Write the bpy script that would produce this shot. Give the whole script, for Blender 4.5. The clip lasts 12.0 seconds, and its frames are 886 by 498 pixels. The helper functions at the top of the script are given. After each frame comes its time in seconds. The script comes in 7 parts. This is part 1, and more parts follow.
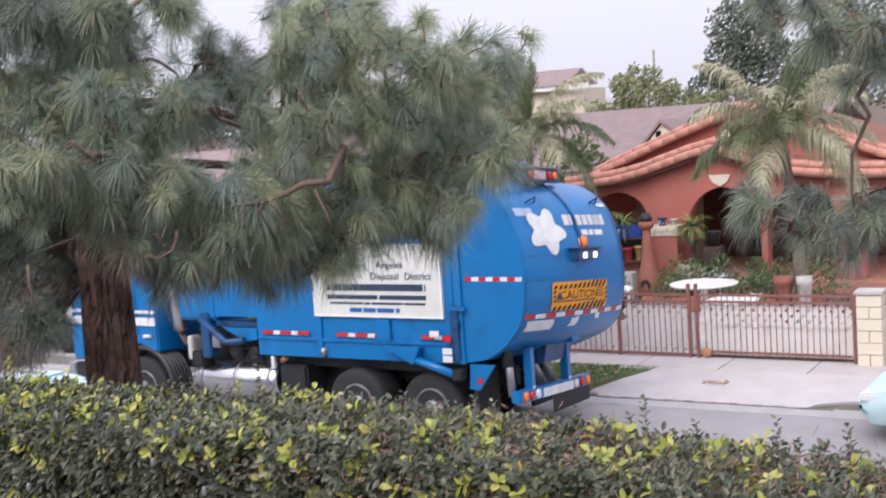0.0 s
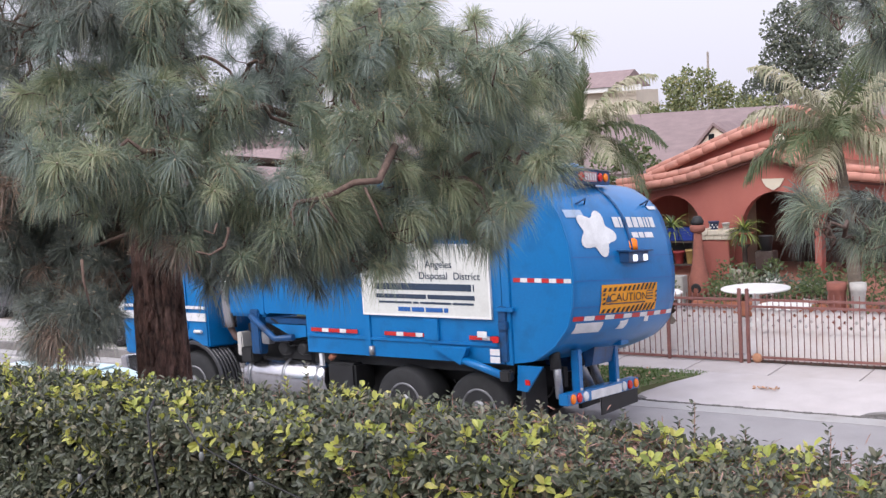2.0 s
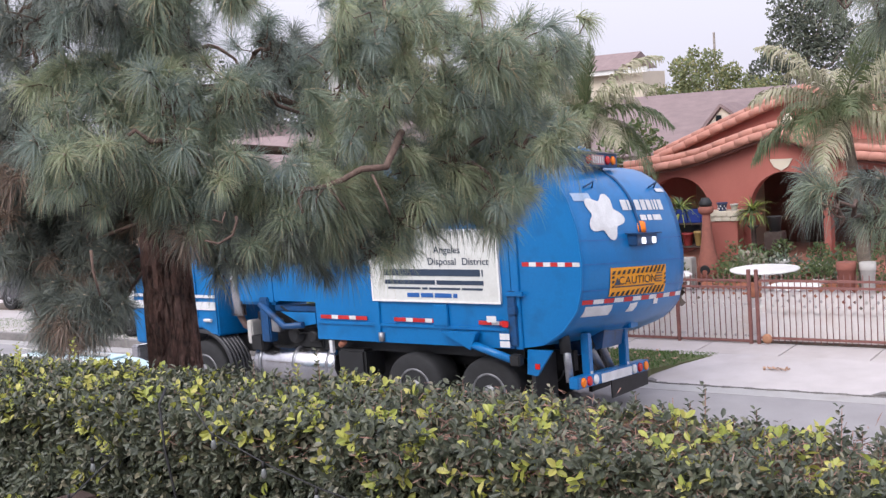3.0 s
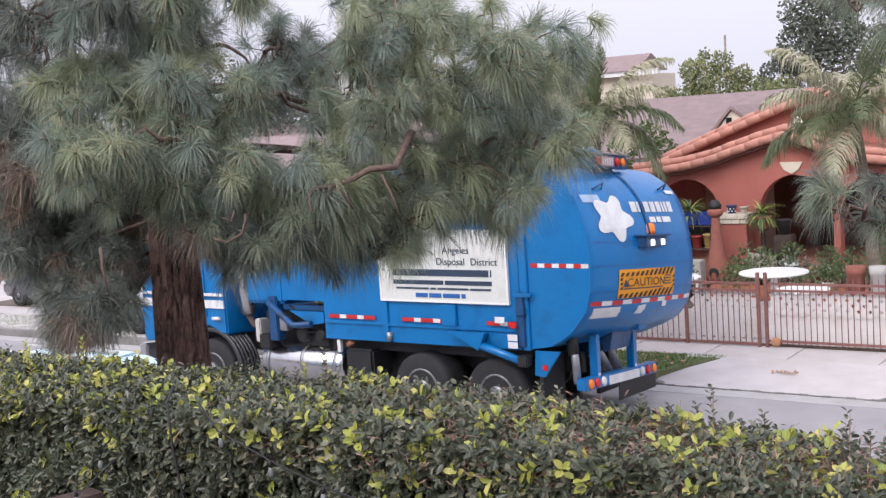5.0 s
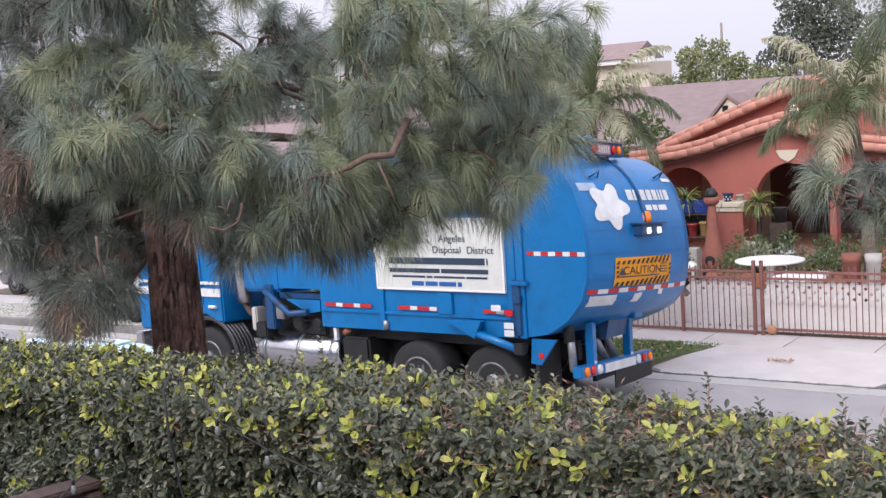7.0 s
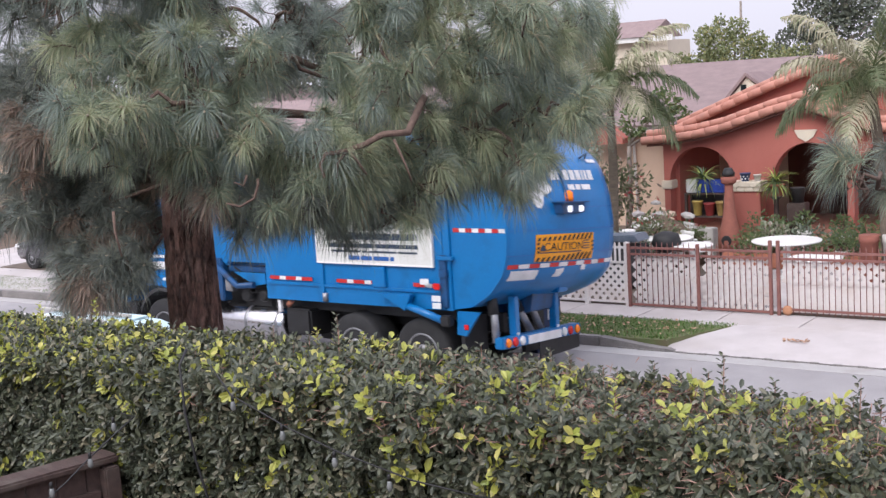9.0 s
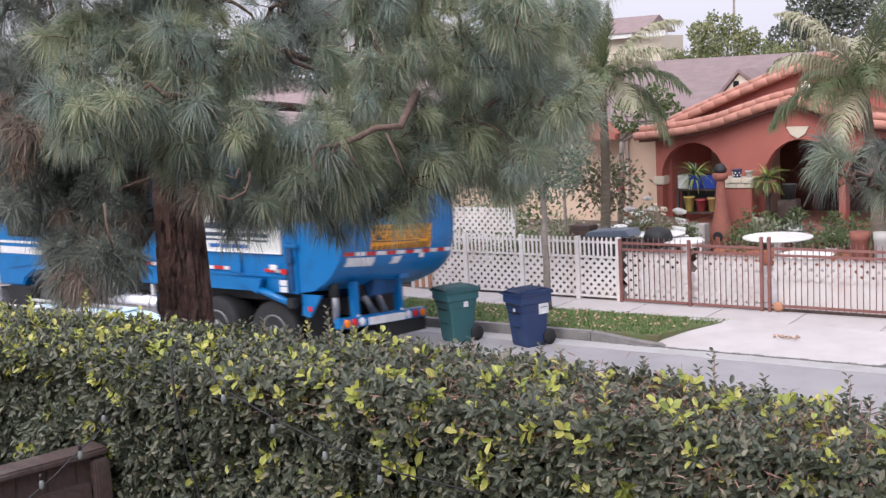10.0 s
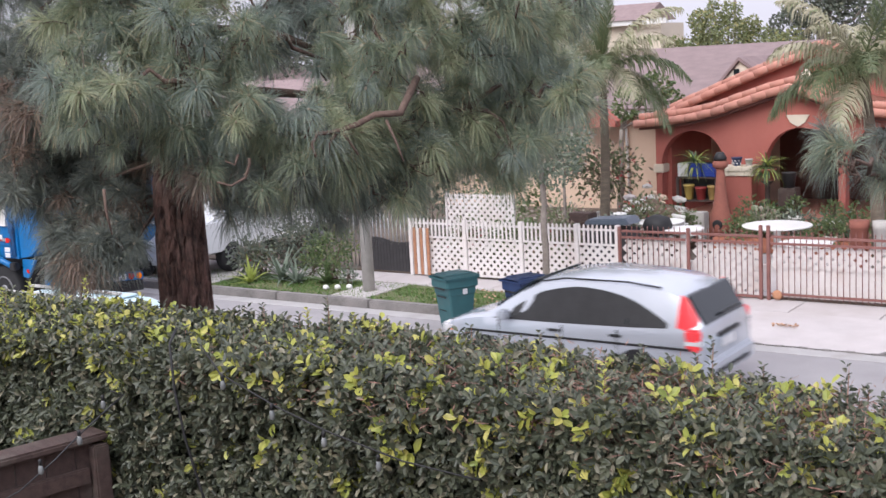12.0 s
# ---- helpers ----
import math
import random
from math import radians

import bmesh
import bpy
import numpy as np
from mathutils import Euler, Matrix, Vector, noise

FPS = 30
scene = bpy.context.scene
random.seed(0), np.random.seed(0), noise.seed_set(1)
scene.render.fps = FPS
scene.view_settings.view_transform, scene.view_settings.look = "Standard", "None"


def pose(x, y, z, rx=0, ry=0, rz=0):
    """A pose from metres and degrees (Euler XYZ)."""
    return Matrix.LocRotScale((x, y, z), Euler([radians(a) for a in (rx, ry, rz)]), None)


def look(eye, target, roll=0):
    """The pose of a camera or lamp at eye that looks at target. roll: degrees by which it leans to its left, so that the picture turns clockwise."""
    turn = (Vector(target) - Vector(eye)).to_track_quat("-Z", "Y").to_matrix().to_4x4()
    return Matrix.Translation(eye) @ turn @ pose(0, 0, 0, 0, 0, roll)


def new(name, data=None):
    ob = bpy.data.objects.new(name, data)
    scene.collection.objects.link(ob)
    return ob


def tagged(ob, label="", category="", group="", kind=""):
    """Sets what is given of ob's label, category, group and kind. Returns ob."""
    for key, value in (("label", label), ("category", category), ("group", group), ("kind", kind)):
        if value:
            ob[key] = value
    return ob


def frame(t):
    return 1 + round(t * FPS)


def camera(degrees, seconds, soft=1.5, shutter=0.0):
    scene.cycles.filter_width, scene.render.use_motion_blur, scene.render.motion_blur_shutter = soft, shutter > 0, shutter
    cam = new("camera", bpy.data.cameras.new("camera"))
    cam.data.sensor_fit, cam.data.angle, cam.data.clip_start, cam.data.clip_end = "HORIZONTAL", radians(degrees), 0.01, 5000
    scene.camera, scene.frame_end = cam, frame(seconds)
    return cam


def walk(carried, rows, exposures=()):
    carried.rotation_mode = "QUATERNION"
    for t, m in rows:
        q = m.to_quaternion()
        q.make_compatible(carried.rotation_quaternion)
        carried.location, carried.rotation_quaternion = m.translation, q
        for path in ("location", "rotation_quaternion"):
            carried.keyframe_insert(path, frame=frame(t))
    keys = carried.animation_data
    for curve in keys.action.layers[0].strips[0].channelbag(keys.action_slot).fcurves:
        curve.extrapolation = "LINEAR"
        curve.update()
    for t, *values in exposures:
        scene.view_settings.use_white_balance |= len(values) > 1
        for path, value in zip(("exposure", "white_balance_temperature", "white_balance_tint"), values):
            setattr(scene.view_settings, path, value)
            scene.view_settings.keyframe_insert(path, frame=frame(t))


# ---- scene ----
cam = camera(40.86, 12.0, soft=1.4, shutter=0.5)
EYE = (0.0, 0.0, 4.584)
# seconds, yaw, pitch, roll
TURNS = [
    (0.0, 30.94, -5.83, 4.12), (0.5, 32.72, -7.42, 3.85), (1.0, 33.32, -6.81, 3.61), (1.5, 33.30, -6.26, 3.12),
    (2.0, 33.39, -5.66, 3.50), (2.5, 33.70, -5.96, 4.23), (3.0, 33.70, -6.34, 4.38), (5.0, 34.17, -6.29, 3.94),
    (5.5, 34.13, -6.41, 3.96), (6.0, 34.01, -6.49, 3.99), (6.5, 34.04, -6.73, 4.03), (8.5, 33.67, -7.25, 3.51),
    (9.0, 34.79, -7.89, 3.63), (9.5, 34.83, -7.97, 3.48), (10.0, 34.45, -8.19, 3.20), (10.5, 34.11, -8.52, 3.18),
    (11.0, 33.89, -8.83, 3.32), (11.5, 33.66, -9.32, 3.60), (12.0, 34.45, -8.81, 2.99)]
walk(cam, [(t, pose(*EYE, 90 + p, r, y)) for t, y, p, r in TURNS])

# ---- light: a bright overcast sky ----
scene.view_settings.exposure = 0.67
world = bpy.data.worlds.new("overcast")
scene.world = world
world.use_nodes = True
wn = world.node_tree.nodes
wl = world.node_tree.links
wn.clear()
w_out = wn.new("ShaderNodeOutputWorld")
w_bg = wn.new("ShaderNodeBackground")
w_sky = wn.new("ShaderNodeTexSky")
w_sky.sky_type, w_sky.sun_disc = "NISHITA", False
w_sky.sun_elevation, w_sky.sun_rotation = radians(48), radians(200)
w_sky.air_density, w_sky.dust_density, w_sky.ozone_density = 1.0, 6.0, 1.0
w_mix = wn.new("ShaderNodeMixRGB")
w_mix.inputs[0].default_value = 0.8
w_mix.inputs[2].default_value = (9.4, 9.25, 10.9, 1)
# an overcast sky is about twice as bright overhead as at the horizon
w_dir = wn.new("ShaderNodeTexCoord")
w_sep = wn.new("ShaderNodeSeparateXYZ")
w_up = wn.new("ShaderNodeMapRange")
w_up.inputs[1].default_value, w_up.inputs[2].default_value = 0.0, 1.0
w_up.inputs[3].default_value, w_up.inputs[4].default_value = 0.068, 0.128
wl.new(w_dir.outputs["Generated"], w_sep.inputs[0])
wl.new(w_sep.outputs[2], w_up.inputs[0])
wl.new(w_sky.outputs[0], w_mix.inputs[1])
wl.new(w_mix.outputs[0], w_bg.inputs[0])
wl.new(w_up.outputs[0], w_bg.inputs[1])
wl.new(w_bg.outputs[0], w_out.inputs[0])
sun = new("sun", bpy.data.lights.new("sun", "SUN"))
sun.data.energy, sun.data.angle, sun.data.color = 1.4, radians(40), (0.98, 0.985, 1.0)
sun.matrix_world = look((-6, -14, 22), (-8, 10, 0))


# ---- materials ----
def mat(name, col, col2=None, rough=0.6, metal=0.0, scale=6.0, fine=60.0, bump=0.15, contrast=0.5, spec=0.5, coat=0.0,
        rand=0.0, dirt=None, dirt_scale=1.5, dirt_amount=0.3, stretch=(1, 1, 1)):
    m = bpy.data.materials.new(name)
    m.use_nodes = True
    nt = m.node_tree
    b = nt.nodes["Principled BSDF"]
    tc = nt.nodes.new("ShaderNodeTexCoord")
    mp = nt.nodes.new("ShaderNodeMapping")
    mp.inputs["Scale"].default_value = stretch
    nt.links.new(tc.outputs["Object"], mp.inputs[0])
    n1 = nt.nodes.new("ShaderNodeTexNoise")
    n1.inputs["Scale"].default_value, n1.inputs["Detail"].default_value = scale, 6
    n2 = nt.nodes.new("ShaderNodeTexNoise")
    n2.inputs["Scale"].default_value, n2.inputs["Detail"].default_value = fine, 3
    for n in (n1, n2):
        nt.links.new(mp.outputs[0], n.inputs["Vector"])
    col2 = col2 or tuple(c * 0.72 for c in col)
    ramp = nt.nodes.new("ShaderNodeValToRGB")
    ramp.color_ramp.elements[0].position = 0.5 - 0.5 * (1 - contrast) * 0.6
    ramp.color_ramp.elements[1].position = 0.5 + 0.5 * (1 - contrast) * 0.6 + 0.02
    ramp.color_ramp.elements[0].color = (*col2, 1)
    ramp.color_ramp.elements[1].color = (*col, 1)
    add = nt.nodes.new("ShaderNodeMath")
    add.operation = "MULTIPLY_ADD"
    nt.links.new(n2.outputs[0], add.inputs[0])
    add.inputs[1].default_value = 0.4
    mul = nt.nodes.new("ShaderNodeMath")
    mul.operation = "MULTIPLY"
    mul.inputs[1].default_value = 0.6
    nt.links.new(n1.outputs[0], mul.inputs[0])
    nt.links.new(mul.outputs[0], add.inputs[2])
    nt.links.new(add.outputs[0], ramp.inputs[0])
    colour = ramp.outputs[0]
    if dirt:
        n3 = nt.nodes.new("ShaderNodeTexNoise")
        n3.inputs["Scale"].default_value, n3.inputs["Detail"].default_value = dirt_scale, 8
        nt.links.new(tc.outputs["Object"], n3.inputs["Vector"])
        rr = nt.nodes.new("ShaderNodeMapRange")
        rr.inputs[1].default_value, rr.inputs[2].default_value = 0.52, 0.72
        rr.inputs[4].default_value = dirt_amount
        nt.links.new(n3.outputs[0], rr.inputs[0])
        mx = nt.nodes.new("ShaderNodeMixRGB")
        mx.inputs[2].default_value = (*dirt, 1)
        nt.links.new(rr.outputs[0], mx.inputs[0])
        nt.links.new(colour, mx.inputs[1])
        colour = mx.outputs[0]
    if rand:
        oi = nt.nodes.new("ShaderNodeNewGeometry")
        hs = nt.nodes.new("ShaderNodeHueSaturation")
        mr = nt.nodes.new("ShaderNodeMapRange")
        mr.inputs[3].default_value, mr.inputs[4].default_value = 1 - rand, 1 + rand
        nt.links.new(oi.outputs["Random Per Island"], mr.inputs[0])
        nt.links.new(mr.outputs[0], hs.inputs["Value"])
        nt.links.new(colour, hs.inputs["Color"])
        colour = hs.outputs[0]
    nt.links.new(colour, b.inputs["Base Color"])
    b.inputs["Roughness"].default_value, b.inputs["Metallic"].default_value = rough, metal
    b.inputs["Specular IOR Level"].default_value = spec
    b.inputs["Coat Weight"].default_value = coat
    if bump:
        bp = nt.nodes.new("ShaderNodeBump")
        bp.inputs["Strength"].default_value, bp.inputs["Distance"].default_value = bump, 0.02
        nt.links.new(add.outputs[0], bp.inputs["Height"])
        nt.links.new(bp.outputs[0], b.inputs["Normal"])
    return m


def leafy(name, cols, rough=0.45, through_light=0.25):
    """Leaf material: one of several colours per leaf, some light passing through."""
    m = bpy.data.materials.new(name)
    m.use_nodes = True
    nt = m.node_tree
    b = nt.nodes["Principled BSDF"]
    g = nt.nodes.new("ShaderNodeNewGeometry")
    r = nt.nodes.new("ShaderNodeValToRGB")
    r.color_ramp.interpolation = "CONSTANT"
    while len(r.color_ramp.elements) < len(cols):
        r.color_ramp.elements.new(0.5)
    for e, (p, c) in zip(r.color_ramp.elements, cols):
        e.position = p
    for e, (p, c) in zip(r.color_ramp.elements, cols):
        e.color = (*c, 1)
    nt.links.new(g.outputs["Random Per Island"], r.inputs[0])
    tc = nt.nodes.new("ShaderNodeTexCoord")
    n = nt.nodes.new("ShaderNodeTexNoise")
    n.inputs["Scale"].default_value = 40
    nt.links.new(tc.outputs["Object"], n.inputs["Vector"])
    mr = nt.nodes.new("ShaderNodeMapRange")
    mr.inputs[3].default_value, mr.inputs[4].default_value = 0.75, 1.2
    nt.links.new(n.outputs[0], mr.inputs[0])
    hs = nt.nodes.new("ShaderNodeHueSaturation")
    nt.links.new(mr.outputs[0], hs.inputs["Value"])
    nt.links.new(r.outputs[0], hs.inputs["Color"])
    nt.links.new(hs.outputs[0], b.inputs["Base Color"])
    b.inputs["Roughness"].default_value = rough
    t = nt.nodes.new("ShaderNodeBsdfTranslucent")
    nt.links.new(hs.outputs[0], t.inputs[0])
    mx = nt.nodes.new("ShaderNodeMixShader")
    mx.inputs[0].default_value = through_light
    nt.links.new(b.outputs[0], mx.inputs[1])
    nt.links.new(t.outputs[0], mx.inputs[2])
    nt.links.new(mx.outputs[0], nt.nodes["Material Output"].inputs[0])
    return m


def glow(name, col, strength):
    m = mat(name, col, rough=0.2)
    b = m.node_tree.nodes["Principled BSDF"]
    b.inputs["Emission Color"].default_value, b.inputs["Emission Strength"].default_value = (*col, 1), strength
    return m


M = {}
M["asphalt"] = mat("asphalt", (0.325, 0.31, 0.315), (0.24, 0.228, 0.232), rough=0.85, scale=1.2, fine=120, bump=0.25, dirt=(0.14, 0.14, 0.15), dirt_scale=0.5, dirt_amount=0.35)
M["concrete"] = mat("concrete", (0.50, 0.465, 0.46), (0.41, 0.375, 0.37), rough=0.9, scale=2, fine=90, bump=0.1, dirt=(0.37, 0.32, 0.29), dirt_scale=0.8, dirt_amount=0.4)
M["kerb"] = mat("kerb concrete", (0.27, 0.25, 0.24), (0.15, 0.14, 0.135), rough=0.9, scale=3, fine=60, bump=0.2, dirt=(0.08, 0.075, 0.07), dirt_scale=2, dirt_amount=0.7)
M["soil"] = mat("soil", (0.16, 0.11, 0.075), (0.08, 0.055, 0.04), rough=0.95, scale=4, fine=50, bump=0.5)
M["yard"] = mat("earthy paving", (0.2, 0.155, 0.125), (0.1, 0.08, 0.065), rough=0.95, scale=1.5, fine=40, bump=0.3, dirt=(0.06, 0.05, 0.04), dirt_scale=0.9, dirt_amount=0.6)
M["lawn"] = mat("lawn soil", (0.10, 0.14, 0.05), (0.13, 0.11, 0.06), rough=0.95, scale=4, fine=80, bump=0.4)
M["blue"] = mat("blue truck enamel", (0.002, 0.158, 0.425), (0.002, 0.13, 0.36), rough=0.33, scale=1.2, fine=25, bump=0.03, coat=0.12, dirt=(0.008, 0.07, 0.17), dirt_scale=2.5, dirt_amount=0.5)
M["blue_dark"] = mat("blue frame enamel", (0.006, 0.075, 0.22), (0.01, 0.045, 0.12), rough=0.45, scale=4, fine=30, bump=0.1, dirt=(0.02, 0.02, 0.025), dirt_scale=5, dirt_amount=0.7)
M["black"] = mat("grimy black steel", (0.018, 0.018, 0.02), (0.008, 0.008, 0.009), rough=0.6, scale=6, bump=0.2)
M["rubber"] = mat("tyre rubber", (0.022, 0.022, 0.024), (0.012, 0.012, 0.013), rough=0.8, scale=8, bump=0.2)
M["chrome"] = mat("brushed aluminium", (0.72, 0.72, 0.74), (0.55, 0.55, 0.57), rough=0.25, metal=1.0, scale=3, fine=40, bump=0.05)
M["steel"] = mat("dull steel", (0.4, 0.41, 0.43), (0.25, 0.25, 0.27), rough=0.4, metal=0.8, scale=8, bump=0.1)
M["white"] = mat("white paint", (0.78, 0.78, 0.77), (0.7, 0.69, 0.67), rough=0.45, scale=3, fine=30, bump=0.05, dirt=(0.5, 0.45, 0.4), dirt_scale=3, dirt_amount=0.3)
M["sign"] = mat("white sign board", (0.66, 0.66, 0.63), (0.58, 0.58, 0.55), rough=0.5, scale=3, fine=30, bump=0.03, dirt=(0.4, 0.38, 0.34), dirt_scale=3, dirt_amount=0.4)
M["ink"] = mat("dark ink", (0.03, 0.05, 0.09), rough=0.5, bump=0)
M["ink_blue"] = mat("blue ink", (0.02, 0.12, 0.4), rough=0.5, bump=0)
M["red"] = mat("red reflective tape", (0.5, 0.03, 0.03), (0.4, 0.02, 0.02), rough=0.35, bump=0.02)
M["tape"] = mat("white reflective tape", (0.75, 0.75, 0.76), rough=0.35, bump=0.02)
M["yellow"] = mat("caution yellow", (0.8, 0.33, 0.01), (0.72, 0.28, 0.01), rough=0.45, bump=0.02)
M["amber"] = mat("amber lens", (0.9, 0.22, 0.01), (0.8, 0.18, 0.01), rough=0.25, bump=0.02)
M["redlens"] = mat("red lens", (0.6, 0.02, 0.02), (0.45, 0.01, 0.01), rough=0.2, bump=0.02)
M["bulb"] = mat("smoky bulb glass", (0.2, 0.21, 0.21), (0.12, 0.13, 0.13), rough=0.15, bump=0)
M["taillight"] = glow("red tail light lens", (0.7, 0.05, 0.06), 0.3)
M["lamp"] = glow("work lamp lens", (0.9, 0.92, 1.0), 0.6)
M["rim"] = mat("dusty wheel steel", (0.27, 0.27, 0.28), (0.15, 0.15, 0.16), rough=0.5, metal=0.6, scale=9, bump=0.1, dirt=(0.05, 0.045, 0.04), dirt_scale=7, dirt_amount=0.7)
# pale blotchy base colour stands in for reflections on the front side glass
M["pale_glass"] = mat("side glass with painted pale reflections", (0.2, 0.25, 0.27), (0.08, 0.10, 0.11), rough=0.05, scale=2.2, bump=0, spec=0.6, contrast=0.75)
M["glass"] = mat("tinted vehicle glass", (0.015, 0.02, 0.024), (0.01, 0.014, 0.018), rough=0.05, bump=0, spec=0.35)
M["stucco"] = mat("terracotta stucco", (0.45, 0.150, 0.120), (0.37, 0.118, 0.094), rough=0.9, scale=1.6, fine=70, bump=0.25, dirt=(0.33, 0.085, 0.065), dirt_scale=1.1, dirt_amount=0.5, stretch=(1, 1, 0.35))
# darkened stucco: the deep porch's shade is put into the base colour
M["stucco_shade"] = mat("shade-dark porch stucco", (0.15, 0.06, 0.045), (0.10, 0.04, 0.033), rough=0.9, scale=2, fine=60, bump=0.2)
M["tile"] = mat("clay roof tile", (0.52, 0.25, 0.19), (0.40, 0.175, 0.13), rough=0.8, scale=2.5, fine=60, bump=0.2, rand=0.07, dirt=(0.3, 0.17, 0.14), dirt_scale=2, dirt_amount=0.45)
M["shingle"] = mat("grey purple shingles", (0.27, 0.20, 0.195), (0.20, 0.145, 0.145), rough=0.9, scale=3, fine=40, bump=0.3, rand=0.12)
M["beige"] = mat("beige stucco", (0.66, 0.50, 0.38), (0.58, 0.43, 0.33), rough=0.9, scale=2, fine=60, bump=0.15)
M["cream"] = mat("cream stucco", (0.7, 0.62, 0.5), (0.62, 0.55, 0.45), rough=0.9, scale=2, fine=60, bump=0.1)
M["iron"] = mat("red-brown painted iron", (0.26, 0.115, 0.10), (0.19, 0.08, 0.068), rough=0.55, scale=8, bump=0.15)
M["lattice"] = mat("white vinyl lattice", (0.74, 0.70, 0.69), (0.65, 0.60, 0.58), rough=0.6, scale=3, fine=25, bump=0.08, dirt=(0.58, 0.46, 0.40), dirt_scale=2, dirt_amount=0.4)
M["rustwood"] = mat("orange stained boards", (0.5, 0.25, 0.14), (0.32, 0.15, 0.09), rough=0.8, scale=6, bump=0.2)
M["darkwood"] = mat("weathered dark fence wood", (0.088, 0.055, 0.047), (0.045, 0.028, 0.025), rough=0.85, scale=5, fine=50, bump=0.5, stretch=(1, 6, 6), dirt=(0.11, 0.095, 0.08), dirt_scale=6, dirt_amount=0.6)
M["charcoal"] = mat("charcoal metal gate", (0.045, 0.042, 0.045), (0.03, 0.028, 0.03), rough=0.6, scale=5, bump=0.1)
M["bin_green"] = mat("dark green bin plastic", (0.035, 0.12, 0.13), (0.03, 0.10, 0.11), rough=0.5, scale=5, fine=60, bump=0.05, dirt=(0.07, 0.12, 0.12), dirt_scale=4, dirt_amount=0.4)
M["bin_blue"] = mat("navy bin plastic", (0.02, 0.042, 0.12), (0.016, 0.034, 0.1), rough=0.45, scale=5, fine=60, bump=0.05, dirt=(0.05, 0.07, 0.12), dirt_scale=4, dirt_amount=0.4)
M["bark"] = mat("pine bark", (0.165, 0.09, 0.072), (0.03, 0.02, 0.018), rough=0.95, scale=16, fine=60, bump=1.0, contrast=0.55, stretch=(1, 1, 0.4), dirt=(0.23, 0.15, 0.13), dirt_scale=7, dirt_amount=0.5)
M["twig"] = mat("pine twig bark", (0.19, 0.125, 0.10), (0.08, 0.055, 0.045), rough=0.95, scale=20, bump=0.5)
M["greybark"] = mat("grey bark", (0.3, 0.26, 0.23), (0.18, 0.15, 0.13), rough=0.95, scale=8, bump=0.4)
M["palmbark"] = mat("palm trunk", (0.2, 0.16, 0.12), (0.11, 0.09, 0.07), rough=0.9, scale=5, bump=0.4, stretch=(1, 1, 6))
M["silver"] = mat("silver car paint", (0.50, 0.53, 0.58), (0.46, 0.49, 0.54), rough=0.25, metal=0.35, scale=2, bump=0.0, coat=0.6)
M["carwhite"] = mat("white car paint", (0.8, 0.81, 0.82), (0.76, 0.77, 0.78), rough=0.25, scale=2, bump=0, coat=0.5)
M["cargrey"] = mat("dark grey car paint", (0.05, 0.052, 0.06), (0.04, 0.042, 0.05), rough=0.25, metal=0.3, scale=2, bump=0, coat=0.6)
M["paleblue"] = mat("pale blue windscreen cover", (0.55, 0.70, 0.74), (0.47, 0.62, 0.66), rough=0.5, scale=4, bump=0.05)
M["cement"] = mat("cast cement", (0.5, 0.48, 0.45), (0.4, 0.38, 0.36), rough=0.85, scale=6, bump=0.15)
M["terracotta"] = mat("terracotta pot", (0.42, 0.17, 0.10), (0.3, 0.11, 0.07), rough=0.85, scale=8, bump=0.15)
M["planter_blue"] = mat("cobalt planter", (0.02, 0.06, 0.36), (0.015, 0.04, 0.24), rough=0.5, scale=6, bump=0.1)
M["pine"] = leafy("pine needles", [(0, (0.274, 0.326, 0.234)), (0.3, (0.325, 0.376, 0.265)), (0.55, (0.216, 0.275, 0.215)), (0.8, (0.384, 0.421, 0.298)), (0.92, (0.514, 0.415, 0.265))], 0.5, 0.38)
M["pine_pale"] = leafy("pale green needles", [(0, (0.350, 0.404, 0.254)), (0.4, (0.419, 0.460, 0.305)), (0.8, (0.490, 0.472, 0.317))], 0.5, 0.38)
M["pine_blue"] = leafy("grey blue needles", [(0, (0.234, 0.292, 0.254)), (0.5, (0.292, 0.348, 0.305)), (0.85, (0.374, 0.404, 0.329))], 0.5, 0.36)
M["pine_dead"] = leafy("withered needles", [(0, (0.253, 0.184, 0.149)), (0.5, (0.196, 0.172, 0.138)), (0.8, (0.345, 0.241, 0.172))], 0.7, 0.2)
M["bud"] = mat("resinous pine bud", (0.52, 0.45, 0.36), (0.4, 0.32, 0.24), rough=0.7, scale=30, bump=0.2)
# darker needle tone: the shade within the crown is put into the colour
M["pine_dark"] = leafy("blue green needles darkened for shade", [(0, (0.154, 0.178, 0.158)), (0.5, (0.194, 0.217, 0.189)), (0.85, (0.247, 0.255, 0.194))], 0.5, 0.3)
M["hedge"] = leafy("hedge leaves", [(0, (0.058, 0.069, 0.047)), (0.3, (0.078, 0.090, 0.058)), (0.6, (0.108, 0.118, 0.074)), (0.84, (0.159, 0.153, 0.107)), (0.95, (0.231, 0.212, 0.142))], 0.42, 0.15)
M["hedge_new"] = leafy("young hedge leaves", [(0, (0.43, 0.44, 0.10)), (0.45, (0.34, 0.38, 0.085)), (0.75, (0.54, 0.50, 0.15)), (0.92, (0.24, 0.29, 0.08))], 0.4, 0.3)
M["hedge_dry"] = leafy("dry hedge twigs", [(0, (0.30, 0.165, 0.13)), (0.5, (0.38, 0.235, 0.19)), (0.8, (0.20, 0.115, 0.095))], 0.8, 0.05)
M["palm"] = leafy("palm leaflets", [(0, (0.108, 0.144, 0.067)), (0.4, (0.144, 0.176, 0.083)), (0.75, (0.216, 0.223, 0.124))], 0.45, 0.3)
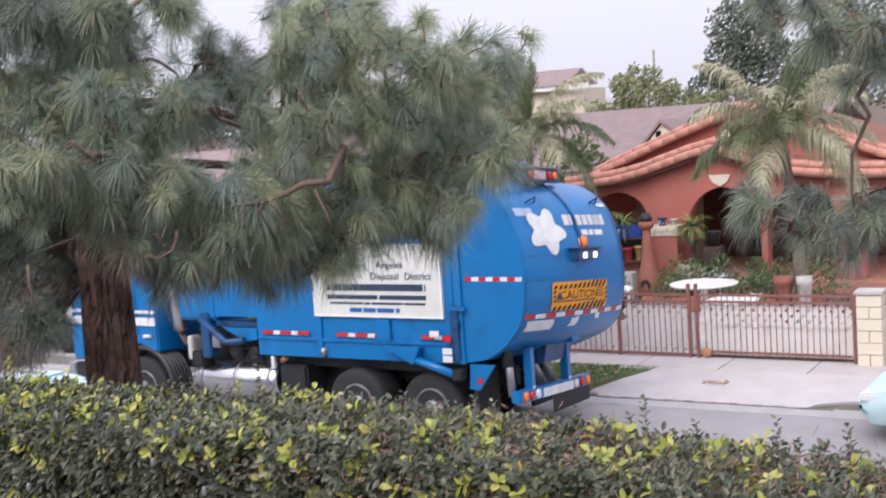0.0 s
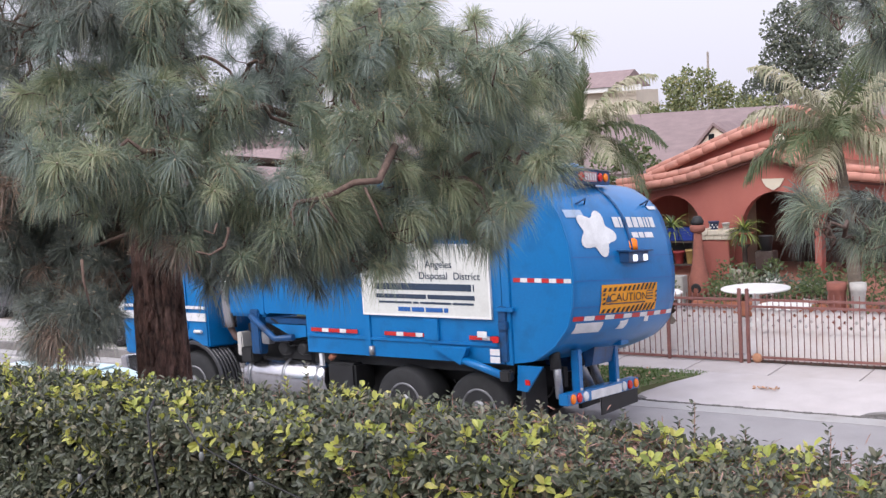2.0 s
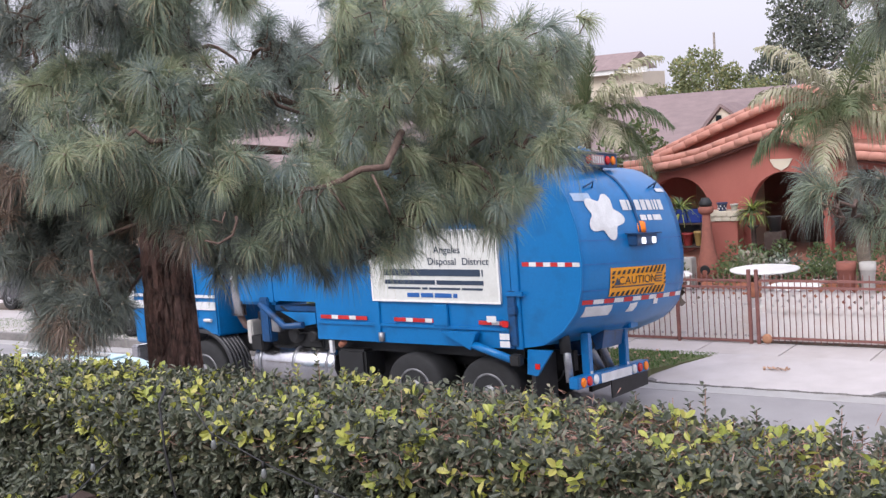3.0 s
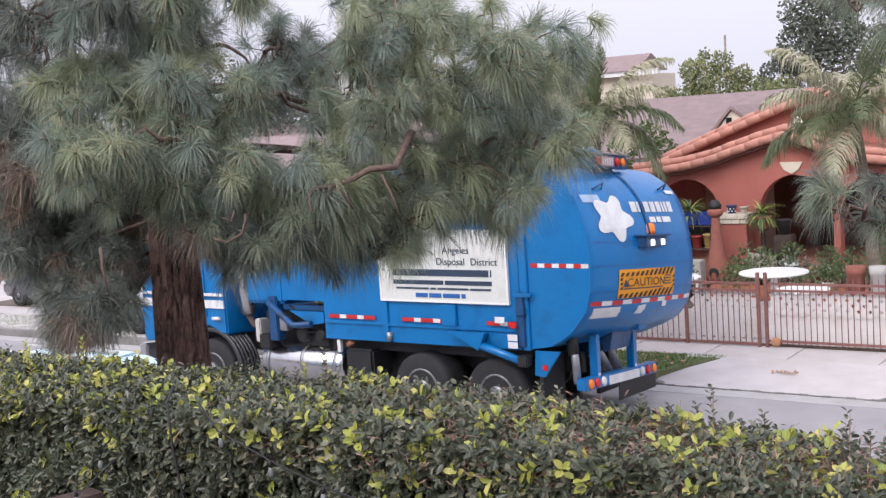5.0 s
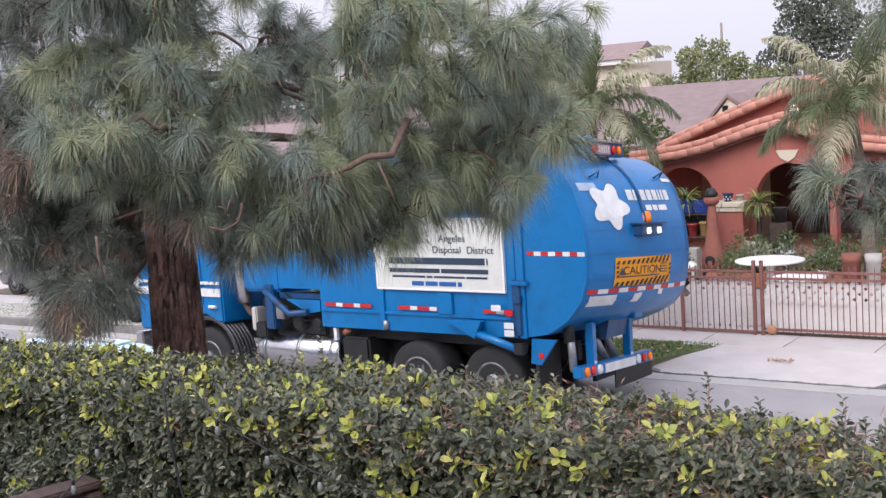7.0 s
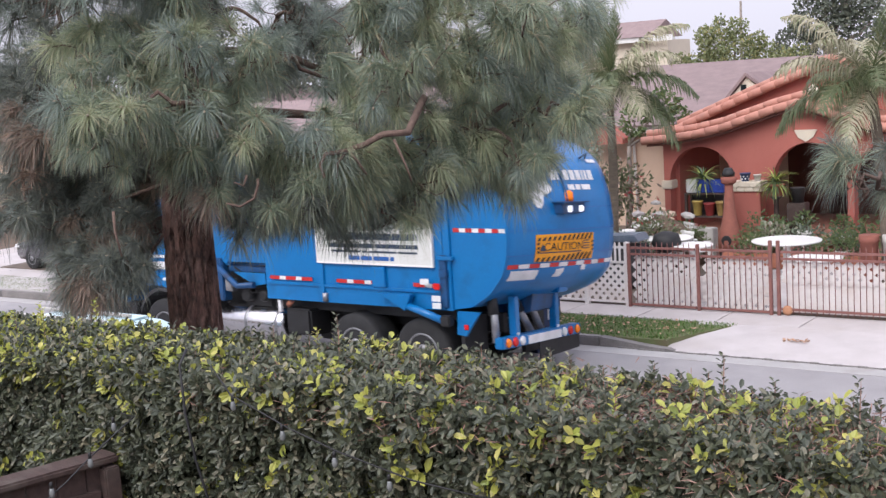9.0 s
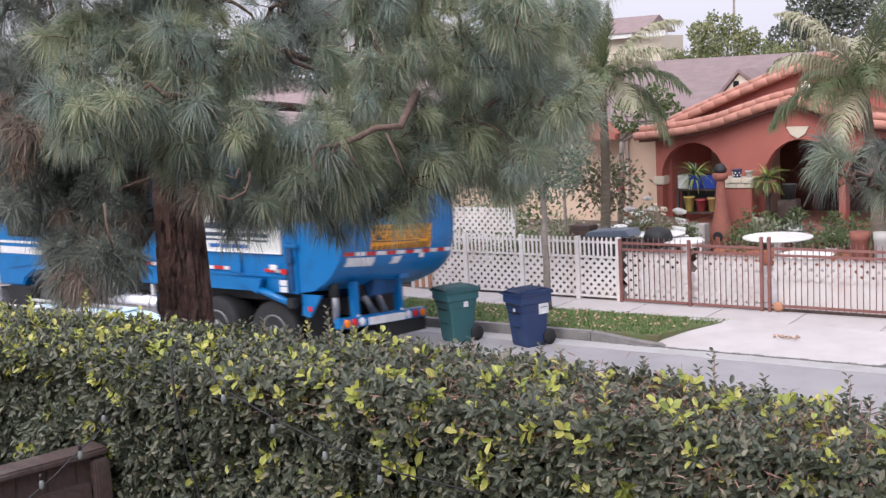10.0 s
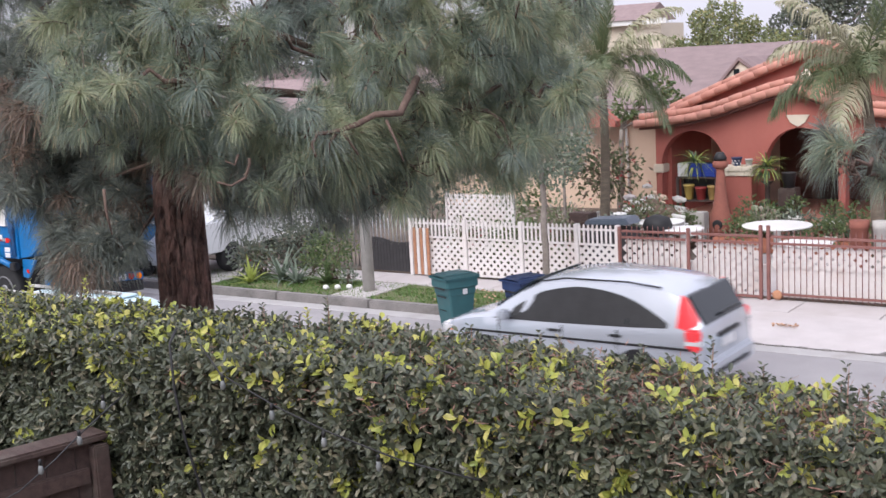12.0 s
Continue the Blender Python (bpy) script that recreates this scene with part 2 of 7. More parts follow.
M["palm_dry"] = leafy("ageing palm leaflets", [(0, (0.413, 0.383, 0.269)), (0.5, (0.324, 0.321, 0.202)), (0.8, (0.236, 0.269, 0.135))], 0.6, 0.2)
M["shrub"] = leafy("shrub leaves", [(0, (0.10, 0.15, 0.06)), (0.5, (0.14, 0.185, 0.075)), (0.85, (0.22, 0.25, 0.11))], 0.5, 0.25)
M["shrub_grey"] = leafy("grey green leaves", [(0, (0.15, 0.19, 0.14)), (0.5, (0.2, 0.24, 0.18)), (0.85, (0.12, 0.15, 0.1))], 0.6, 0.15)
M["shrub_red"] = leafy("flowering leaves", [(0, (0.13, 0.16, 0.08)), (0.42, (0.20, 0.21, 0.12)), (0.7, (0.30, 0.24, 0.19)), (0.86, (0.22, 0.15, 0.12)), (0.955, (0.42, 0.08, 0.08))], 0.6, 0.2)
M["shrub_pale"] = leafy("pale mixed leaves", [(0, (0.24, 0.28, 0.17)), (0.3, (0.36, 0.37, 0.27)), (0.52, (0.40, 0.32, 0.27)), (0.66, (0.20, 0.25, 0.13)), (0.88, (0.56, 0.52, 0.45))], 0.6, 0.3)
M["clay"] = mat("fired clay", (0.30, 0.105, 0.075), (0.22, 0.08, 0.06), rough=0.8, scale=8, bump=0.15)
M["lime"] = leafy("lime leaves", [(0, (0.4, 0.46, 0.12)), (0.5, (0.32, 0.4, 0.1)), (0.8, (0.46, 0.46, 0.16))], 0.5, 0.3)
M["treefar"] = leafy("far tree leaves", [(0, (0.2, 0.235, 0.11)), (0.5, (0.25, 0.27, 0.13)), (0.85, (0.36, 0.33, 0.14))], 0.6, 0.2)
M["treedark"] = leafy("dark far leaves", [(0, (0.12, 0.14, 0.11)), (0.5, (0.15, 0.17, 0.13)), (0.85, (0.19, 0.2, 0.14))], 0.6, 0.15)
M["grass"] = leafy("grass blades", [(0, (0.082, 0.164, 0.034)), (0.5, (0.109, 0.196, 0.046)), (0.82, (0.218, 0.240, 0.092))], 0.6, 0.2)


# ---- mesh helpers ----
def link(name, bm, material, smooth=False):
    me = bpy.data.meshes.new(name)
    bm.normal_update()
    bm.to_mesh(me)
    bm.free()
    for mm in material if isinstance(material, (list, tuple)) else [material]:
        me.materials.append(mm)
    if smooth:
        for p in me.polygons:
            p.use_smooth = True
    return new(name, me)


def part(name, bm, material, parent, label="", smooth=False):
    ob = link(name, bm, material, smooth)
    ob.parent = parent
    if label:
        ob["label"] = label
    return ob


def thing(name, bm, material, label, category, group="", kind="", smooth=False):
    return tagged(link(name, bm, material, smooth), label, category, group, kind)


def empty(name, m, label, category, group=""):
    ob = new(name)
    ob.matrix_basis = m
    return tagged(ob, label, category, group)


def box(bm, x0, x1, y0, y1, z0, z1, bevel=0.0, m=None):
    r = bmesh.ops.create_cube(bm, size=1)
    vs = r["verts"]
    for v in vs:
        v.co = Vector(((x0 + x1) / 2 + v.co.x * (x1 - x0), (y0 + y1) / 2 + v.co.y * (y1 - y0), (z0 + z1) / 2 + v.co.z * (z1 - z0)))
    if bevel:
        es = list({e for v in vs for e in v.link_edges})
        r = bmesh.ops.bevel(bm, geom=es, offset=bevel, segments=2, affect="EDGES", clamp_overlap=True)
        vs = list({v for f in r["faces"] for v in f.verts} | {v for v in vs if v.is_valid})
    if m is not None:
        bmesh.ops.transform(bm, matrix=m, verts=vs)
    return bm


def B(*a, **k):
    return box(bmesh.new(), *a, **k)


def tube(bm, pts, radii, n=8, cap=True):
    """A round bar along points, with a radius at each."""
    pts = [Vector(p) for p in pts]
    if not isinstance(radii, (list, tuple)):
        radii = [radii] * len(pts)
    rings = []
    side = None
    for i, p in enumerate(pts):
        d = (pts[min(i + 1, len(pts) - 1)] - pts[max(i - 1, 0)]).normalized()
        if side is None:
            side = d.orthogonal().normalized()
        side = (side - d * side.dot(d)).normalized()
        up = d.cross(side)
        rings.append([bm.verts.new(p + (side * math.cos(2 * math.pi * k / n) + up * math.sin(2 * math.pi * k / n)) * radii[i]) for k in range(n)])
    for a, b in zip(rings, rings[1:]):
        for k in range(n):
            f = bm.faces.new((a[k], a[(k + 1) % n], b[(k + 1) % n], b[k]))
            f.smooth = True
    if cap:
        bm.faces.new(rings[0][::-1])
        bm.faces.new(rings[-1])
    return bm


def Tb(pts, radii, n=8):
    return tube(bmesh.new(), pts, radii, n)


def prism(bm, outline, a, b, axis="y"):
    """An outline in two axes carried from a to b along the third."""
    def at(p, c):
        return {"x": (c, p[0], p[1]), "y": (p[0], c, p[1]), "z": (p[0], p[1], c)}[axis]
    va = [bm.verts.new(at(p, a)) for p in outline]
    vb = [bm.verts.new(at(p, b)) for p in outline]
    bm.faces.new(va)
    bm.faces.new(vb[::-1])
    n = len(outline)
    for i in range(n):
        bm.faces.new((va[i], vb[i], vb[(i + 1) % n], va[(i + 1) % n]))
    bmesh.ops.recalc_face_normals(bm, faces=bm.faces[:])
    return bm


def Pr(outline, a, b, axis="y", bevel=0.0):
    bm = prism(bmesh.new(), outline, a, b, axis)
    if bevel:
        bmesh.ops.bevel(bm, geom=[e for e in bm.edges], offset=bevel, segments=2, affect="EDGES", clamp_overlap=True)
    return bm


def lathe(profile, n=24, m=None):
    bm = bmesh.new()
    rings = [[bm.verts.new((r * math.cos(2 * math.pi * k / n), r * math.sin(2 * math.pi * k / n), z)) for k in range(n)] for r, z in profile]
    for a, b in zip(rings, rings[1:]):
        for k in range(n):
            f = bm.faces.new((a[k], a[(k + 1) % n], b[(k + 1) % n], b[k]))
            f.smooth = True
    bm.faces.new(rings[0][::-1])
    bm.faces.new(rings[-1])
    if m is not None:
        bm.transform(m)
    return bm


def words(name, text, size, m, material, parent, wide=1.0, label="", depth=0.002):
    """Lettering as a mesh, centred at the pose m, readable from its -y side."""
    cu = bpy.data.curves.new(name, "FONT")
    cu.body, cu.size, cu.align_x, cu.align_y, cu.extrude = text, size, "CENTER", "CENTER", depth
    tmp = bpy.data.objects.new(name, cu)
    scene.collection.objects.link(tmp)
    dg = bpy.context.evaluated_depsgraph_get()
    me = bpy.data.meshes.new_from_object(tmp.evaluated_get(dg))
    bpy.data.objects.remove(tmp)
    me.transform(m @ Matrix.Rotation(radians(90), 4, "X") @ Matrix.Diagonal((wide, 1, 1, 1)))
    me.materials.clear()
    me.materials.append(material)
    ob = new(name, me)
    ob.parent = parent
    if label:
        ob["label"] = label
    return ob


# ---- ground, road, pavement ----
KERB_Y, FENCE_Y = 17.66, 20.28


def sheet(name, x0, x1, y0, y1, z, material, label, category="", thick=0.0):
    bm = bmesh.new()
    if thick:
        box(bm, x0, x1, y0, y1, z - thick, z)
    else:
        nx, ny = 24, 12
        vs = [[bm.verts.new((x0 + (x1 - x0) * i / nx, y0 + (y1 - y0) * j / ny, z)) for i in range(nx + 1)] for j in range(ny + 1)]
        for j in range(ny):
            for i in range(nx):
                bm.faces.new((vs[j][i], vs[j][i + 1], vs[j + 1][i + 1], vs[j + 1][i]))
    return thing(name, bm, material, label, category or name, kind="structure")


sheet("ground", -900, 900, -900, 1500, -0.12, M["soil"], "bare brown earth reaching to the horizon")
sheet("road", -120, 60, 7.6, KERB_Y + 0.02, 0.0, M["asphalt"], "worn light grey asphalt street", "road", 0.1)
# the yard behind the far fence, a little above the pavement
sheet("yard_ground", -30, 8, FENCE_Y + 0.05, 60, 0.2, M["yard"], "earthy paved front yard behind the fence", "ground", 0.25)
# pavement slabs, with joints
pave = empty("pavement", pose(0, 0, 0), "pale concrete pavement with scored joints", "pavement")
pave["kind"] = "structure"
slab_me = None
for i in range(34):
    x = -44 + i * 1.5
    bm = B(0.008, 1.492, 19.32, FENCE_Y + 0.04, -0.1, 0.165 + 0.0, bevel=0.006)
    if slab_me is None:
        ob = part("slab", bm, M["concrete"], pave)
        slab_me = ob.data
    else:
        bm.free()
        ob = new("slab", slab_me)
        ob.parent = pave
    ob.location = (x, 0, random.uniform(-0.003, 0.003))
sheet("verge_soil", -44, -8.2, KERB_Y + 0.16, 19.34, 0.15, M["lawn"], "thin soil of the grass verge", "ground", 0.2)
# driveway: slopes from the gutter up to the pavement
bm = bmesh.new()
prof = [(KERB_Y - 0.02, 0.018), (KERB_Y + 0.25, 0.05), (18.5, 0.12), (19.33, 0.163), (19.33, -0.1), (KERB_Y - 0.02, -0.1)]
prism(bm, prof, -8.25, 7.0, "x")
thing("driveway", bm, M["concrete"], "wide pale concrete driveway apron sloping to the gutter", "driveway", kind="structure")
# kerb stones
kerb = empty("kerb", pose(0, 0, 0), "grimy grey concrete kerb along the verge", "kerb")
kerb["kind"] = "structure"
kme = None
for i in range(15):
    bm = B(0.006, 2.394, KERB_Y, KERB_Y + 0.17, -0.1, 0.165, bevel=0.02)
    if kme is None:
        ob = part("kerb_stone", bm, M["kerb"], kerb)
        kme = ob.data
    else:
        bm.free()
        ob = new("kerb_stone", kme)
        ob.parent = kerb
    ob.location = (-9.35 - 2.4 * (i + 1), 0, 0)
bm = bmesh.new()
prism(bm, [(-9.35, -0.1), (-8.0, -0.1), (-8.0, 0.03), (-8.5, 0.07), (-9.35, 0.165)], KERB_Y, KERB_Y + 0.17, "y")
part("kerb_drop", bm, M["kerb"], kerb)
bm = bmesh.new()
prism(bm, [(-4.6, 0.02), (-4.1, 0.1), (-3.2, 0.165), (0, 0.165), (0, -0.1), (-4.6, -0.1)], KERB_Y, KERB_Y + 0.17, "y")
part("kerb_drop", bm, M["kerb"], kerb)
# gutter lip
gut = B(-44, 10, KERB_Y - 0.42, KERB_Y - 0.012, -0.1, 0.006)
thing("gutter", gut, mat("gutter concrete", (0.40, 0.385, 0.38), (0.32, 0.31, 0.305), rough=0.9, scale=2, fine=60, dirt=(0.25, 0.22, 0.2), dirt_amount=0.4), "pale concrete gutter strip", "gutter", kind="structure")
bm = bmesh.new()
for i in range(40):
    x = -9.0 + i * 0.12
    tube(bm, [(x, KERB_Y - 0.02 + 0.012 * math.sin(i), 0.012), (x + 0.125, KERB_Y - 0.02 + 0.012 * math.sin(i + 1), 0.012)], 0.016 if i % 3 else 0.024, 5)
thing("gutter_joint", bm, M["kerb"], "dark grimy joint between apron and gutter", "joint", kind="structure")


def grass(name, n, zone, hmin, hmax, label):
    rng = np.random.default_rng(5)
    verts, faces = [], []
    while len(faces) < n:
        x, y = rng.uniform(-30, -7.4), rng.uniform(KERB_Y + 0.18, 19.36)
        if not zone(x, y):
            continue
        if noise.noise(Vector((x * 1.3, y * 1.9, 3))) < -0.28 and rng.random() < 0.75:
            continue
        h, a, w = rng.uniform(hmin, hmax), rng.uniform(0, 6.28), rng.uniform(0.006, 0.012)
        dx, dy = math.cos(a), math.sin(a)
        k = len(verts)
        lean = rng.uniform(0.01, 0.05)
        verts += [(x - dy * w, y + dx * w, 0.15), (x + dy * w, y - dx * w, 0.15), (x + dx * lean, y + dy * lean, 0.15 + h)]
        faces.append((k, k + 1, k + 2))
    me = bpy.data.meshes.new(name)
    me.from_pydata(verts, [], faces)
    me.materials.append(M["grass"])
    return tagged(new(name, me), label, "grass", kind="stuff")


# tapering tip of the verge
bm = bmesh.new()
prism(bm, [(-8.25, KERB_Y + 0.2), (-8.25, 19.33), (-7.5, 19.33)], -0.1, 0.155, "z")
thing("verge_tip", bm, M["lawn"], "pointed tip of the grass verge beside the drive", "ground", kind="structure")
grass("grass", 36000, lambda x, y: (x < -8.25 and not -15.3 < x < -14.3) or (x + 8.25) / 0.75 + (19.33 - y) / 1.5 < 1, 0.02, 0.055, "patchy short green grass on the verge")

# near side: raised front garden, bank and near pavement
bm = bmesh.new()
prism(bm, [(-60, 1.75), (6.0, 1.7), (6.6, 0.25), (7.45, 0.16), (7.6, 0.0), (7.6, -0.3), (-60, -0.3)], -60, 60, "x")
thing("front_garden", bm, M["soil"], "raised earth garden and bank above the street", "ground", kind="structure")


# ---- refuse truck ----
TRUCK = pose(-7.73, 14.43, 0)
truck = empty("garbage_truck", TRUCK, "blue side-loading refuse truck with white sign panel and barrel tailgate", "garbage truck")
leaning = []


def tp(name, bm, m, parent=None, label="", smooth=False):
    ob = part(name, bm, m, parent or truck, label, smooth)
    leaning.append(ob)
    return ob


TAIL_Z = [1.22, 1.27, 1.48, 1.77, 2.09, 2.48, 2.95, 3.33, 3.61, 3.79, 3.91]
TAIL_U = [0.80, 0.48, 0.16, -0.08, -0.17, -0.20, -0.15, -0.03, 0.14, 0.32, 0.86]
TW = 2.42


def tail(v, z):
    """How far forward of the bumper the tailgate's skin lies."""
    u = float(np.interp(z, TAIL_Z, TAIL_U))
    k = max(0.0, min(1.0, (0.95 - u) / 0.9))
    return u - k * (0.2 * v + 0.13 * (1 - (2 * v / TW - 1) ** 2))


def smooth_profile(n=30):
    ts = np.linspace(0, len(TAIL_Z) - 1, n)
    zs = np.interp(ts, range(len(TAIL_Z)), TAIL_Z)
    return zs


# tailgate: a barrel, bulging to the rear
bm = bmesh.new()
zs = smooth_profile(34)
grid = []
NV = 16
for j in range(NV + 1):
    v = TW * j / NV
    grid.append([bm.verts.new((-tail(v, z), v, z)) for z in zs])
for j in range(NV):
    for i in range(len(zs) - 1):
        f = bm.faces.new((grid[j][i], grid[j + 1][i], grid[j + 1][i + 1], grid[j][i + 1]))
        f.smooth = True
for j in (0, NV):
    v = TW * j / NV
    front = [bm.verts.new((-0.95, v, zs[-1])), bm.verts.new((-0.95, v, zs[0]))]
    bm.faces.new((grid[j] + front) if j == 0 else (grid[j] + front)[::-1])
bmesh.ops.recalc_face_normals(bm, faces=bm.faces[:])
tailgate = tp("tailgate", bm, M["blue"], label="bulging blue tailgate")


def skin(v0, v1, z0, z1, off=0.006, nv=8, nz=4, slant=0.0):
    """A patch lying on the tailgate's skin."""
    bm = bmesh.new()
    g = [[bm.verts.new((-(tail(v0 + (v1 - v0) * i / nv, z0 + (z1 - z0) * j / nz) - off), v0 + (v1 - v0) * i / nv + slant * j / nz, z0 + (z1 - z0) * j / nz)) for i in range(nv + 1)] for j in range(nz + 1)]
    for j in range(nz):
        for i in range(nv):
            f = bm.faces.new((g[j][i], g[j][i + 1], g[j + 1][i + 1], g[j + 1][i]))
            f.smooth = True
    return bm


# strap over the middle, seams and edge lip
bm = bmesh.new()
pts = [(-(tail(1.21, z) - 0.012), 1.21, z) for z in np.linspace(2.85, 3.8, 16)]
tube(bm, pts, 0.022, 6)
tp("strap", bm, M["blue_dark"], tailgate)
for zz in (2.05, 2.42, 2.75):
    tp("seam", skin(0.02, 2.4, zz, zz + 0.012, 0.007, 14, 1), mat("seam blue", (0.03, 0.14, 0.42), rough=0.4, bump=0), tailgate)
bm = bmesh.new()
tube(bm, [(-(tail(0.0, z) - 0.004), 0.005, z) for z in np.linspace(1.3, 3.75, 26)], 0.014, 6)
tp("edge_lip", bm, M["blue"], tailgate)
# reflective tape round the rear
for i in range(12):
    v = 0.05 + i * 0.195
    tp("tape", skin(v, v + 0.185, 1.86, 1.925, 0.009, 3, 1), M["red"] if i % 2 == 0 else M["tape"], tailgate, "red reflective tape" if i % 2 == 0 else "white reflective tape")
for i in range(8):
    u = -0.17 + i * 0.115
    tp("tape", B(-u - 0.11, -u, -0.006, 0.004, 2.40, 2.46), M["red"] if i % 2 == 1 else M["tape"], tailgate, "reflective tape")
# caution plate with hazard stripes
plate = tp("caution_plate", skin(0.5, 1.78, 1.95, 2.36, 0.012, 8, 4), M["yellow"], tailgate, "yellow caution plate with black hazard stripes")
for row, (z0, z1) in enumerate(((2.262, 2.356), (1.954, 2.06))):
    for i in range(12):
        v = 0.51 + i * 0.100
        tp("hazard_stripe", skin(v, v + 0.052, z0, z1, 0.026, 2, 3, 0.085), M["black"], plate)
for i in range(3):
    z = 2.075 + i * 0.065
    tp("hazard_stripe", skin(0.505, 0.55, z, z + 0.035, 0.026, 1, 2, 0.03), M["black"], plate)
    tp("hazard_stripe", skin(1.70, 1.745, z, z + 0.035, 0.026, 1, 2, 0.03), M["black"], plate)
for i in range(4):
    tp("fine_print", skin(1.5, 1.66, 2.235 - i * 0.04, 2.25 - i * 0.04, 0.02, 2, 1), M["ink"], plate)
wt = words("caution_word", "CAUTION", 0.165, pose(0, 0, 0), M["ink"], plate, 1.15)
for v in wt.data.vertices:
    yy, zz = 1.08 + v.co.x, 2.165 + v.co.z
    v.co = (-(tail(yy, zz) - 0.018), yy, zz)
leaning.append(wt)
bm = bmesh.new()
for (a, b) in ((0.0, 1.0),):
    g = [(0.57, 2.11), (0.69, 2.11), (0.63, 2.225)]
    bm.faces.new([bm.verts.new((-(tail(v, z) - 0.018), v, z)) for v, z in g])
tp("warning_triangle", bm, M["ink"], plate)
tp("fine_print", skin(0.58, 1.46, 2.075, 2.092, 0.02, 6, 1), M["ink"], plate)
# white emblem (plain five-lobed shape) and bars for the lettering
bm = bmesh.new()
rings = []
for q in (0.02, 0.25, 0.5, 0.75, 1.0):
    ring = []
    for k in range(60):
        a = 2 * math.pi * k / 60
        r = (0.245 + 0.055 * math.cos(5 * a + 0.6)) * q
        v, z = 0.56 + r * 1.25 * math.cos(a), 3.09 + r * 1.15 * math.sin(a)
        ring.append(bm.verts.new((-(tail(v, z) - 0.014), v, z)))
    rings.append(ring)
for ra, rb in zip(rings, rings[1:]):
    for k in range(60):
        bm.faces.new((ra[k], ra[(k + 1) % 60], rb[(k + 1) % 60], rb[k]))
bm.faces.new(rings[0])
tp("emblem", bm, M["tape"], tailgate, "white five-lobed emblem")
for i, (v0, v1) in enumerate(((0.96, 1.09), (1.11, 1.16), (1.27, 1.39), (1.42, 1.54), (1.57, 1.69), (1.72, 1.77), (1.8, 1.86), (1.89, 2.02))):
    tp("lettering_bar", skin(v0, v1, 3.17, 3.32, 0.012, 2, 3), M["tape"], tailgate)
for v0, v1 in ((1.3, 1.45), (1.48, 1.6), (1.63, 1.86)):
    tp("lettering_bar", skin(v0, v1, 3.02, 3.10, 0.012, 2, 2), M["tape"], tailgate)
tp("lettering_bar", skin(0.1, 0.42, 3.31, 3.42, 0.012, 3, 2), mat("faded white lettering", (0.35, 0.45, 0.6), rough=0.5, bump=0), tailgate)
tp("edge_mark", skin(2.05, 2.32, 3.44, 3.49, 0.012, 3, 2), M["tape"], tailgate)
# lamp box with beacon
box_ob = tp("lamp_box", B(0.28, 0.62, 0.92, 1.62, 2.66, 2.83, bevel=0.012), M["blue_dark"], tailgate, "blue lamp box")
for v in (1.12, 1.47):
    tp("work_lamp", B(0.615, 0.65, v - 0.055, v + 0.055, 2.685, 2.78, bevel=0.01), M["lamp"], box_ob, "white square work lamp")
tp("beacon", lathe([(0.095, 0), (0.1, 0.05), (0.09, 0.14), (0.06, 0.165)], 16, pose(0.5, 1.28, 2.845)), M["amber"], tailgate, "amber warning beacon")
tp("visor", B(0.3, 0.68, 0.88, 1.66, 2.825, 2.845), M["blue_dark"], box_ob)
# light bar on the roof
bar = tp("light_bar", B(-0.04, 0.08, 0.5, 1.56, 3.80, 4.0, bevel=0.01), M["blue_dark"], tailgate, "long rear light bar in a blue steel frame")
tp("lettered_panel", B(0.08, 0.092, 0.72, 1.12, 3.83, 3.97, bevel=0.004), mat("faded pink panel", (0.5, 0.27, 0.29), (0.4, 0.2, 0.22), rough=0.5, bump=0.03), bar, "faded red panel with pale bars")
for i in range(5):
    tp("panel_bar", B(0.092, 0.098, 0.75 + i * 0.072, 0.785 + i * 0.072, 3.85, 3.95), M["tape"], bar)
for k, v in enumerate((0.62, 1.22, 1.40)):
    tp("lens", lathe([(0.066, 0), (0.06, 0.025), (0.03, 0.035)], 14, pose(0.08, v, 3.90, 0, 90, 0)), (M["redlens"], M["redlens"], M["amber"])[k], bar)
tp("bar_trim", B(-0.045, 0.1, 0.48, 1.58, 4.0, 4.015), M["steel"], bar)
tp("bar_bracket", B(-0.6, -0.045, 0.7, 1.35, 3.62, 3.85, bevel=0.02), M["blue_dark"], tailgate)
tp("roof_hump", lathe([(0.27, 0.0), (0.27, 0.1), (0.22, 0.2), (0.1, 0.25)], 20, pose(-0.32, 1.02, 3.86)), M["blue"], tailgate)
for v in (0.5, 2.0):
    z = 3.5
    tp("lifting_eye", Tb([(-(tail(v - 0.07, z) - 0.0), v - 0.09, z), (-(tail(v, z) - 0.09), v, z + 0.08), (-(tail(v + 0.07, z)), v + 0.09, z)], 0.014, 6), M["blue_dark"], tailgate)
tp("label_plate", skin(0.12, 0.62, 1.68, 1.83, 0.01, 4, 2), M["tape"], tailgate, "white number plate area left blank")
tp("label_plate", skin(0.95, 1.12, 1.70, 1.84, 0.01, 2, 2, 0.05), M["tape"], tailgate)
tp("label_plate", skin(1.55, 1.66, 1.78, 1.86, 0.01, 2, 2), M["tape"], tailgate)
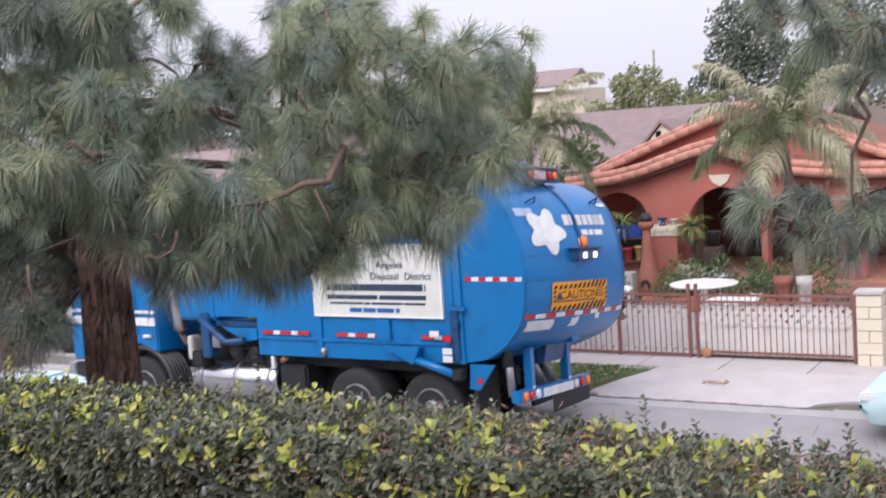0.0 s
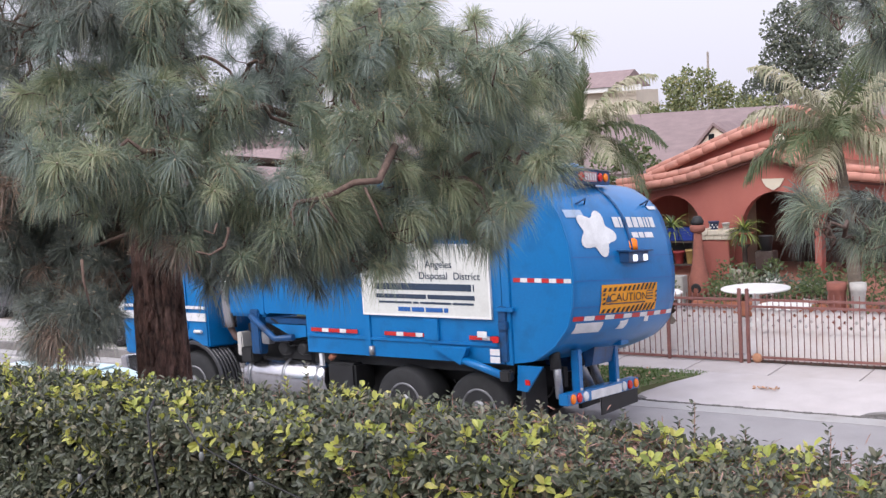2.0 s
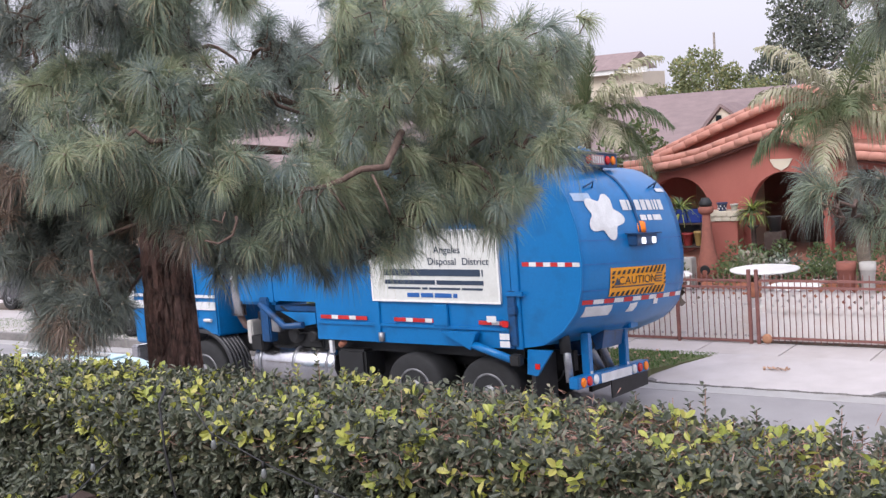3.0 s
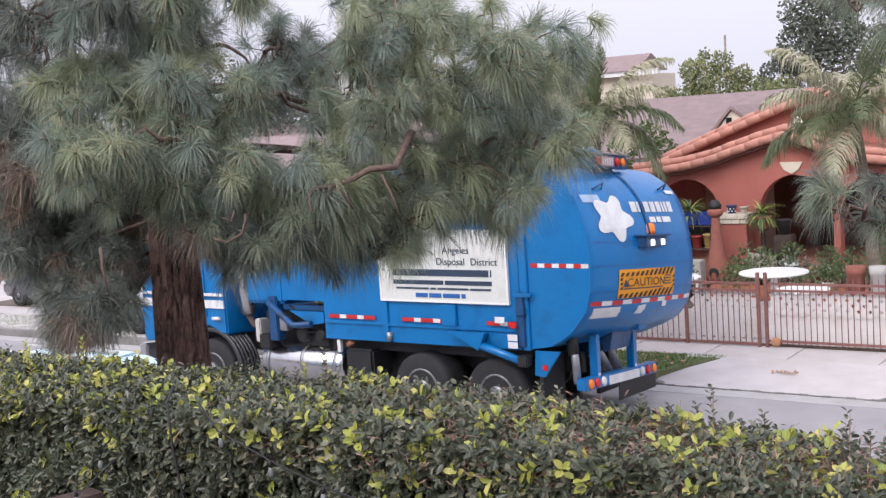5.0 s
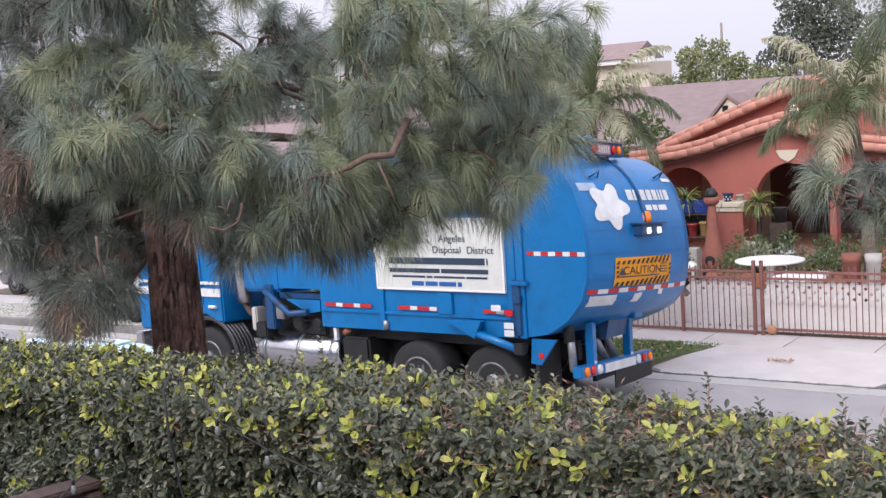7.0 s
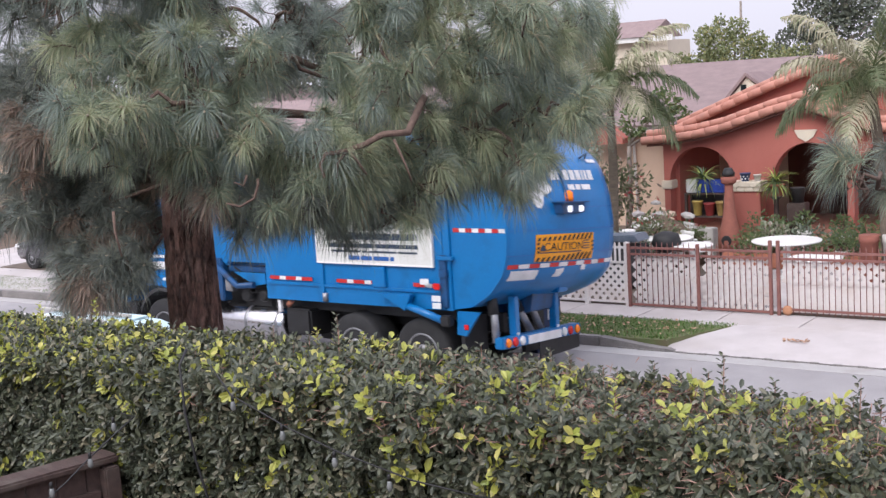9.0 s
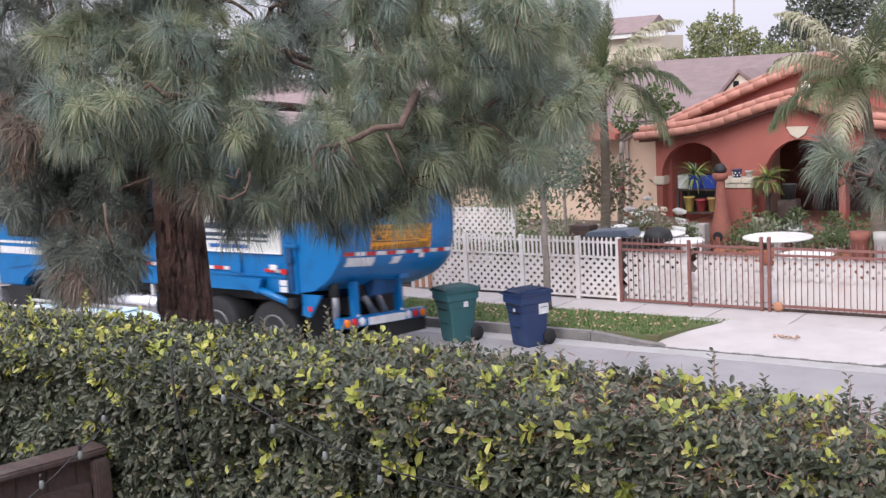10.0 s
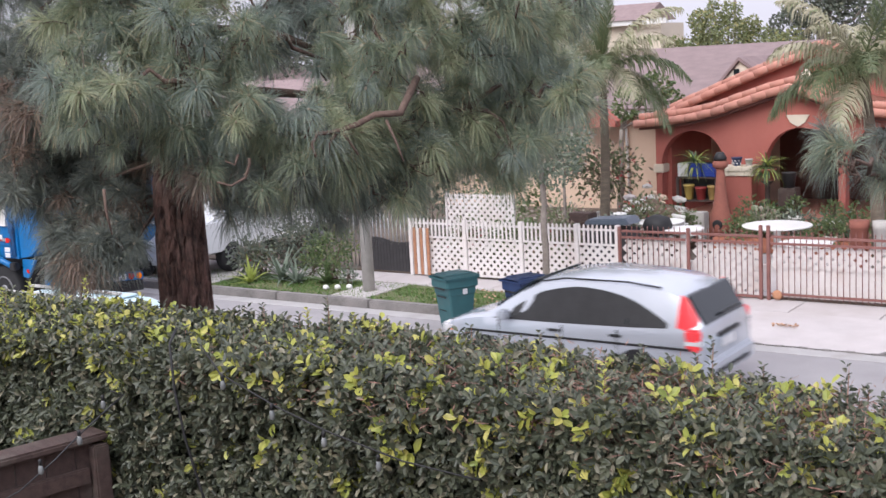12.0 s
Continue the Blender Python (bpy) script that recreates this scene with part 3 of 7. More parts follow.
# lower tail: funnel, legs, struts
tp("under_pan", Pr([(-0.75, 0.95), (-0.05, 1.15), (0.02, 1.5), (-0.4, 1.6), (-0.9, 1.3)], 0.95, 1.6, "y"), M["blue_dark"], truck)
bracket = tp("rear_bracket", B(0.05, 0.22, 1.38, 1.66, 1.42, 1.74, bevel=0.015), M["blue"], truck)
tp("brake_light", B(0.215, 0.24, 1.45, 1.6, 1.52, 1.58, bevel=0.01), M["redlens"], bracket)
for v in (0.42, 1.62):
    leg = tp("rear_leg", B(-0.12, 0.0, v, v + 0.13, 0.72, 1.42, bevel=0.012), M["blue"], truck, "blue upright leg")
    tp("white_tag", B(-0.002, 0.004, v + 0.03, v + 0.1, 0.8, 0.87), M["tape"], leg)
for v0, v1 in ((0.75, 1.15), (1.15, 1.45), (0.3, 0.1)):
    tp("hydraulic_strut", Tb([(-0.3, v0, 1.5), (-0.15, v1, 0.75)], 0.06, 10), M["steel"], truck, "grey hydraulic ram")
    tp("ram_sleeve", Tb([(-0.32, v0 - 0.02, 1.55), (-0.24, (v0 + v1) / 2, 1.15)], 0.085, 10), M["black"], truck)
bumper = tp("rear_bumper", B(-0.12, 0.03, 0.0, 2.36, 0.66, 0.83, bevel=0.012), M["blue"], truck, "blue steel rear bumper with round lights")
tp("rear_plate", B(0.03, 0.04, 0.72, 1.72, 0.67, 0.8), M["tape"], bumper, "scuffed white rear panel")
for k, v in enumerate((0.15, 0.34, 0.54, 1.82, 2.02, 2.24)):
    tp("round_lamp", lathe([(0.075, 0), (0.068, 0.02), (0.04, 0.035)], 16, pose(0.03, v, 0.745, 0, 90, 0)), (M["amber"], M["redlens"], M["tape"], M["tape"], M["redlens"], M["amber"])[k], bumper, ("amber lamp", "red lamp", "white lamp", "white lamp", "red lamp", "amber lamp")[k])
tp("mud_flap", B(-0.02, 0.0, 1.1, 2.36, 0.34, 0.66), M["black"], bumper)
tp("rear_mud_flap", B(-0.72, -0.66, 0.02, 0.66, 0.28, 1.1), M["black"], truck)
tp("rear_mud_flap", B(-0.72, -0.66, 1.74, 2.38, 0.28, 1.1), M["black"], truck)

# compactor body
bm = bmesh.new()
sec = [(0.0, 1.2), (0.0, 3.5), (0.05, 3.70), (0.16, 3.84), (0.35, 3.92), (2.07, 3.92), (2.26, 3.84), (2.37, 3.70), (TW, 3.5), (TW, 1.2)]
prism(bm, sec, -4.62, -0.96, "x")
body = tp("body", bm, M["blue"], truck, "blue steel compactor body")
head = [(y, max(z, 1.8)) for y, z in sec]
tp("hopper_head", prism(bmesh.new(), head, -5.5, -4.622, "x"), M["blue"], body, "raised blue front of the body")
for u in (0.86, 3.38):
    tp("body_rib", B(-u - 0.06, -u + 0.06, -0.035, 0.0, 1.2, 3.6, bevel=0.01), M["blue"], body)
tp("body_rail", B(-4.6, -0.98, -0.03, 0.0, 1.46, 1.50), M["blue"], body)
tp("hydraulic_tank", B(-5.4, -4.75, 0.25, 1.0, 1.0, 1.55, bevel=0.03), M["black"], truck, "dark oily hydraulic tank behind the cab")
for x, r in ((-5.25, 0.13), (-4.85, 0.11)):
    tp("air_tank", Tb([(x, 0.1, 1.22), (x, 0.14, 1.22), (x, 0.9, 1.22), (x, 0.94, 1.22)], [r * 0.7, r, r, r * 0.7], 16), M["black"], truck, "sooty black air tank")
tp("valve_block", B(-5.6, -5.42, -0.02, 0.12, 1.28, 1.5, bevel=0.015), M["steel"], truck, "grimy grey valve block")
tp("cross_beam", B(-5.6, -4.66, 0.1, 0.2, 1.62, 1.72, bevel=0.012), M["blue_dark"], truck)
tp("skirt_plate", Pr([(-5.4, 1.62), (-4.66, 1.62), (-4.66, 1.44), (-4.9, 1.40)], 0.02, 0.06, "y"), M["blue"], truck, "blue tapering skirt plate")
for k in range(4):
    tp("hose", Tb([(-5.45, 0.1 + 0.05 * k, 1.7 - 0.05 * k), (-5.1, 0.12, 1.5 - 0.08 * k), (-4.64, 0.12 + 0.04 * k, 1.62 - 0.1 * k)], 0.018, 6), M["black"], truck)
tp("side_hinge", B(-1.0, -0.86, -0.07, -0.002, 1.25, 2.05, bevel=0.015), M["blue_dark"], body)
tp("hinge_lug", B(-1.02, -0.72, -0.10, -0.036, 1.98, 2.04, bevel=0.01), M["blue"], body)
tp("hinge_lug", B(-0.98, -0.84, -0.11, -0.036, 1.72, 1.84, bevel=0.01), M["blue_dark"], body)
tp("latch_block", B(-2.32, -2.05, -0.05, -0.002, 1.5, 1.83, bevel=0.012), M["blue"], body)
# reflective tape on the side
for u0, n in ((4.5, 0), (3.05, 0), (1.52, 1)):
    u = u0
    for i in range(5 - 2 * n):
        wide = 0.225 if i % 2 == 0 else 0.13
        tp("tape", B(-u, -u + wide - 0.005, -0.038, -0.031, 1.545, 1.605), M["red"] if i % 2 == 0 else M["tape"], body, "reflective tape")
        u -= wide
for z in (1.6, 1.35, 1.24):
    tp("sticker", B(-1.33 + (0.2 if z < 1.5 else 0), -1.17 + (0.2 if z < 1.5 else 0), -0.115, -0.108, z, z + 0.09), M["tape"], body)
tp("red_marker", B(-1.08, -0.98, -0.115, -0.108, 1.53, 1.63, bevel=0.004), M["redlens"], body)
# sign board
board = tp("sign_board", B(-3.40, -1.13, -0.045, -0.004, 1.87, 2.93, bevel=0.006), M["sign"], truck, "white sign board with dark lettering, logos as bars")
for a in (B(-3.42, -1.11, -0.055, -0.002, 1.855, 1.885), B(-3.42, -1.11, -0.055, -0.002, 2.915, 2.945), B(-3.42, -3.39, -0.055, -0.002, 1.885, 2.915), B(-1.14, -1.11, -0.055, -0.002, 1.885, 2.915)):
    tp("sign_frame", a, M["white"], board)
for text, x, z, size in (("Angeles", -1.98, 2.64, 0.15), ("Disposal", -2.08, 2.47, 0.15), ("District", -1.5, 2.47, 0.15)):
    leaning.append(words("sign_word", text, size, pose(x, -0.052, z), M["ink"], board, 1.0))



def bars(name, u0, u1, z, h, widths, m, parent):
    x = -u0
    i = 0
    while x < -u1:
        w = widths[i % len(widths)]
        tp(name, B(x, min(x + w, -u1), -0.052, -0.0455, z, z + h), m, parent)
        x += w + 0.03
        i += 1


bars("brand_bar", 3.15, 1.38, 2.255, 0.10, (1.72,), M["ink"], board)
bars("brand_bar", 3.15, 1.38, 2.125, 0.065, (0.92, 0.82), M["ink"], board)
bars("small_print_bar", 3.1, 1.4, 2.05, 0.03, (0.6, 0.1, 0.55, 0.5), M["ink"], board)
bars("number_bar", 2.75, 1.85, 1.93, 0.065, (0.22, 0.22, 0.3), M["ink_blue"], board)
# gusset, side ram, bin arm
tp("gusset", Pr([(-2.15, 1.44), (-1.5, 1.44), (-1.62, 1.18)], -0.16, -0.03, "y", 0.008), M["blue"], truck)
tp("side_ram", Tb([(-1.66, -0.1, 1.27), (-0.95, -0.1, 1.06)], 0.06, 10), M["blue"], truck, "blue hydraulic ram")
tp("ram_end", B(-0.98, -0.8, -0.16, -0.02, 0.98, 1.14, bevel=0.02), M["black"], truck)
tp("side_fin", Pr([(-0.75, 1.2), (-0.35, 1.2), (-0.62, 0.82), (-0.78, 0.84)], 0.0, 0.05, "y"), M["blue"], truck)
tp("fin_marker", B(-0.64, -0.56, -0.012, -0.002, 0.92, 1.0, bevel=0.003), M["redlens"], truck)
# chassis
for v in (0.72, 1.58):
    tp("chassis_rail", B(-8.7, -0.4, v, v + 0.12, 0.82, 1.12), M["black"], truck)
tp("underbody", B(-5.3, -0.98, 0.3, 2.1, 1.02, 1.21), M["black"], truck)
tank = tp("fuel_tank", Tb([(-6.18, 0.36, 0.72), (-6.12, 0.36, 0.72), (-4.45, 0.36, 0.72), (-4.40, 0.36, 0.72)], [0.26, 0.31, 0.31, 0.26], 28), M["chrome"], truck, "polished aluminium fuel tank")
for u in (6.0, 5.25, 4.55):
    tp("tank_strap", Tb([(-u - 0.03, 0.36, 0.72), (-u + 0.03, 0.36, 0.72)], 0.318, 28), M["steel"], tank)
tp("drive_shaft", Tb([(-6.6, 1.2, 0.85), (-2.8, 1.2, 0.6), (-1.46, 1.2, 0.55)], [0.09, 0.09, 0.13], 12), M["black"], truck)
# black block added low under the body in place of the shade there
tp("spare_gear_box", B(-4.2, -3.5, 0.75, 2.2, 0.42, 1.02, bevel=0.04), M["black"], truck)
for u in (1.46, 2.80):
    tp("axle", Tb([(-u, 0.3, 0.52), (-u, 1.0, 0.52), (-u, 1.2, 0.54), (-u, 1.42, 0.52), (-u, 2.12, 0.52)], [0.09, 0.1, 0.22, 0.1, 0.09], 12), M["black"], truck)
tp("battery_box", B(-4.3, -3.75, 0.05, 0.6, 0.6, 1.05, bevel=0.04), M["black"], truck)
tp("red_coupling", Tb([(-4.25, 0.1, 1.1), (-4.15, 0.07, 1.17)], 0.05, 10), M["terracotta"], truck)
tp("hose_bracket", B(-4.42, -4.36, 0.02, 0.08, 0.98, 1.18), M["tape"], truck)
tp("side_marker", Tb([(-3.32, -0.02, 1.22), (-3.32, -0.02, 1.36)], 0.05, 10), M["steel"], truck)
tp("hopper_edge", B(-6.35, -5.5, 0.04, 2.38, 1.72, 3.05, bevel=0.05), M["blue"], truck, "blue loading hopper")
tp("hopper_lip", B(-6.2, -5.6, -0.06, 0.04, 2.9, 3.1, bevel=0.03), M["blue_dark"], truck)
# exhaust, air box, frame clutter behind the cab
tp("exhaust", Tb([(-6.6, 0.3, 1.5), (-6.6, 0.3, 2.7)], 0.13, 18), M["chrome"], truck, "chrome exhaust stack")
tp("exhaust_pipe", Tb([(-6.6, 0.32, 1.5), (-6.55, 0.38, 1.32), (-6.2, 0.55, 1.2)], 0.06, 10), mat("rusty exhaust pipe", (0.16, 0.1, 0.09), rough=0.7), truck)
tp("air_box", B(-6.22, -6.1, 0.05, 0.3, 1.05, 1.45, bevel=0.02), M["cement"], truck)
tp("step_frame", B(-6.1, -5.85, 0.0, 0.28, 0.95, 1.2, bevel=0.02), M["black"], truck)
tp("arm_mast", B(-5.85, -5.65, 0.0, 0.2, 1.1, 1.85, bevel=0.02), M["blue_dark"], truck)
tp("arm_link", Tb([(-5.8, -0.02, 1.75), (-5.3, -0.02, 1.38), (-4.9, -0.02, 1.42)], 0.055, 8), M["blue_dark"], truck)
tp("frame_clutter", B(-6.4, -5.5, 0.5, 2.0, 0.95, 1.6, bevel=0.05), M["black"], truck)
# cab
cab_side = [(-8.95, 0.95), (-8.98, 1.6), (-8.72, 2.65), (-8.45, 2.85), (-7.0, 2.88), (-6.85, 2.75), (-6.85, 1.15), (-7.0, 1.15), (-7.25, 1.28), (-7.75, 1.28), (-8.1, 1.1), (-8.15, 0.95)]
cab = tp("cab", Pr(cab_side, 0.03, 2.39, "y", 0.03), M["blue"], truck, "blue cab with white stripe")
tp("cab_door", Pr([(-8.55, 1.3), (-8.5, 2.6), (-7.3, 2.65), (-7.3, 1.45)], 0.005, 0.028, "y"), M["blue"], cab)
tp("side_window", Pr([(-8.45, 1.95), (-8.4, 2.55), (-7.4, 2.58), (-7.4, 1.95)], -0.004, 0.003, "y"), M["glass"], cab)
tp("windscreen", B(-9.02, -8.95, 0.2, 2.2, 1.75, 2.45, m=pose(0, 0, 0)), M["glass"], cab)
tp("cab_stripe", B(-8.9, -6.87, -0.004, 0.026, 1.60, 1.74), M["tape"], cab)
tp("cab_stripe", B(-8.9, -6.87, -0.004, 0.026, 1.81, 1.86), M["tape"], cab)
tp("door_step", B(-8.6, -7.9, -0.03, 0.1, 0.5, 0.95, bevel=0.02), M["black"], cab)
tp("front_bumper", B(-9.1, -8.9, 0.0, 2.42, 0.45, 0.9, bevel=0.03), M["chrome"], truck)
tp("door_mark", Tb([(-7.15, 0.0, 1.42), (-6.98, 0.0, 1.42)], 0.03, 8), M["tape"], cab)
# ribbed fender over the front wheel
fender_m = mat("black ribbed fender", (0.05, 0.05, 0.055), (0.03, 0.03, 0.033), rough=0.35, bump=0.05)
arc = np.linspace(-0.1, 2.9, 18)
fender = tp("fender", Pr([(-7.28 + 0.67 * math.cos(a), 0.56 + 0.67 * math.sin(a)) for a in arc] + [(-7.28 + 0.63 * math.cos(a), 0.56 + 0.63 * math.sin(a)) for a in arc[::-1]], 0.03, 0.53, "y"), fender_m, truck, "black ribbed plastic fender")
for k in range(6):
    v = 0.06 + k * 0.085
    tp("fender_rib", Tb([(-7.28 + 0.67 * math.cos(a), v, 0.56 + 0.67 * math.sin(a)) for a in arc], 0.03, 6), fender_m, fender)
for ob in leaning:
    for v in ob.data.vertices:
        v.co.z -= 0.1 * max(0.0, v.co.y - 0.0) * (1 if v.co.z > 0.5 else 0.6)


def wheel(name, parent, at, width, radius, dual=False):
    w = empty(name, pose(*at), "", "")
    for k in ("label", "category"):
        if k in w:
            del w[k]
    w.parent = parent
    prof = [(radius * 0.56, -width / 2), (radius * 0.9, -width / 2 - 0.004), (radius * 0.985, -width / 2 + 0.03), (radius, -width / 4), (radius, width / 4), (radius * 0.985, width / 2 - 0.03), (radius * 0.9, width / 2 + 0.004), (radius * 0.56, width / 2)]
    part("tyre", lathe(prof, 32, pose(0, 0, 0, 90, 0, 0)), M["rubber"], w)
    dish = [(radius * 0.57, -0.02), (radius * 0.56, 0.10), (radius * 0.5, 0.11), (radius * 0.47, 0.03), (radius * 0.25, 0.05), (radius * 0.2, 0.12), (radius * 0.06, 0.13)]
    rim = part("rim", lathe(dish, 28, pose(0, -width / 2 + 0.1, 0, 90, 0, 0)), M["rim"], w)
    bm = bmesh.new()
    for k in range(8):
        a = k * math.pi / 4
        tube(bm, [(radius * 0.34 * math.cos(a), -width / 2 + 0.07, radius * 0.34 * math.sin(a)), (radius * 0.34 * math.cos(a), -width / 2 + 0.02, radius * 0.34 * math.sin(a))], 0.018, 6)
    part("wheel_nuts", bm, M["chrome"], rim)
    return w


TRUCK_WHEELS = []
for u in (1.46, 2.80):
    for v in (0.30, 2.12):
        TRUCK_WHEELS.append((wheel("wheel", truck, (-u, v, 0.52), 0.56, 0.52), (-u, v, 0.52)))
for v in (0.2, 2.22):
    TRUCK_WHEELS.append((wheel("wheel", truck, (-7.28, v, 0.52), 0.32, 0.52), (-7.28, v, 0.52)))


# ---- vegetation ----
def leaf_mesh(name, leaves, material, mats=None):
    """Joined leaves; each is a folded, pointed blade of six corners. leaves: (base, direction, side, length, width)."""
    n = len(leaves)
    base = np.array([l[0] for l in leaves])
    d = np.array([l[1] for l in leaves])
    s = np.array([l[2] for l in leaves])
    L = np.array([l[3] for l in leaves])[:, None]
    Wd = np.array([l[4] for l in leaves])[:, None]
    d = d / np.linalg.norm(d, axis=1, keepdims=True)
    s = s - d * (s * d).sum(1, keepdims=True)
    s = s / (np.linalg.norm(s, axis=1, keepdims=True) + 1e-9)
    up = np.cross(d, s)
    v = np.stack([base, base + d * L * 0.4 + s * Wd + up * Wd * 0.25, base + d * L * 0.78 + s * Wd * 0.85 + up * Wd * 0.2, base + d * L - up * Wd * 0.3, base + d * L * 0.78 - s * Wd * 0.85 + up * Wd * 0.2, base + d * L * 0.4 - s * Wd + up * Wd * 0.25], 1).reshape(-1, 3)
    k = np.arange(n)[:, None] * 6
    f = np.concatenate([k + np.array([[0, 1, 2, 3]]), k + np.array([[0, 3, 4, 5]])]).tolist()
    me = bpy.data.meshes.new(name)
    me.from_pydata(v.tolist(), [], f)
    me.materials.append(material)
    return me


def child(name, me, parent, label="", kind=""):
    ob = new(name, me)
    ob.parent = parent
    if label:
        ob["label"] = label
    if kind:
        ob["kind"] = kind
    return ob


def unit(rng):
    v = rng.normal(size=3)
    return v / np.linalg.norm(v)


# hedge between the garden and the street
def build_hedge():
    rng = np.random.default_rng(11)
    h = empty("hedge", pose(0, 0, 0), "clipped evergreen hedge with yellow-green young shoots and dry twigs", "hedge")
    x0, x1, y0, y1, top = -13.0, 2.2, 3.72, 4.46, 3.27
    # near-black filler box: the shade between the leaves is put into its colour
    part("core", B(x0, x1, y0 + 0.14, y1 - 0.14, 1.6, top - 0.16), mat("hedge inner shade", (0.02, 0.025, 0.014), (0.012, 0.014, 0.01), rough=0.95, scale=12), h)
    old, young, dry = [], [], []

    def crest(x):
        """Height of the clipped top along the hedge."""
        return top + float(np.interp(x, [-8, -6.1, -4.5, -3.0, -2.0, -1.1], [0.0, 0.01, 0.02, 0.05, 0.02, -0.03]))

    def shoot(p, out, n, young_one, size):
        """A whorl of leaves round a short twig."""
        axis = out + rng.normal(size=3) * 0.42
        axis = axis / np.linalg.norm(axis)
        a1 = np.cross(axis, [0.3, 0.5, 0.81])
        a1 = a1 / np.linalg.norm(a1)
        a2 = np.cross(axis, a1)
        length = 0.035 + 0.045 * rng.random()
        turn = rng.uniform(0, 6.28)
        for i in range(n):
            a = turn + 2.4 * i + rng.normal() * 0.2
            k = i / max(1, n - 1)
            radial = a1 * math.cos(a) + a2 * math.sin(a)
            d = axis * (0.15 + 0.75 * k) + radial * 0.9 + np.array([0, 0, -0.12]) + rng.normal(size=3) * 0.16
            s = size * rng.uniform(0.72, 1.15) * (1.0 - 0.25 * k)
            (young if young_one else old).append((p + axis * length * k, d, np.cross(axis, radial) + rng.normal(size=3) * 0.2, s, s * (rng.uniform(0.24, 0.31) if young_one else rng.uniform(0.2, 0.26))))

    N = 20500
    for i in range(N):
        near = rng.random() < 0.66
        # the hedge runs on both ways, thickest where the garden path passes it
        x = rng.uniform(-7.6, -0.5) if rng.random() < 0.8 else rng.uniform(x0, x1)
        tz = crest(x)
        if near:
            z = tz - 1.55 * rng.random() ** 1.1
            bump = 0.13 * noise.noise(Vector((x * 1.7, z * 2.1, 1.0))) + 0.09 * noise.noise(Vector((x * 5, z * 5, 2.0)))
            p, out = np.array([x, y0 + bump + abs(rng.normal()) * 0.06, z]), np.array([0.0, -1.0, 0.35])
        else:
            y = y0 + (y1 - y0) * rng.random()
            bump = 0.05 * noise.noise(Vector((x * 1.9, y * 2.5, 7.0))) + 0.04 * noise.noise(Vector((x * 6, y * 6, 4.0)))
            p, out = np.array([x, y, tz + bump - abs(rng.normal()) * 0.04]), np.array([0.0, -0.35, 1.0])
        c = noise.noise(Vector((p[0] * 1.6, p[1] * 1.5, p[2] * 1.6 + 9)))
        lit_top = p[2] > tz - 0.16
        chance = 0.026 + 0.05 * max(0, c + 0.1) + (0.13 * min(1.0, max(0.0, (-3.9 - p[0]) / 1.2)) + 0.03 if lit_top else 0)
        is_young = rng.random() < chance
        dryness = min(1.0, max(0.0, (p[0] + 4.4) / 2.2)) * (0.82 if not near and p[1] > 3.82 else 0.5 if near and p[2] > tz - 0.09 else 0.0)
        if rng.random() < dryness and not is_young:
            a = out * 0.4 + rng.normal(size=3) * 0.8
            for j in range(12):
                dry.append((p + rng.normal(size=3) * 0.035 - np.array([0, 0, 0.03]), a * 0.5 + rng.normal(size=3) * np.array([0.9, 0.8, 0.28]), rng.normal(size=3), rng.uniform(0.03, 0.07), 0.0022))
            if rng.random() < 0.45:
                shoot(p, out, 6, False, 0.042)
            continue
        shoot(p, out, 8 if not is_young else 7, is_young, 0.054 if not is_young else 0.066)
    # upright shoots above the clipped top
    for i in range(170):
        x, y = rng.uniform(-7.6, -0.5), rng.uniform(y0 + 0.1, y1)
        hgt = rng.uniform(0.03, 0.1) if rng.random() < 0.88 else rng.uniform(0.1, 0.2)
        yo = rng.random() < (0.5 if x < -4.5 else 0.08)
        m = int(5 + hgt * 70)
        for j in range(m):
            q = np.array([x, y, crest(x) + 0.01 + hgt * j / m])
            a = 2.4 * j
            (young if yo else old).append((q, np.array([math.cos(a), math.sin(a), 0.7]), np.array([-math.sin(a), math.cos(a), 0.0]), 0.04 - 0.014 * j / m, 0.0085))
        dry.append((np.array([x, y, crest(x) - 0.05]), np.array([0.05, 0, 1.0]), np.array([1.0, 0, 0]), hgt + 0.06, 0.0025))
    child("foliage", leaf_mesh("foliage", old, M["hedge"]), h, "dark glossy hedge leaves", "stuff")
    child("young_foliage", leaf_mesh("young_foliage", young, M["hedge_new"]), h, "yellow-green young leaves", "stuff")
    child("dry_growth", leaf_mesh("dry_growth", dry, M["hedge_dry"]), h, "reddish dry clipped twigs", "stuff")
    bm = bmesh.new()
    rng2 = np.random.default_rng(3)
    for i in range(60):
        x = rng2.uniform(x0, x1)
        tube(bm, [(x, 4.1, 1.6), (x + rng2.uniform(-0.2, 0.2), 4.0, 2.4), (x + rng2.uniform(-0.4, 0.4), y0 + 0.08, 2.4 + rng2.random() * 0.8)], [0.02, 0.014, 0.006], 5)
    part("stems", bm, M["twig"], h)["kind"] = "stuff"


build_hedge()

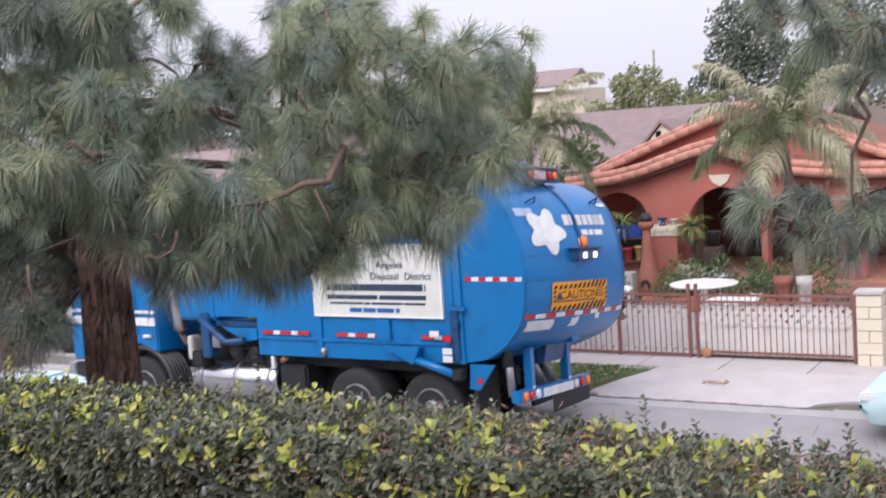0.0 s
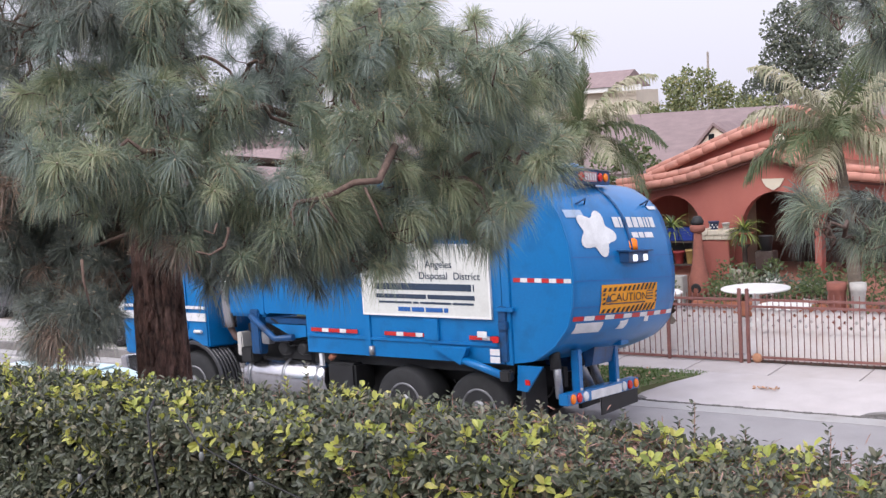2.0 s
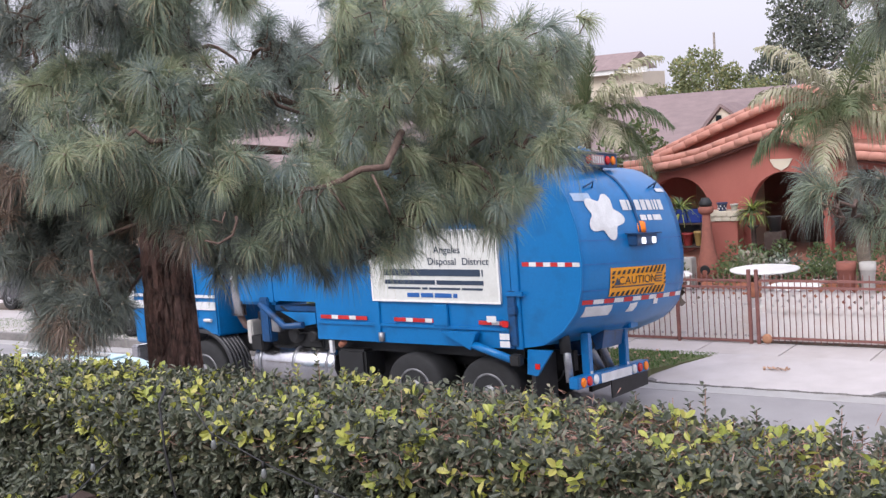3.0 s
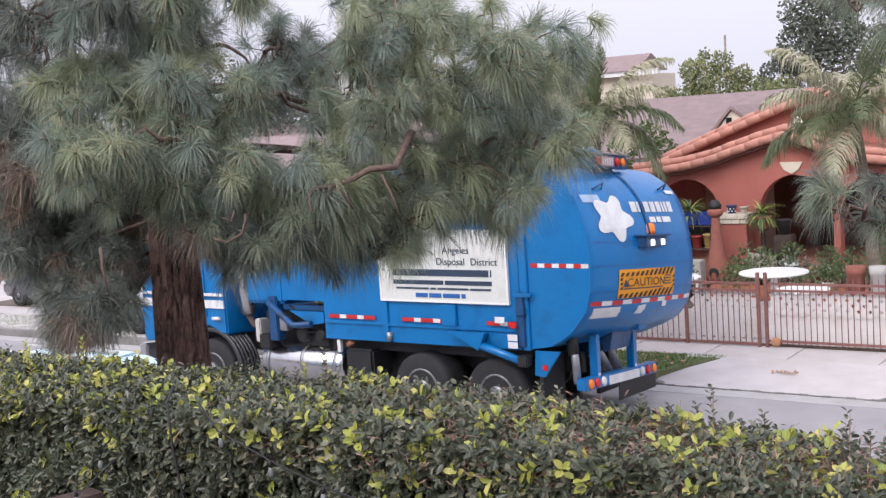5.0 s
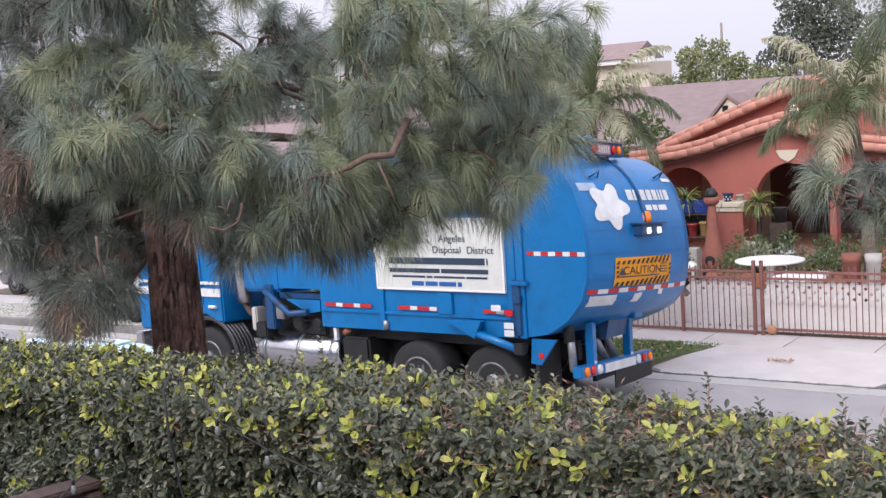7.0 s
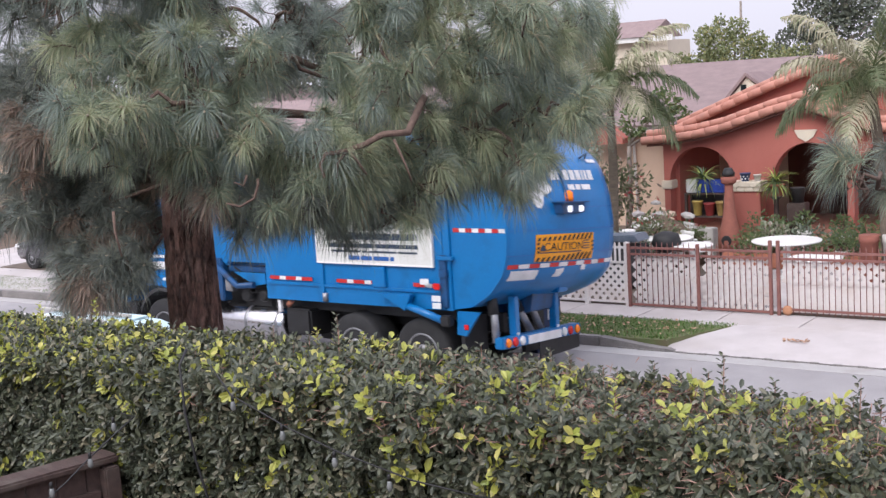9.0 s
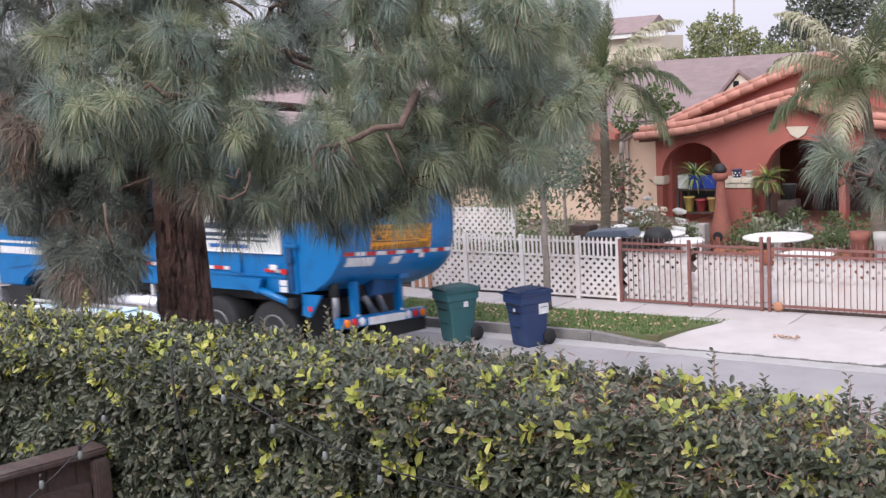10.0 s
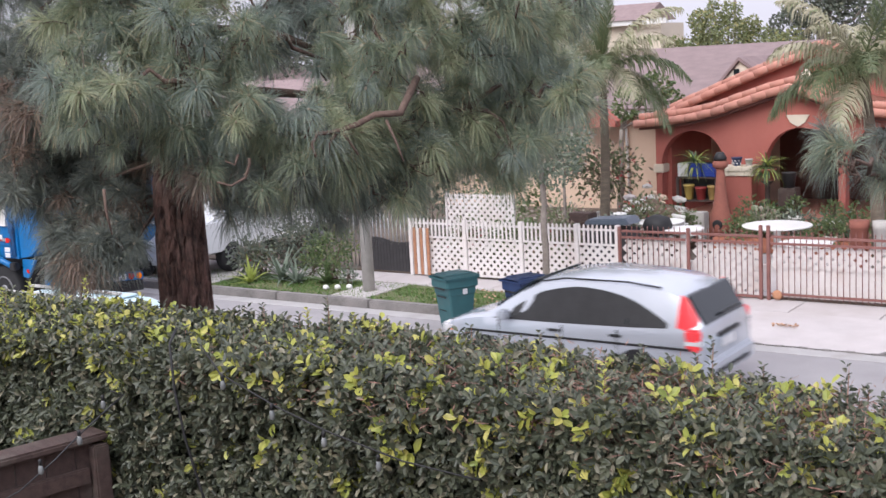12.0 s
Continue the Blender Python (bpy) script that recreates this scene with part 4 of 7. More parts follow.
PINE_FRONT = [(-6.6, 5.3, 4.39, 0.36), (-6.8, 6.0, 4.8, 0.39), (-5.85, 6.35, 5.42, 0.22), (-6.2, 5.9, 4.57, 0.32), (-6.6, 6.3, 4.15, 0.26), (-5.4, 7.0, 5.01, 0.36), (-5.2, 6.9, 4.57, 0.37), (-5.3, 7.6, 4.11, 0.37), (-5.3, 7.2, 3.73, 0.3), (-5.5, 6.7, 3.84, 0.33), (-5.5, 6.4, 4.15, 0.24), (-6.2, 6.6, 4.15, 0.32), (-6.0, 6.4, 3.7, 0.27), (-4.4, 7.3, 4.89, 0.37), (-4.4, 8.0, 4.89, 0.33), (-4.6, 7.6, 3.9, 0.23), (-4.1, 7.6, 4.2, 0.23), (-4.7, 8.0, 4.36, 0.26), (-4.9, 7.5, 5.22, 0.3), (-6.0, 6.3, 4.74, 0.29), (-6.5, 5.4, 4.41, 0.28), (-6.6, 6.2, 5.11, 0.32), (-6.3, 6.1, 5.45, 0.29), (-5.8, 7.1, 4.58, 0.28), (-6.9, 5.6, 4.98, 0.27), (-5.0, 7.0, 5.17, 0.29), (-4.8, 7.3, 4.59, 0.25), (-5.98, 6.16, 4.18, 0.26), (-5.76, 6.49, 3.99, 0.27), (-5.57, 6.8, 4.12, 0.27), (-5.5, 6.69, 3.75, 0.24), (-5.34, 7.1, 4.04, 0.26), (-5.12, 7.38, 4.06, 0.22), (-4.6, 7.65, 4.3, 0.22), (-4.9, 7.5, 4.25, 0.2), (-5.82, 7.07, 3.65, 0.22), (-5.57, 7.4, 3.77, 0.22), (-5.37, 7.67, 3.76, 0.2), (-5.0, 7.94, 4.04, 0.22), (-4.89, 8.0, 3.85, 0.18), (-4.74, 8.22, 4.14, 0.2), (-4.54, 8.34, 4.35, 0.2), (-6.26, 5.89, 4.84, 0.2), (-6.21, 5.95, 4.5, 0.22), (-6.37, 5.91, 4.21, 0.22), (-6.26, 6.02, 3.99, 0.2), (-5.44, 7.14, 5.29, 0.2), (-6.2, 6.25, 4.71, 0.2), (-5.15, 7.82, 3.76, 0.18), (-4.89, 7.98, 3.67, 0.16), (-4.8, 8.17, 3.88, 0.18), (-5.02, 7.93, 3.99, 0.18), (-4.65, 8.28, 4.36, 0.18), (-5.26, 7.77, 4.01, 0.18), (-6.04, 6.46, 5.55, 0.17), (-5.41, 7.14, 5.42, 0.16)]
# back and lower clumps use the needles coloured darker for shade
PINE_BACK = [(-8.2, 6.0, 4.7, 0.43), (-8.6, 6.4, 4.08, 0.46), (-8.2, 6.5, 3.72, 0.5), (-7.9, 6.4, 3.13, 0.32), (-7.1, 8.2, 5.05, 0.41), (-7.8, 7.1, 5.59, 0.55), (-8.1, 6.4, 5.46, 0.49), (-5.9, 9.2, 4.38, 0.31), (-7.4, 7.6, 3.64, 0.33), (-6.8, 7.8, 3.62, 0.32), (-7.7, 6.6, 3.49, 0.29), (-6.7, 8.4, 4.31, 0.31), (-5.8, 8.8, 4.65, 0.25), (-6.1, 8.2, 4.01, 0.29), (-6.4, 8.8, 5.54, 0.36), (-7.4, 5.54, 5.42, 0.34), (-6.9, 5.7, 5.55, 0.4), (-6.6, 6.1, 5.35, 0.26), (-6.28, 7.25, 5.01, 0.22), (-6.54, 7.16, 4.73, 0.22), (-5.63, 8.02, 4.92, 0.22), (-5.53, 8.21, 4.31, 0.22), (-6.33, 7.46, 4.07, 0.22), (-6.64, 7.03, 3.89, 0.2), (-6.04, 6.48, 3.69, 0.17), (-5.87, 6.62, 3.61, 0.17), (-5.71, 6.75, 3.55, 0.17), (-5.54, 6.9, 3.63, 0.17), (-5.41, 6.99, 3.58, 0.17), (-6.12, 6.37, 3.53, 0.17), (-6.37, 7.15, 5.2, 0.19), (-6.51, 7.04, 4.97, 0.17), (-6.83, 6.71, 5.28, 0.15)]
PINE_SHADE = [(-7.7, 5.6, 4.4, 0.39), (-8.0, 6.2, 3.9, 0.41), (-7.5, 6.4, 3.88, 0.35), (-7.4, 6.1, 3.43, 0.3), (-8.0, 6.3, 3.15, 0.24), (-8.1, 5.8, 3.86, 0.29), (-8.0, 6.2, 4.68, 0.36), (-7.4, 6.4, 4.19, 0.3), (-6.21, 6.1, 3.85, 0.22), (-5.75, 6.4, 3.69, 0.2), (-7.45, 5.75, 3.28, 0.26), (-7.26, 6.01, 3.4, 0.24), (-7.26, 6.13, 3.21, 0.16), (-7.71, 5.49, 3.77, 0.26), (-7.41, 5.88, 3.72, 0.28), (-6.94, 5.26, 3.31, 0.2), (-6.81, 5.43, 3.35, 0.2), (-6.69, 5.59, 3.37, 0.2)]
PINE_RIGHT = [(-2.2, 7.8, 3.76, 0.2), (-2.1, 8.2, 3.64, 0.24), (-1.9, 8.0, 4.97, 0.24), (-2.3, 8.6, 5.18, 0.17), (-1.8, 8.4, 3.7, 0.29), (-1.6, 8.2, 4.88, 0.36)]


def needle_mesh(name, tufts, per, length, materials, seed, width=0.0019):
    """Mops of long drooping needles: (bud, axis, scale), each mop in one of the materials."""
    rng = np.random.default_rng(seed)
    C = np.array([t[0] for t in tufts]).repeat(per, 0)
    A = np.array([t[1] for t in tufts])
    A = (A / np.linalg.norm(A, axis=1, keepdims=True)).repeat(per, 0)
    S = np.array([t[2] for t in tufts]).repeat(per)[:, None]
    n = len(C)
    back = rng.random((n, 1)) ** 1.5 * 0.14
    d = rng.normal(size=(n, 3))
    d /= np.linalg.norm(d, axis=1, keepdims=True)
    d = d + A * rng.uniform(0.3, 1.3, (n, 1))
    d /= np.linalg.norm(d, axis=1, keepdims=True)
    L = length * S * rng.uniform(0.72, 1.12, (n, 1))
    base = C - A * back * S
    down = np.array([[0, 0, -1.0]])
    p1 = base + L * (0.36 * d + 0.02 * down)
    p2 = base + L * (0.66 * d + 0.13 * down)
    tip = base + L * (0.86 * d + 0.38 * down)
    side = np.cross(d, rng.normal(size=(n, 3)))
    side /= np.linalg.norm(side, axis=1, keepdims=True) + 1e-9
    side *= width
    v = np.stack([base - side, base + side, p1 + side, p1 - side, p2 + side * 0.8, p2 - side * 0.8, tip], 1).reshape(-1, 3)
    k = np.arange(n)[:, None] * 7
    f = np.concatenate([k + np.array([[0, 1, 2, 3]]), k + np.array([[3, 2, 4, 5]])]).tolist() + (k + np.array([[5, 4, 6]])).tolist()
    me = bpy.data.meshes.new(name)
    me.from_pydata(v.tolist(), [], f)
    for m in materials:
        me.materials.append(m)
    pick = rng.integers(0, len(materials), len(tufts)).repeat(per)
    me.polygons.foreach_set("material_index", np.concatenate([pick, pick, pick]).astype(np.int32))
    return me


def limb_to(bm, start, end, r0, r1, rng, sag=0.12):
    start, end = np.array(start), np.array(end)
    pts = []
    for i in range(7):
        t = i / 6
        p = start * (1 - t) + end * t
        p[2] += sag * math.sin(math.pi * t) + rng.normal() * 0.02
        p += rng.normal(size=3) * 0.035 * math.sin(math.pi * t)
        pts.append(p.tolist())
    tube(bm, pts, [r0 + (r1 - r0) * i / 6 for i in range(7)], 7)


def build_pine(name, trunk_pts, trunk_r, sets, label, seed, limbs=()):
    rng = np.random.default_rng(seed)
    tree = empty(name, pose(0, 0, 0), label, "pine tree")
    # trunk with furrowed, plated bark
    bm = bmesh.new()
    n, rows = 72, 150
    pts = np.array(trunk_pts)
    zs = np.linspace(pts[0][2], pts[-1][2], rows)
    grid = []
    for z in zs:
        cx, cy = np.interp(z, pts[:, 2], pts[:, 0]), np.interp(z, pts[:, 2], pts[:, 1])
        r = np.interp(z, pts[:, 2], trunk_r)
        ring = []
        for k in range(n):
            a = 2 * math.pi * k / n
            q = Vector((math.cos(a) * 3.2, math.sin(a) * 3.2, z * 3.0))
            plate = abs(noise.noise(q * 1.2)) + 0.5 * abs(noise.noise(q * 2.7))
            rr = r * (1 + 0.06 * noise.noise(Vector((math.cos(a), math.sin(a), z * 0.8)))) - 0.05 * max(0, 0.3 - plate) / 0.3 * min(1, r / 0.1)
            ring.append(bm.verts.new((cx + rr * math.cos(a), cy + rr * math.sin(a), z)))
        grid.append(ring)
    for a, b in zip(grid, grid[1:]):
        for k in range(n):
            bm.faces.new((a[k], a[(k + 1) % n], b[(k + 1) % n], b[k]))
    part("trunk", bm, M["bark"], tree, "red-brown furrowed trunk")
    for pl, r0, r1 in limbs:
        bm = bmesh.new()
        m = len(pl)
        tube(bm, pl, [r0 + (r1 - r0) * i / (m - 1) for i in range(m)], 8)
        part("limb", bm, M["twig"], tree)
    nodes = [np.array([np.interp(z, pts[:, 2], pts[:, 0]), np.interp(z, pts[:, 2], pts[:, 1]), z]) for z in np.arange(3.6, 7.0, 0.3)]
    buds = bmesh.new()
    for clusters, materials, thick, per, length, tag in sets:
        tufts = []
        for cx, cy, cz, r in sorted(clusters, key=lambda q: math.hypot(q[0] - pts[1][0], q[1] - pts[1][1])):
            c = np.array([cx, cy, cz])
            start = min(nodes, key=lambda q: np.linalg.norm(q - c - np.array([0, 0, 0.15])))
            nodes.append(c)
            bm = bmesh.new()
            limb_to(bm, start, c, 0.022, 0.009, rng)
            away = c - np.array([pts[2][0], pts[2][1], c[2]])
            away = away / (np.linalg.norm(away) + 1e-6)
            for j in range(max(3, round(thick * (r / 0.3) ** 2))):
                o = unit(rng) * r * rng.uniform(0.15, 1.4) * np.array([1, 1, 0.85])
                e = c + o + np.array([0, 0, 0.1])
                limb_to(bm, c - (c - np.array(start)) * rng.uniform(0, 0.3), e, 0.008, 0.0045, rng, -0.02)
                axis = o / (np.linalg.norm(o) + 1e-6) * 0.45 + away * 0.6 + np.array([0, -0.25, 0.05]) + rng.normal(size=3) * 0.3
                tufts.append((e, axis, rng.uniform(0.6, 1.12)))
                a = axis / np.linalg.norm(axis)
                tube(buds, [e, e + a * 0.022, e + a * 0.04], [0.008, 0.009, 0.003], 6)
            part("branch", bm, M["twig"], tree)
        child("needles", needle_mesh("needles", tufts, per, length, materials, seed + len(tufts)), tree, tag, "stuff")
    part("bud", buds, M["bud"], tree, "pale resinous buds")["kind"] = "stuff"
    return tree


build_pine("pine_tree", [(-6.95, 6.35, 0.3), (-6.93, 6.38, 2.9), (-6.98, 6.42, 3.8), (-6.92, 6.5, 4.6), (-6.8, 6.58, 5.5), (-6.8, 6.6, 9.0)], [0.26, 0.205, 0.19, 0.165, 0.13, 0.05],
           [(PINE_FRONT, (M["pine"], M["pine"], M["pine_pale"], M["pine_blue"]), 17, 165, 0.28, "long drooping grey-green needles"), (PINE_BACK, (M["pine_dark"], M["pine_dark"], M["pine_blue"]), 14, 165, 0.29, "back needles with shade put into the colour"), (PINE_SHADE, (M["pine_dark"], M["pine_dark"], M["pine_dark"], M["pine_dark"], M["pine_dead"]), 19, 170, 0.27, "dense lower needles with shade put into the colour")],
           "tall pine with furrowed trunk and long drooping needles", 21,
           [([(-6.9, 6.5, 4.55), (-6.67, 6.76, 4.48), (-6.3, 7.1, 4.42), (-5.97, 7.39, 4.35)], 0.05, 0.025),
            ([(-6.2, 7.0, 4.02), (-6.05, 7.1, 4.1), (-5.9, 7.2, 4.15), (-5.72, 7.3, 4.2)], 0.035, 0.02),
            ([(-6.98, 6.4, 3.98), (-7.1, 6.3, 3.95), (-7.3, 6.0, 3.85), (-7.38, 5.9, 3.72), (-7.4, 5.85, 3.5)], 0.018, 0.009),
            ([(-6.9, 6.5, 4.95), (-6.6, 6.8, 4.93), (-6.37, 7.04, 4.89), (-6.02, 7.35, 4.66)], 0.05, 0.02),
            ([(-6.85, 6.5, 5.25), (-6.8, 6.45, 5.38), (-6.68, 6.5, 5.5)], 0.045, 0.035),
            ([(-5.0, 6.95, 4.5), (-4.92, 6.62, 4.27), (-5.05, 6.51, 4.27), (-5.15, 6.43, 4.21), (-5.26, 6.34, 4.17), (-5.36, 6.25, 4.16), (-5.39, 6.22, 4.09), (-5.37, 6.23, 4.0)], 0.028, 0.01),
            ([(-5.24, 6.36, 4.17), (-5.2, 6.39, 4.1), (-5.15, 6.42, 4.0)], 0.012, 0.006),
            ([(-5.26, 6.34, 4.16), (-5.3, 6.3, 4.09), (-5.31, 6.29, 3.99)], 0.01, 0.005),
            ([(-5.74, 5.96, 4.02), (-5.74, 5.96, 3.98), (-5.76, 5.93, 3.89), (-5.83, 5.86, 3.84), (-5.9, 5.8, 3.87)], 0.011, 0.007),
            ([(-6.4, 5.24, 3.88), (-6.39, 5.23, 3.74), (-6.36, 5.24, 3.57)], 0.011, 0.006),
            ([(-5.0, 6.56, 4.23), (-4.94, 6.59, 4.06), (-4.9, 6.6, 3.94)], 0.01, 0.006),
            ([(-5.8, 5.92, 4.05), (-5.81, 5.89, 3.98), (-5.86, 5.85, 4.01)], 0.009, 0.005)])
build_pine("pine_tree", [(0.6, 8.6, 0.0), (0.5, 8.55, 3.0), (0.4, 8.5, 9.0)], [0.2, 0.16, 0.05],
           [(PINE_RIGHT, (M["pine_dark"], M["pine"]), 11, 180, 0.30, "blue-green drooping needles")], "second pine reaching in with blue-green needles", 33)


def crown_tree(name, trunk, clumps, leaf, size, material, label, category, seed, bark=None):
    """A broadleaf tree or bush: trunk, limbs to each clump and many leaves in uneven clumps."""
    rng = np.random.default_rng(seed)
    t = empty(name, pose(0, 0, 0), label, category)
    base, top, r = trunk
    bm = bmesh.new()
    limb_to(bm, base, top, r, r * 0.6, rng, 0.0)
    part("trunk", bm, bark or M["greybark"], t)
    leaves = []
    bm = bmesh.new()
    for cx, cy, cz, rad, n in clumps:
        c = np.array([cx, cy, cz])
        limb_to(bm, top, c, r * 0.45, r * 0.12, rng, 0.05)
        for i in range(n):
            u = unit(rng)
            o = u * rad * (0.45 + 0.55 * rng.random() ** 0.5) * (1 + 0.35 * noise.noise(Vector((u * 2 + c).tolist())))
            leaves.append((c + o, u * 0.5 + rng.normal(size=3) * 0.7, rng.normal(size=3), size * rng.uniform(0.7, 1.3), size * leaf * rng.uniform(0.8, 1.2)))
    part("limb", bm, bark or M["greybark"], t)["kind"] = "stuff"
    child("crown", leaf_mesh("crown", leaves, material), t, "", "stuff")
    return t


def palm(name, base, top, r, fronds, length, label, seed, dry=0.3, droop=0.55, tilt=(0.1, 1.0), spears=0, hang=0.6):
    rng = np.random.default_rng(seed)
    p = empty(name, pose(*base), label, "palm tree")
    tp_ = Vector(top) - Vector(base)
    bm = bmesh.new()
    pts, rad = [], []
    for i in range(40):
        k = i / 39
        pts.append((tp_ * k + Vector((0.08 * math.sin(3 * k), 0, 0))).to_tuple())
        rad.append(r * (1.25 - 0.4 * k) * (1.05 if i % 2 else 0.97))
    tube(bm, pts, rad, 12)
    part("trunk", bm, M["palmbark"], p, "ringed grey palm trunk")
    up = tp_.normalized()
    part("crownshaft", Tb([(tp_ - up * 0.55).to_tuple(), (tp_ - up * 0.3).to_tuple(), (tp_ + up * 0.12).to_tuple()], [r * 0.95, r * 1.05, r * 0.4], 12), M["palm"], p, "smooth green crownshaft")
    for i in range(fronds + spears):
        az = 2 * math.pi * (i * 0.382 + rng.uniform(-0.04, 0.04))
        spear = i >= fronds
        el = rng.uniform(1.2, 1.5) if spear else tilt[0] + (tilt[1] - tilt[0]) * ((i + 0.5) / fronds)
        ln = length * rng.uniform(0.85, 1.1) * (0.8 if spear else 1.0)
        bend = 0.12 if spear else droop
        spine = []
        d = np.array([math.cos(az) * math.cos(el), math.sin(az) * math.cos(el), math.sin(el)])
        q = np.array(tp_)
        for j in range(13):
            spine.append(q.copy())
            d = d + np.array([0, 0, -bend / 6 * (0.4 + j / 9)])
            d = d / np.linalg.norm(d)
            q = q + d * ln / 12
        bm = bmesh.new()
        tube(bm, [s.tolist() for s in spine], [0.024 * (1 - 0.85 * j / 12) for j in range(13)], 5)
        fr = part("frond", bm, M["palm_dry"] if rng.random() < dry and not spear else M["palm"], p)
        verts, faces = [], []
        for j in range(4, 84):
            k = j / 84 * 12
            a = int(k)
            s0 = spine[a] * (1 - (k - a)) + spine[min(a + 1, 12)] * (k - a)
            dd = spine[min(a + 1, 12)] - spine[max(a - 1, 0)]
            dd = dd / np.linalg.norm(dd)
            sd = np.cross(dd, [0, 0, 1.0])
            sd = sd / (np.linalg.norm(sd) + 1e-6)
            ll = ln * 0.31 * math.sin(math.pi * min(1, 0.2 + 0.74 * j / 84)) * rng.uniform(0.75, 1.15)
            for sg in (-1, 1):
                if rng.random() < 0.08:
                    continue
                d0 = sd * sg * (0.35 if spear else 0.8) + dd * 0.75 + np.array([0, 0, 0.12]) + rng.normal(size=3) * 0.1
                d0 = d0 / np.linalg.norm(d0)
                fall = np.array([0, 0, -1.0]) * (0.1 if spear else hang * rng.uniform(0.6, 1.3))
                w = dd * 0.016
                c1 = s0 + d0 * ll * 0.45
                c2 = s0 + d0 * ll * 0.78 + fall * ll * 0.35
                c3 = s0 + d0 * ll * 0.88 + fall * ll * 0.85
                b = len(verts)
                verts += [s0 - w * 0.6, s0 + w * 0.6, c1 + w, c1 - w, c2 + w * 0.8, c2 - w * 0.8, c3]
                faces += [(b, b + 1, b + 2, b + 3), (b + 3, b + 2, b + 4, b + 5), (b + 5, b + 4, b + 6)]
        me = bpy.data.meshes.new("frond_blade")
        me.from_pydata([v.tolist() for v in verts], [], faces)
        me.materials.append(fr.data.materials[0])
        child("frond_blade", me, fr, "", "stuff")
    return p


# ---- street furniture, fences, bins ----
sheet("side_drive", -34, -18.7, KERB_Y + 0.18, 34, 0.172, M["concrete"], "paved side lot with parked cars", "driveway", 0.25)


def lattice(bm, x0, x1, z0, z1, y, pitch=0.165, w=0.031):
    """Crossing diagonal slats filling a rectangle."""
    hgt = z1 - z0
    k = int((x1 - x0 + hgt) / pitch) + 1
    for sgn, yy in ((1, y), (-1, y + 0.012)):
        for i in range(k + 1):
            a = x0 - hgt + i * pitch if sgn > 0 else x0 + i * pitch
            p = [(a, z0), (a + sgn * hgt, z1)]
            (ax, az), (bx, bz) = p
            lo, hi = max(min(ax, bx), x0), min(max(ax, bx), x1)
            if hi - lo < 0.02:
                continue
            def zat(x):
                return az + (x - ax) * (bz - az) / (bx - ax)
            q = [(lo, zat(lo)), (hi, zat(hi))]
            n = (-(q[1][1] - q[0][1]), q[1][0] - q[0][0])
            ln = math.hypot(*n)
            n = (n[0] / ln * w, n[1] / ln * w)
            vs = [bm.verts.new((px + s * n[0], yy + d, pz + s * n[1])) for d in (0, 0.008) for (px, pz), s in ((q[0], -1), (q[1], -1), (q[1], 1), (q[0], 1))]
            bm.faces.new(vs[:4])
            bm.faces.new(vs[:3:-1])
            for j in range(4):
                bm.faces.new((vs[j], vs[(j + 1) % 4], vs[4 + (j + 1) % 4], vs[4 + j]))
    return bm


GROUND = 0.2
white_posts = [-14.95, -13.57, -12.22, -10.96, -10.08]
fence = empty("lattice_fence", pose(0, 0, 0), "white lattice fence with picket tops and square posts", "fence")
for x in white_posts:
    part("post", B(x - 0.045, x + 0.045, FENCE_Y - 0.06, FENCE_Y + 0.04, GROUND - 0.04, 1.40, bevel=0.008), M["lattice"], fence)
for a, b in zip(white_posts, white_posts[1:]):
    part("rail", B(a + 0.046, b - 0.046, FENCE_Y - 0.03, FENCE_Y + 0.02, 1.275, 1.315), M["lattice"], fence)
    part("rail", B(a + 0.046, b - 0.046, FENCE_Y - 0.03, FENCE_Y + 0.02, 0.985, 1.025), M["lattice"], fence)
    part("rail", B(a + 0.046, b - 0.046, FENCE_Y - 0.03, FENCE_Y + 0.02, 0.22, 0.26), M["lattice"], fence)
    part("lattice_panel", lattice(bmesh.new(), a + 0.046, b - 0.046, 0.262, 0.983, FENCE_Y), M["lattice"], fence)
    n = int((b - a - 0.1) / 0.095)
    for i in range(n):
        x = a + 0.08 + i * (b - a - 0.12) / n
        part("picket", Pr([(x - 0.02, 1.028), (x + 0.02, 1.028), (x + 0.02, 1.37), (x, 1.40), (x - 0.02, 1.37)], FENCE_Y - 0.052, FENCE_Y - 0.034, "y"), M["lattice"], fence)
gate = empty("board_gate", pose(0, 0, 0), "narrow gate of orange and white upright boards", "gate")
for i in range(5):
    part("board", B(-14.86 + i * 0.085, -14.79 + i * 0.085, FENCE_Y - 0.085, FENCE_Y - 0.065, 0.2, 1.2), M["rustwood"] if i % 2 == 0 else M["lattice"], gate)
dark = empty("charcoal_gate", pose(0, 0, 0), "low charcoal metal gate of upright slats", "gate")
for i in range(16):
    x = -16.3 + i * 0.083
    part("slat", B(x, x + 0.072, FENCE_Y + 0.0, FENCE_Y + 0.02, 0.22, 0.9 + 0.05 * math.sin(i * 0.4)), M["charcoal"], dark)
part("rail", B(-16.32, -14.99, FENCE_Y + 0.022, FENCE_Y + 0.05, 0.75, 0.8), M["charcoal"], dark)
part("rail", B(-16.32, -14.99, FENCE_Y + 0.022, FENCE_Y + 0.05, 0.3, 0.35), M["charcoal"], dark)
wires = empty("wire_fence", pose(0, 0, 0), "tall pale wire fence behind the charcoal gate", "fence")
for i in range(22):
    x = -17.3 + i * 0.11
    part("bar", Tb([(x, FENCE_Y + 0.4, 0.2), (x, FENCE_Y + 0.4, 1.4)], 0.012, 5), M["steel"], wires)


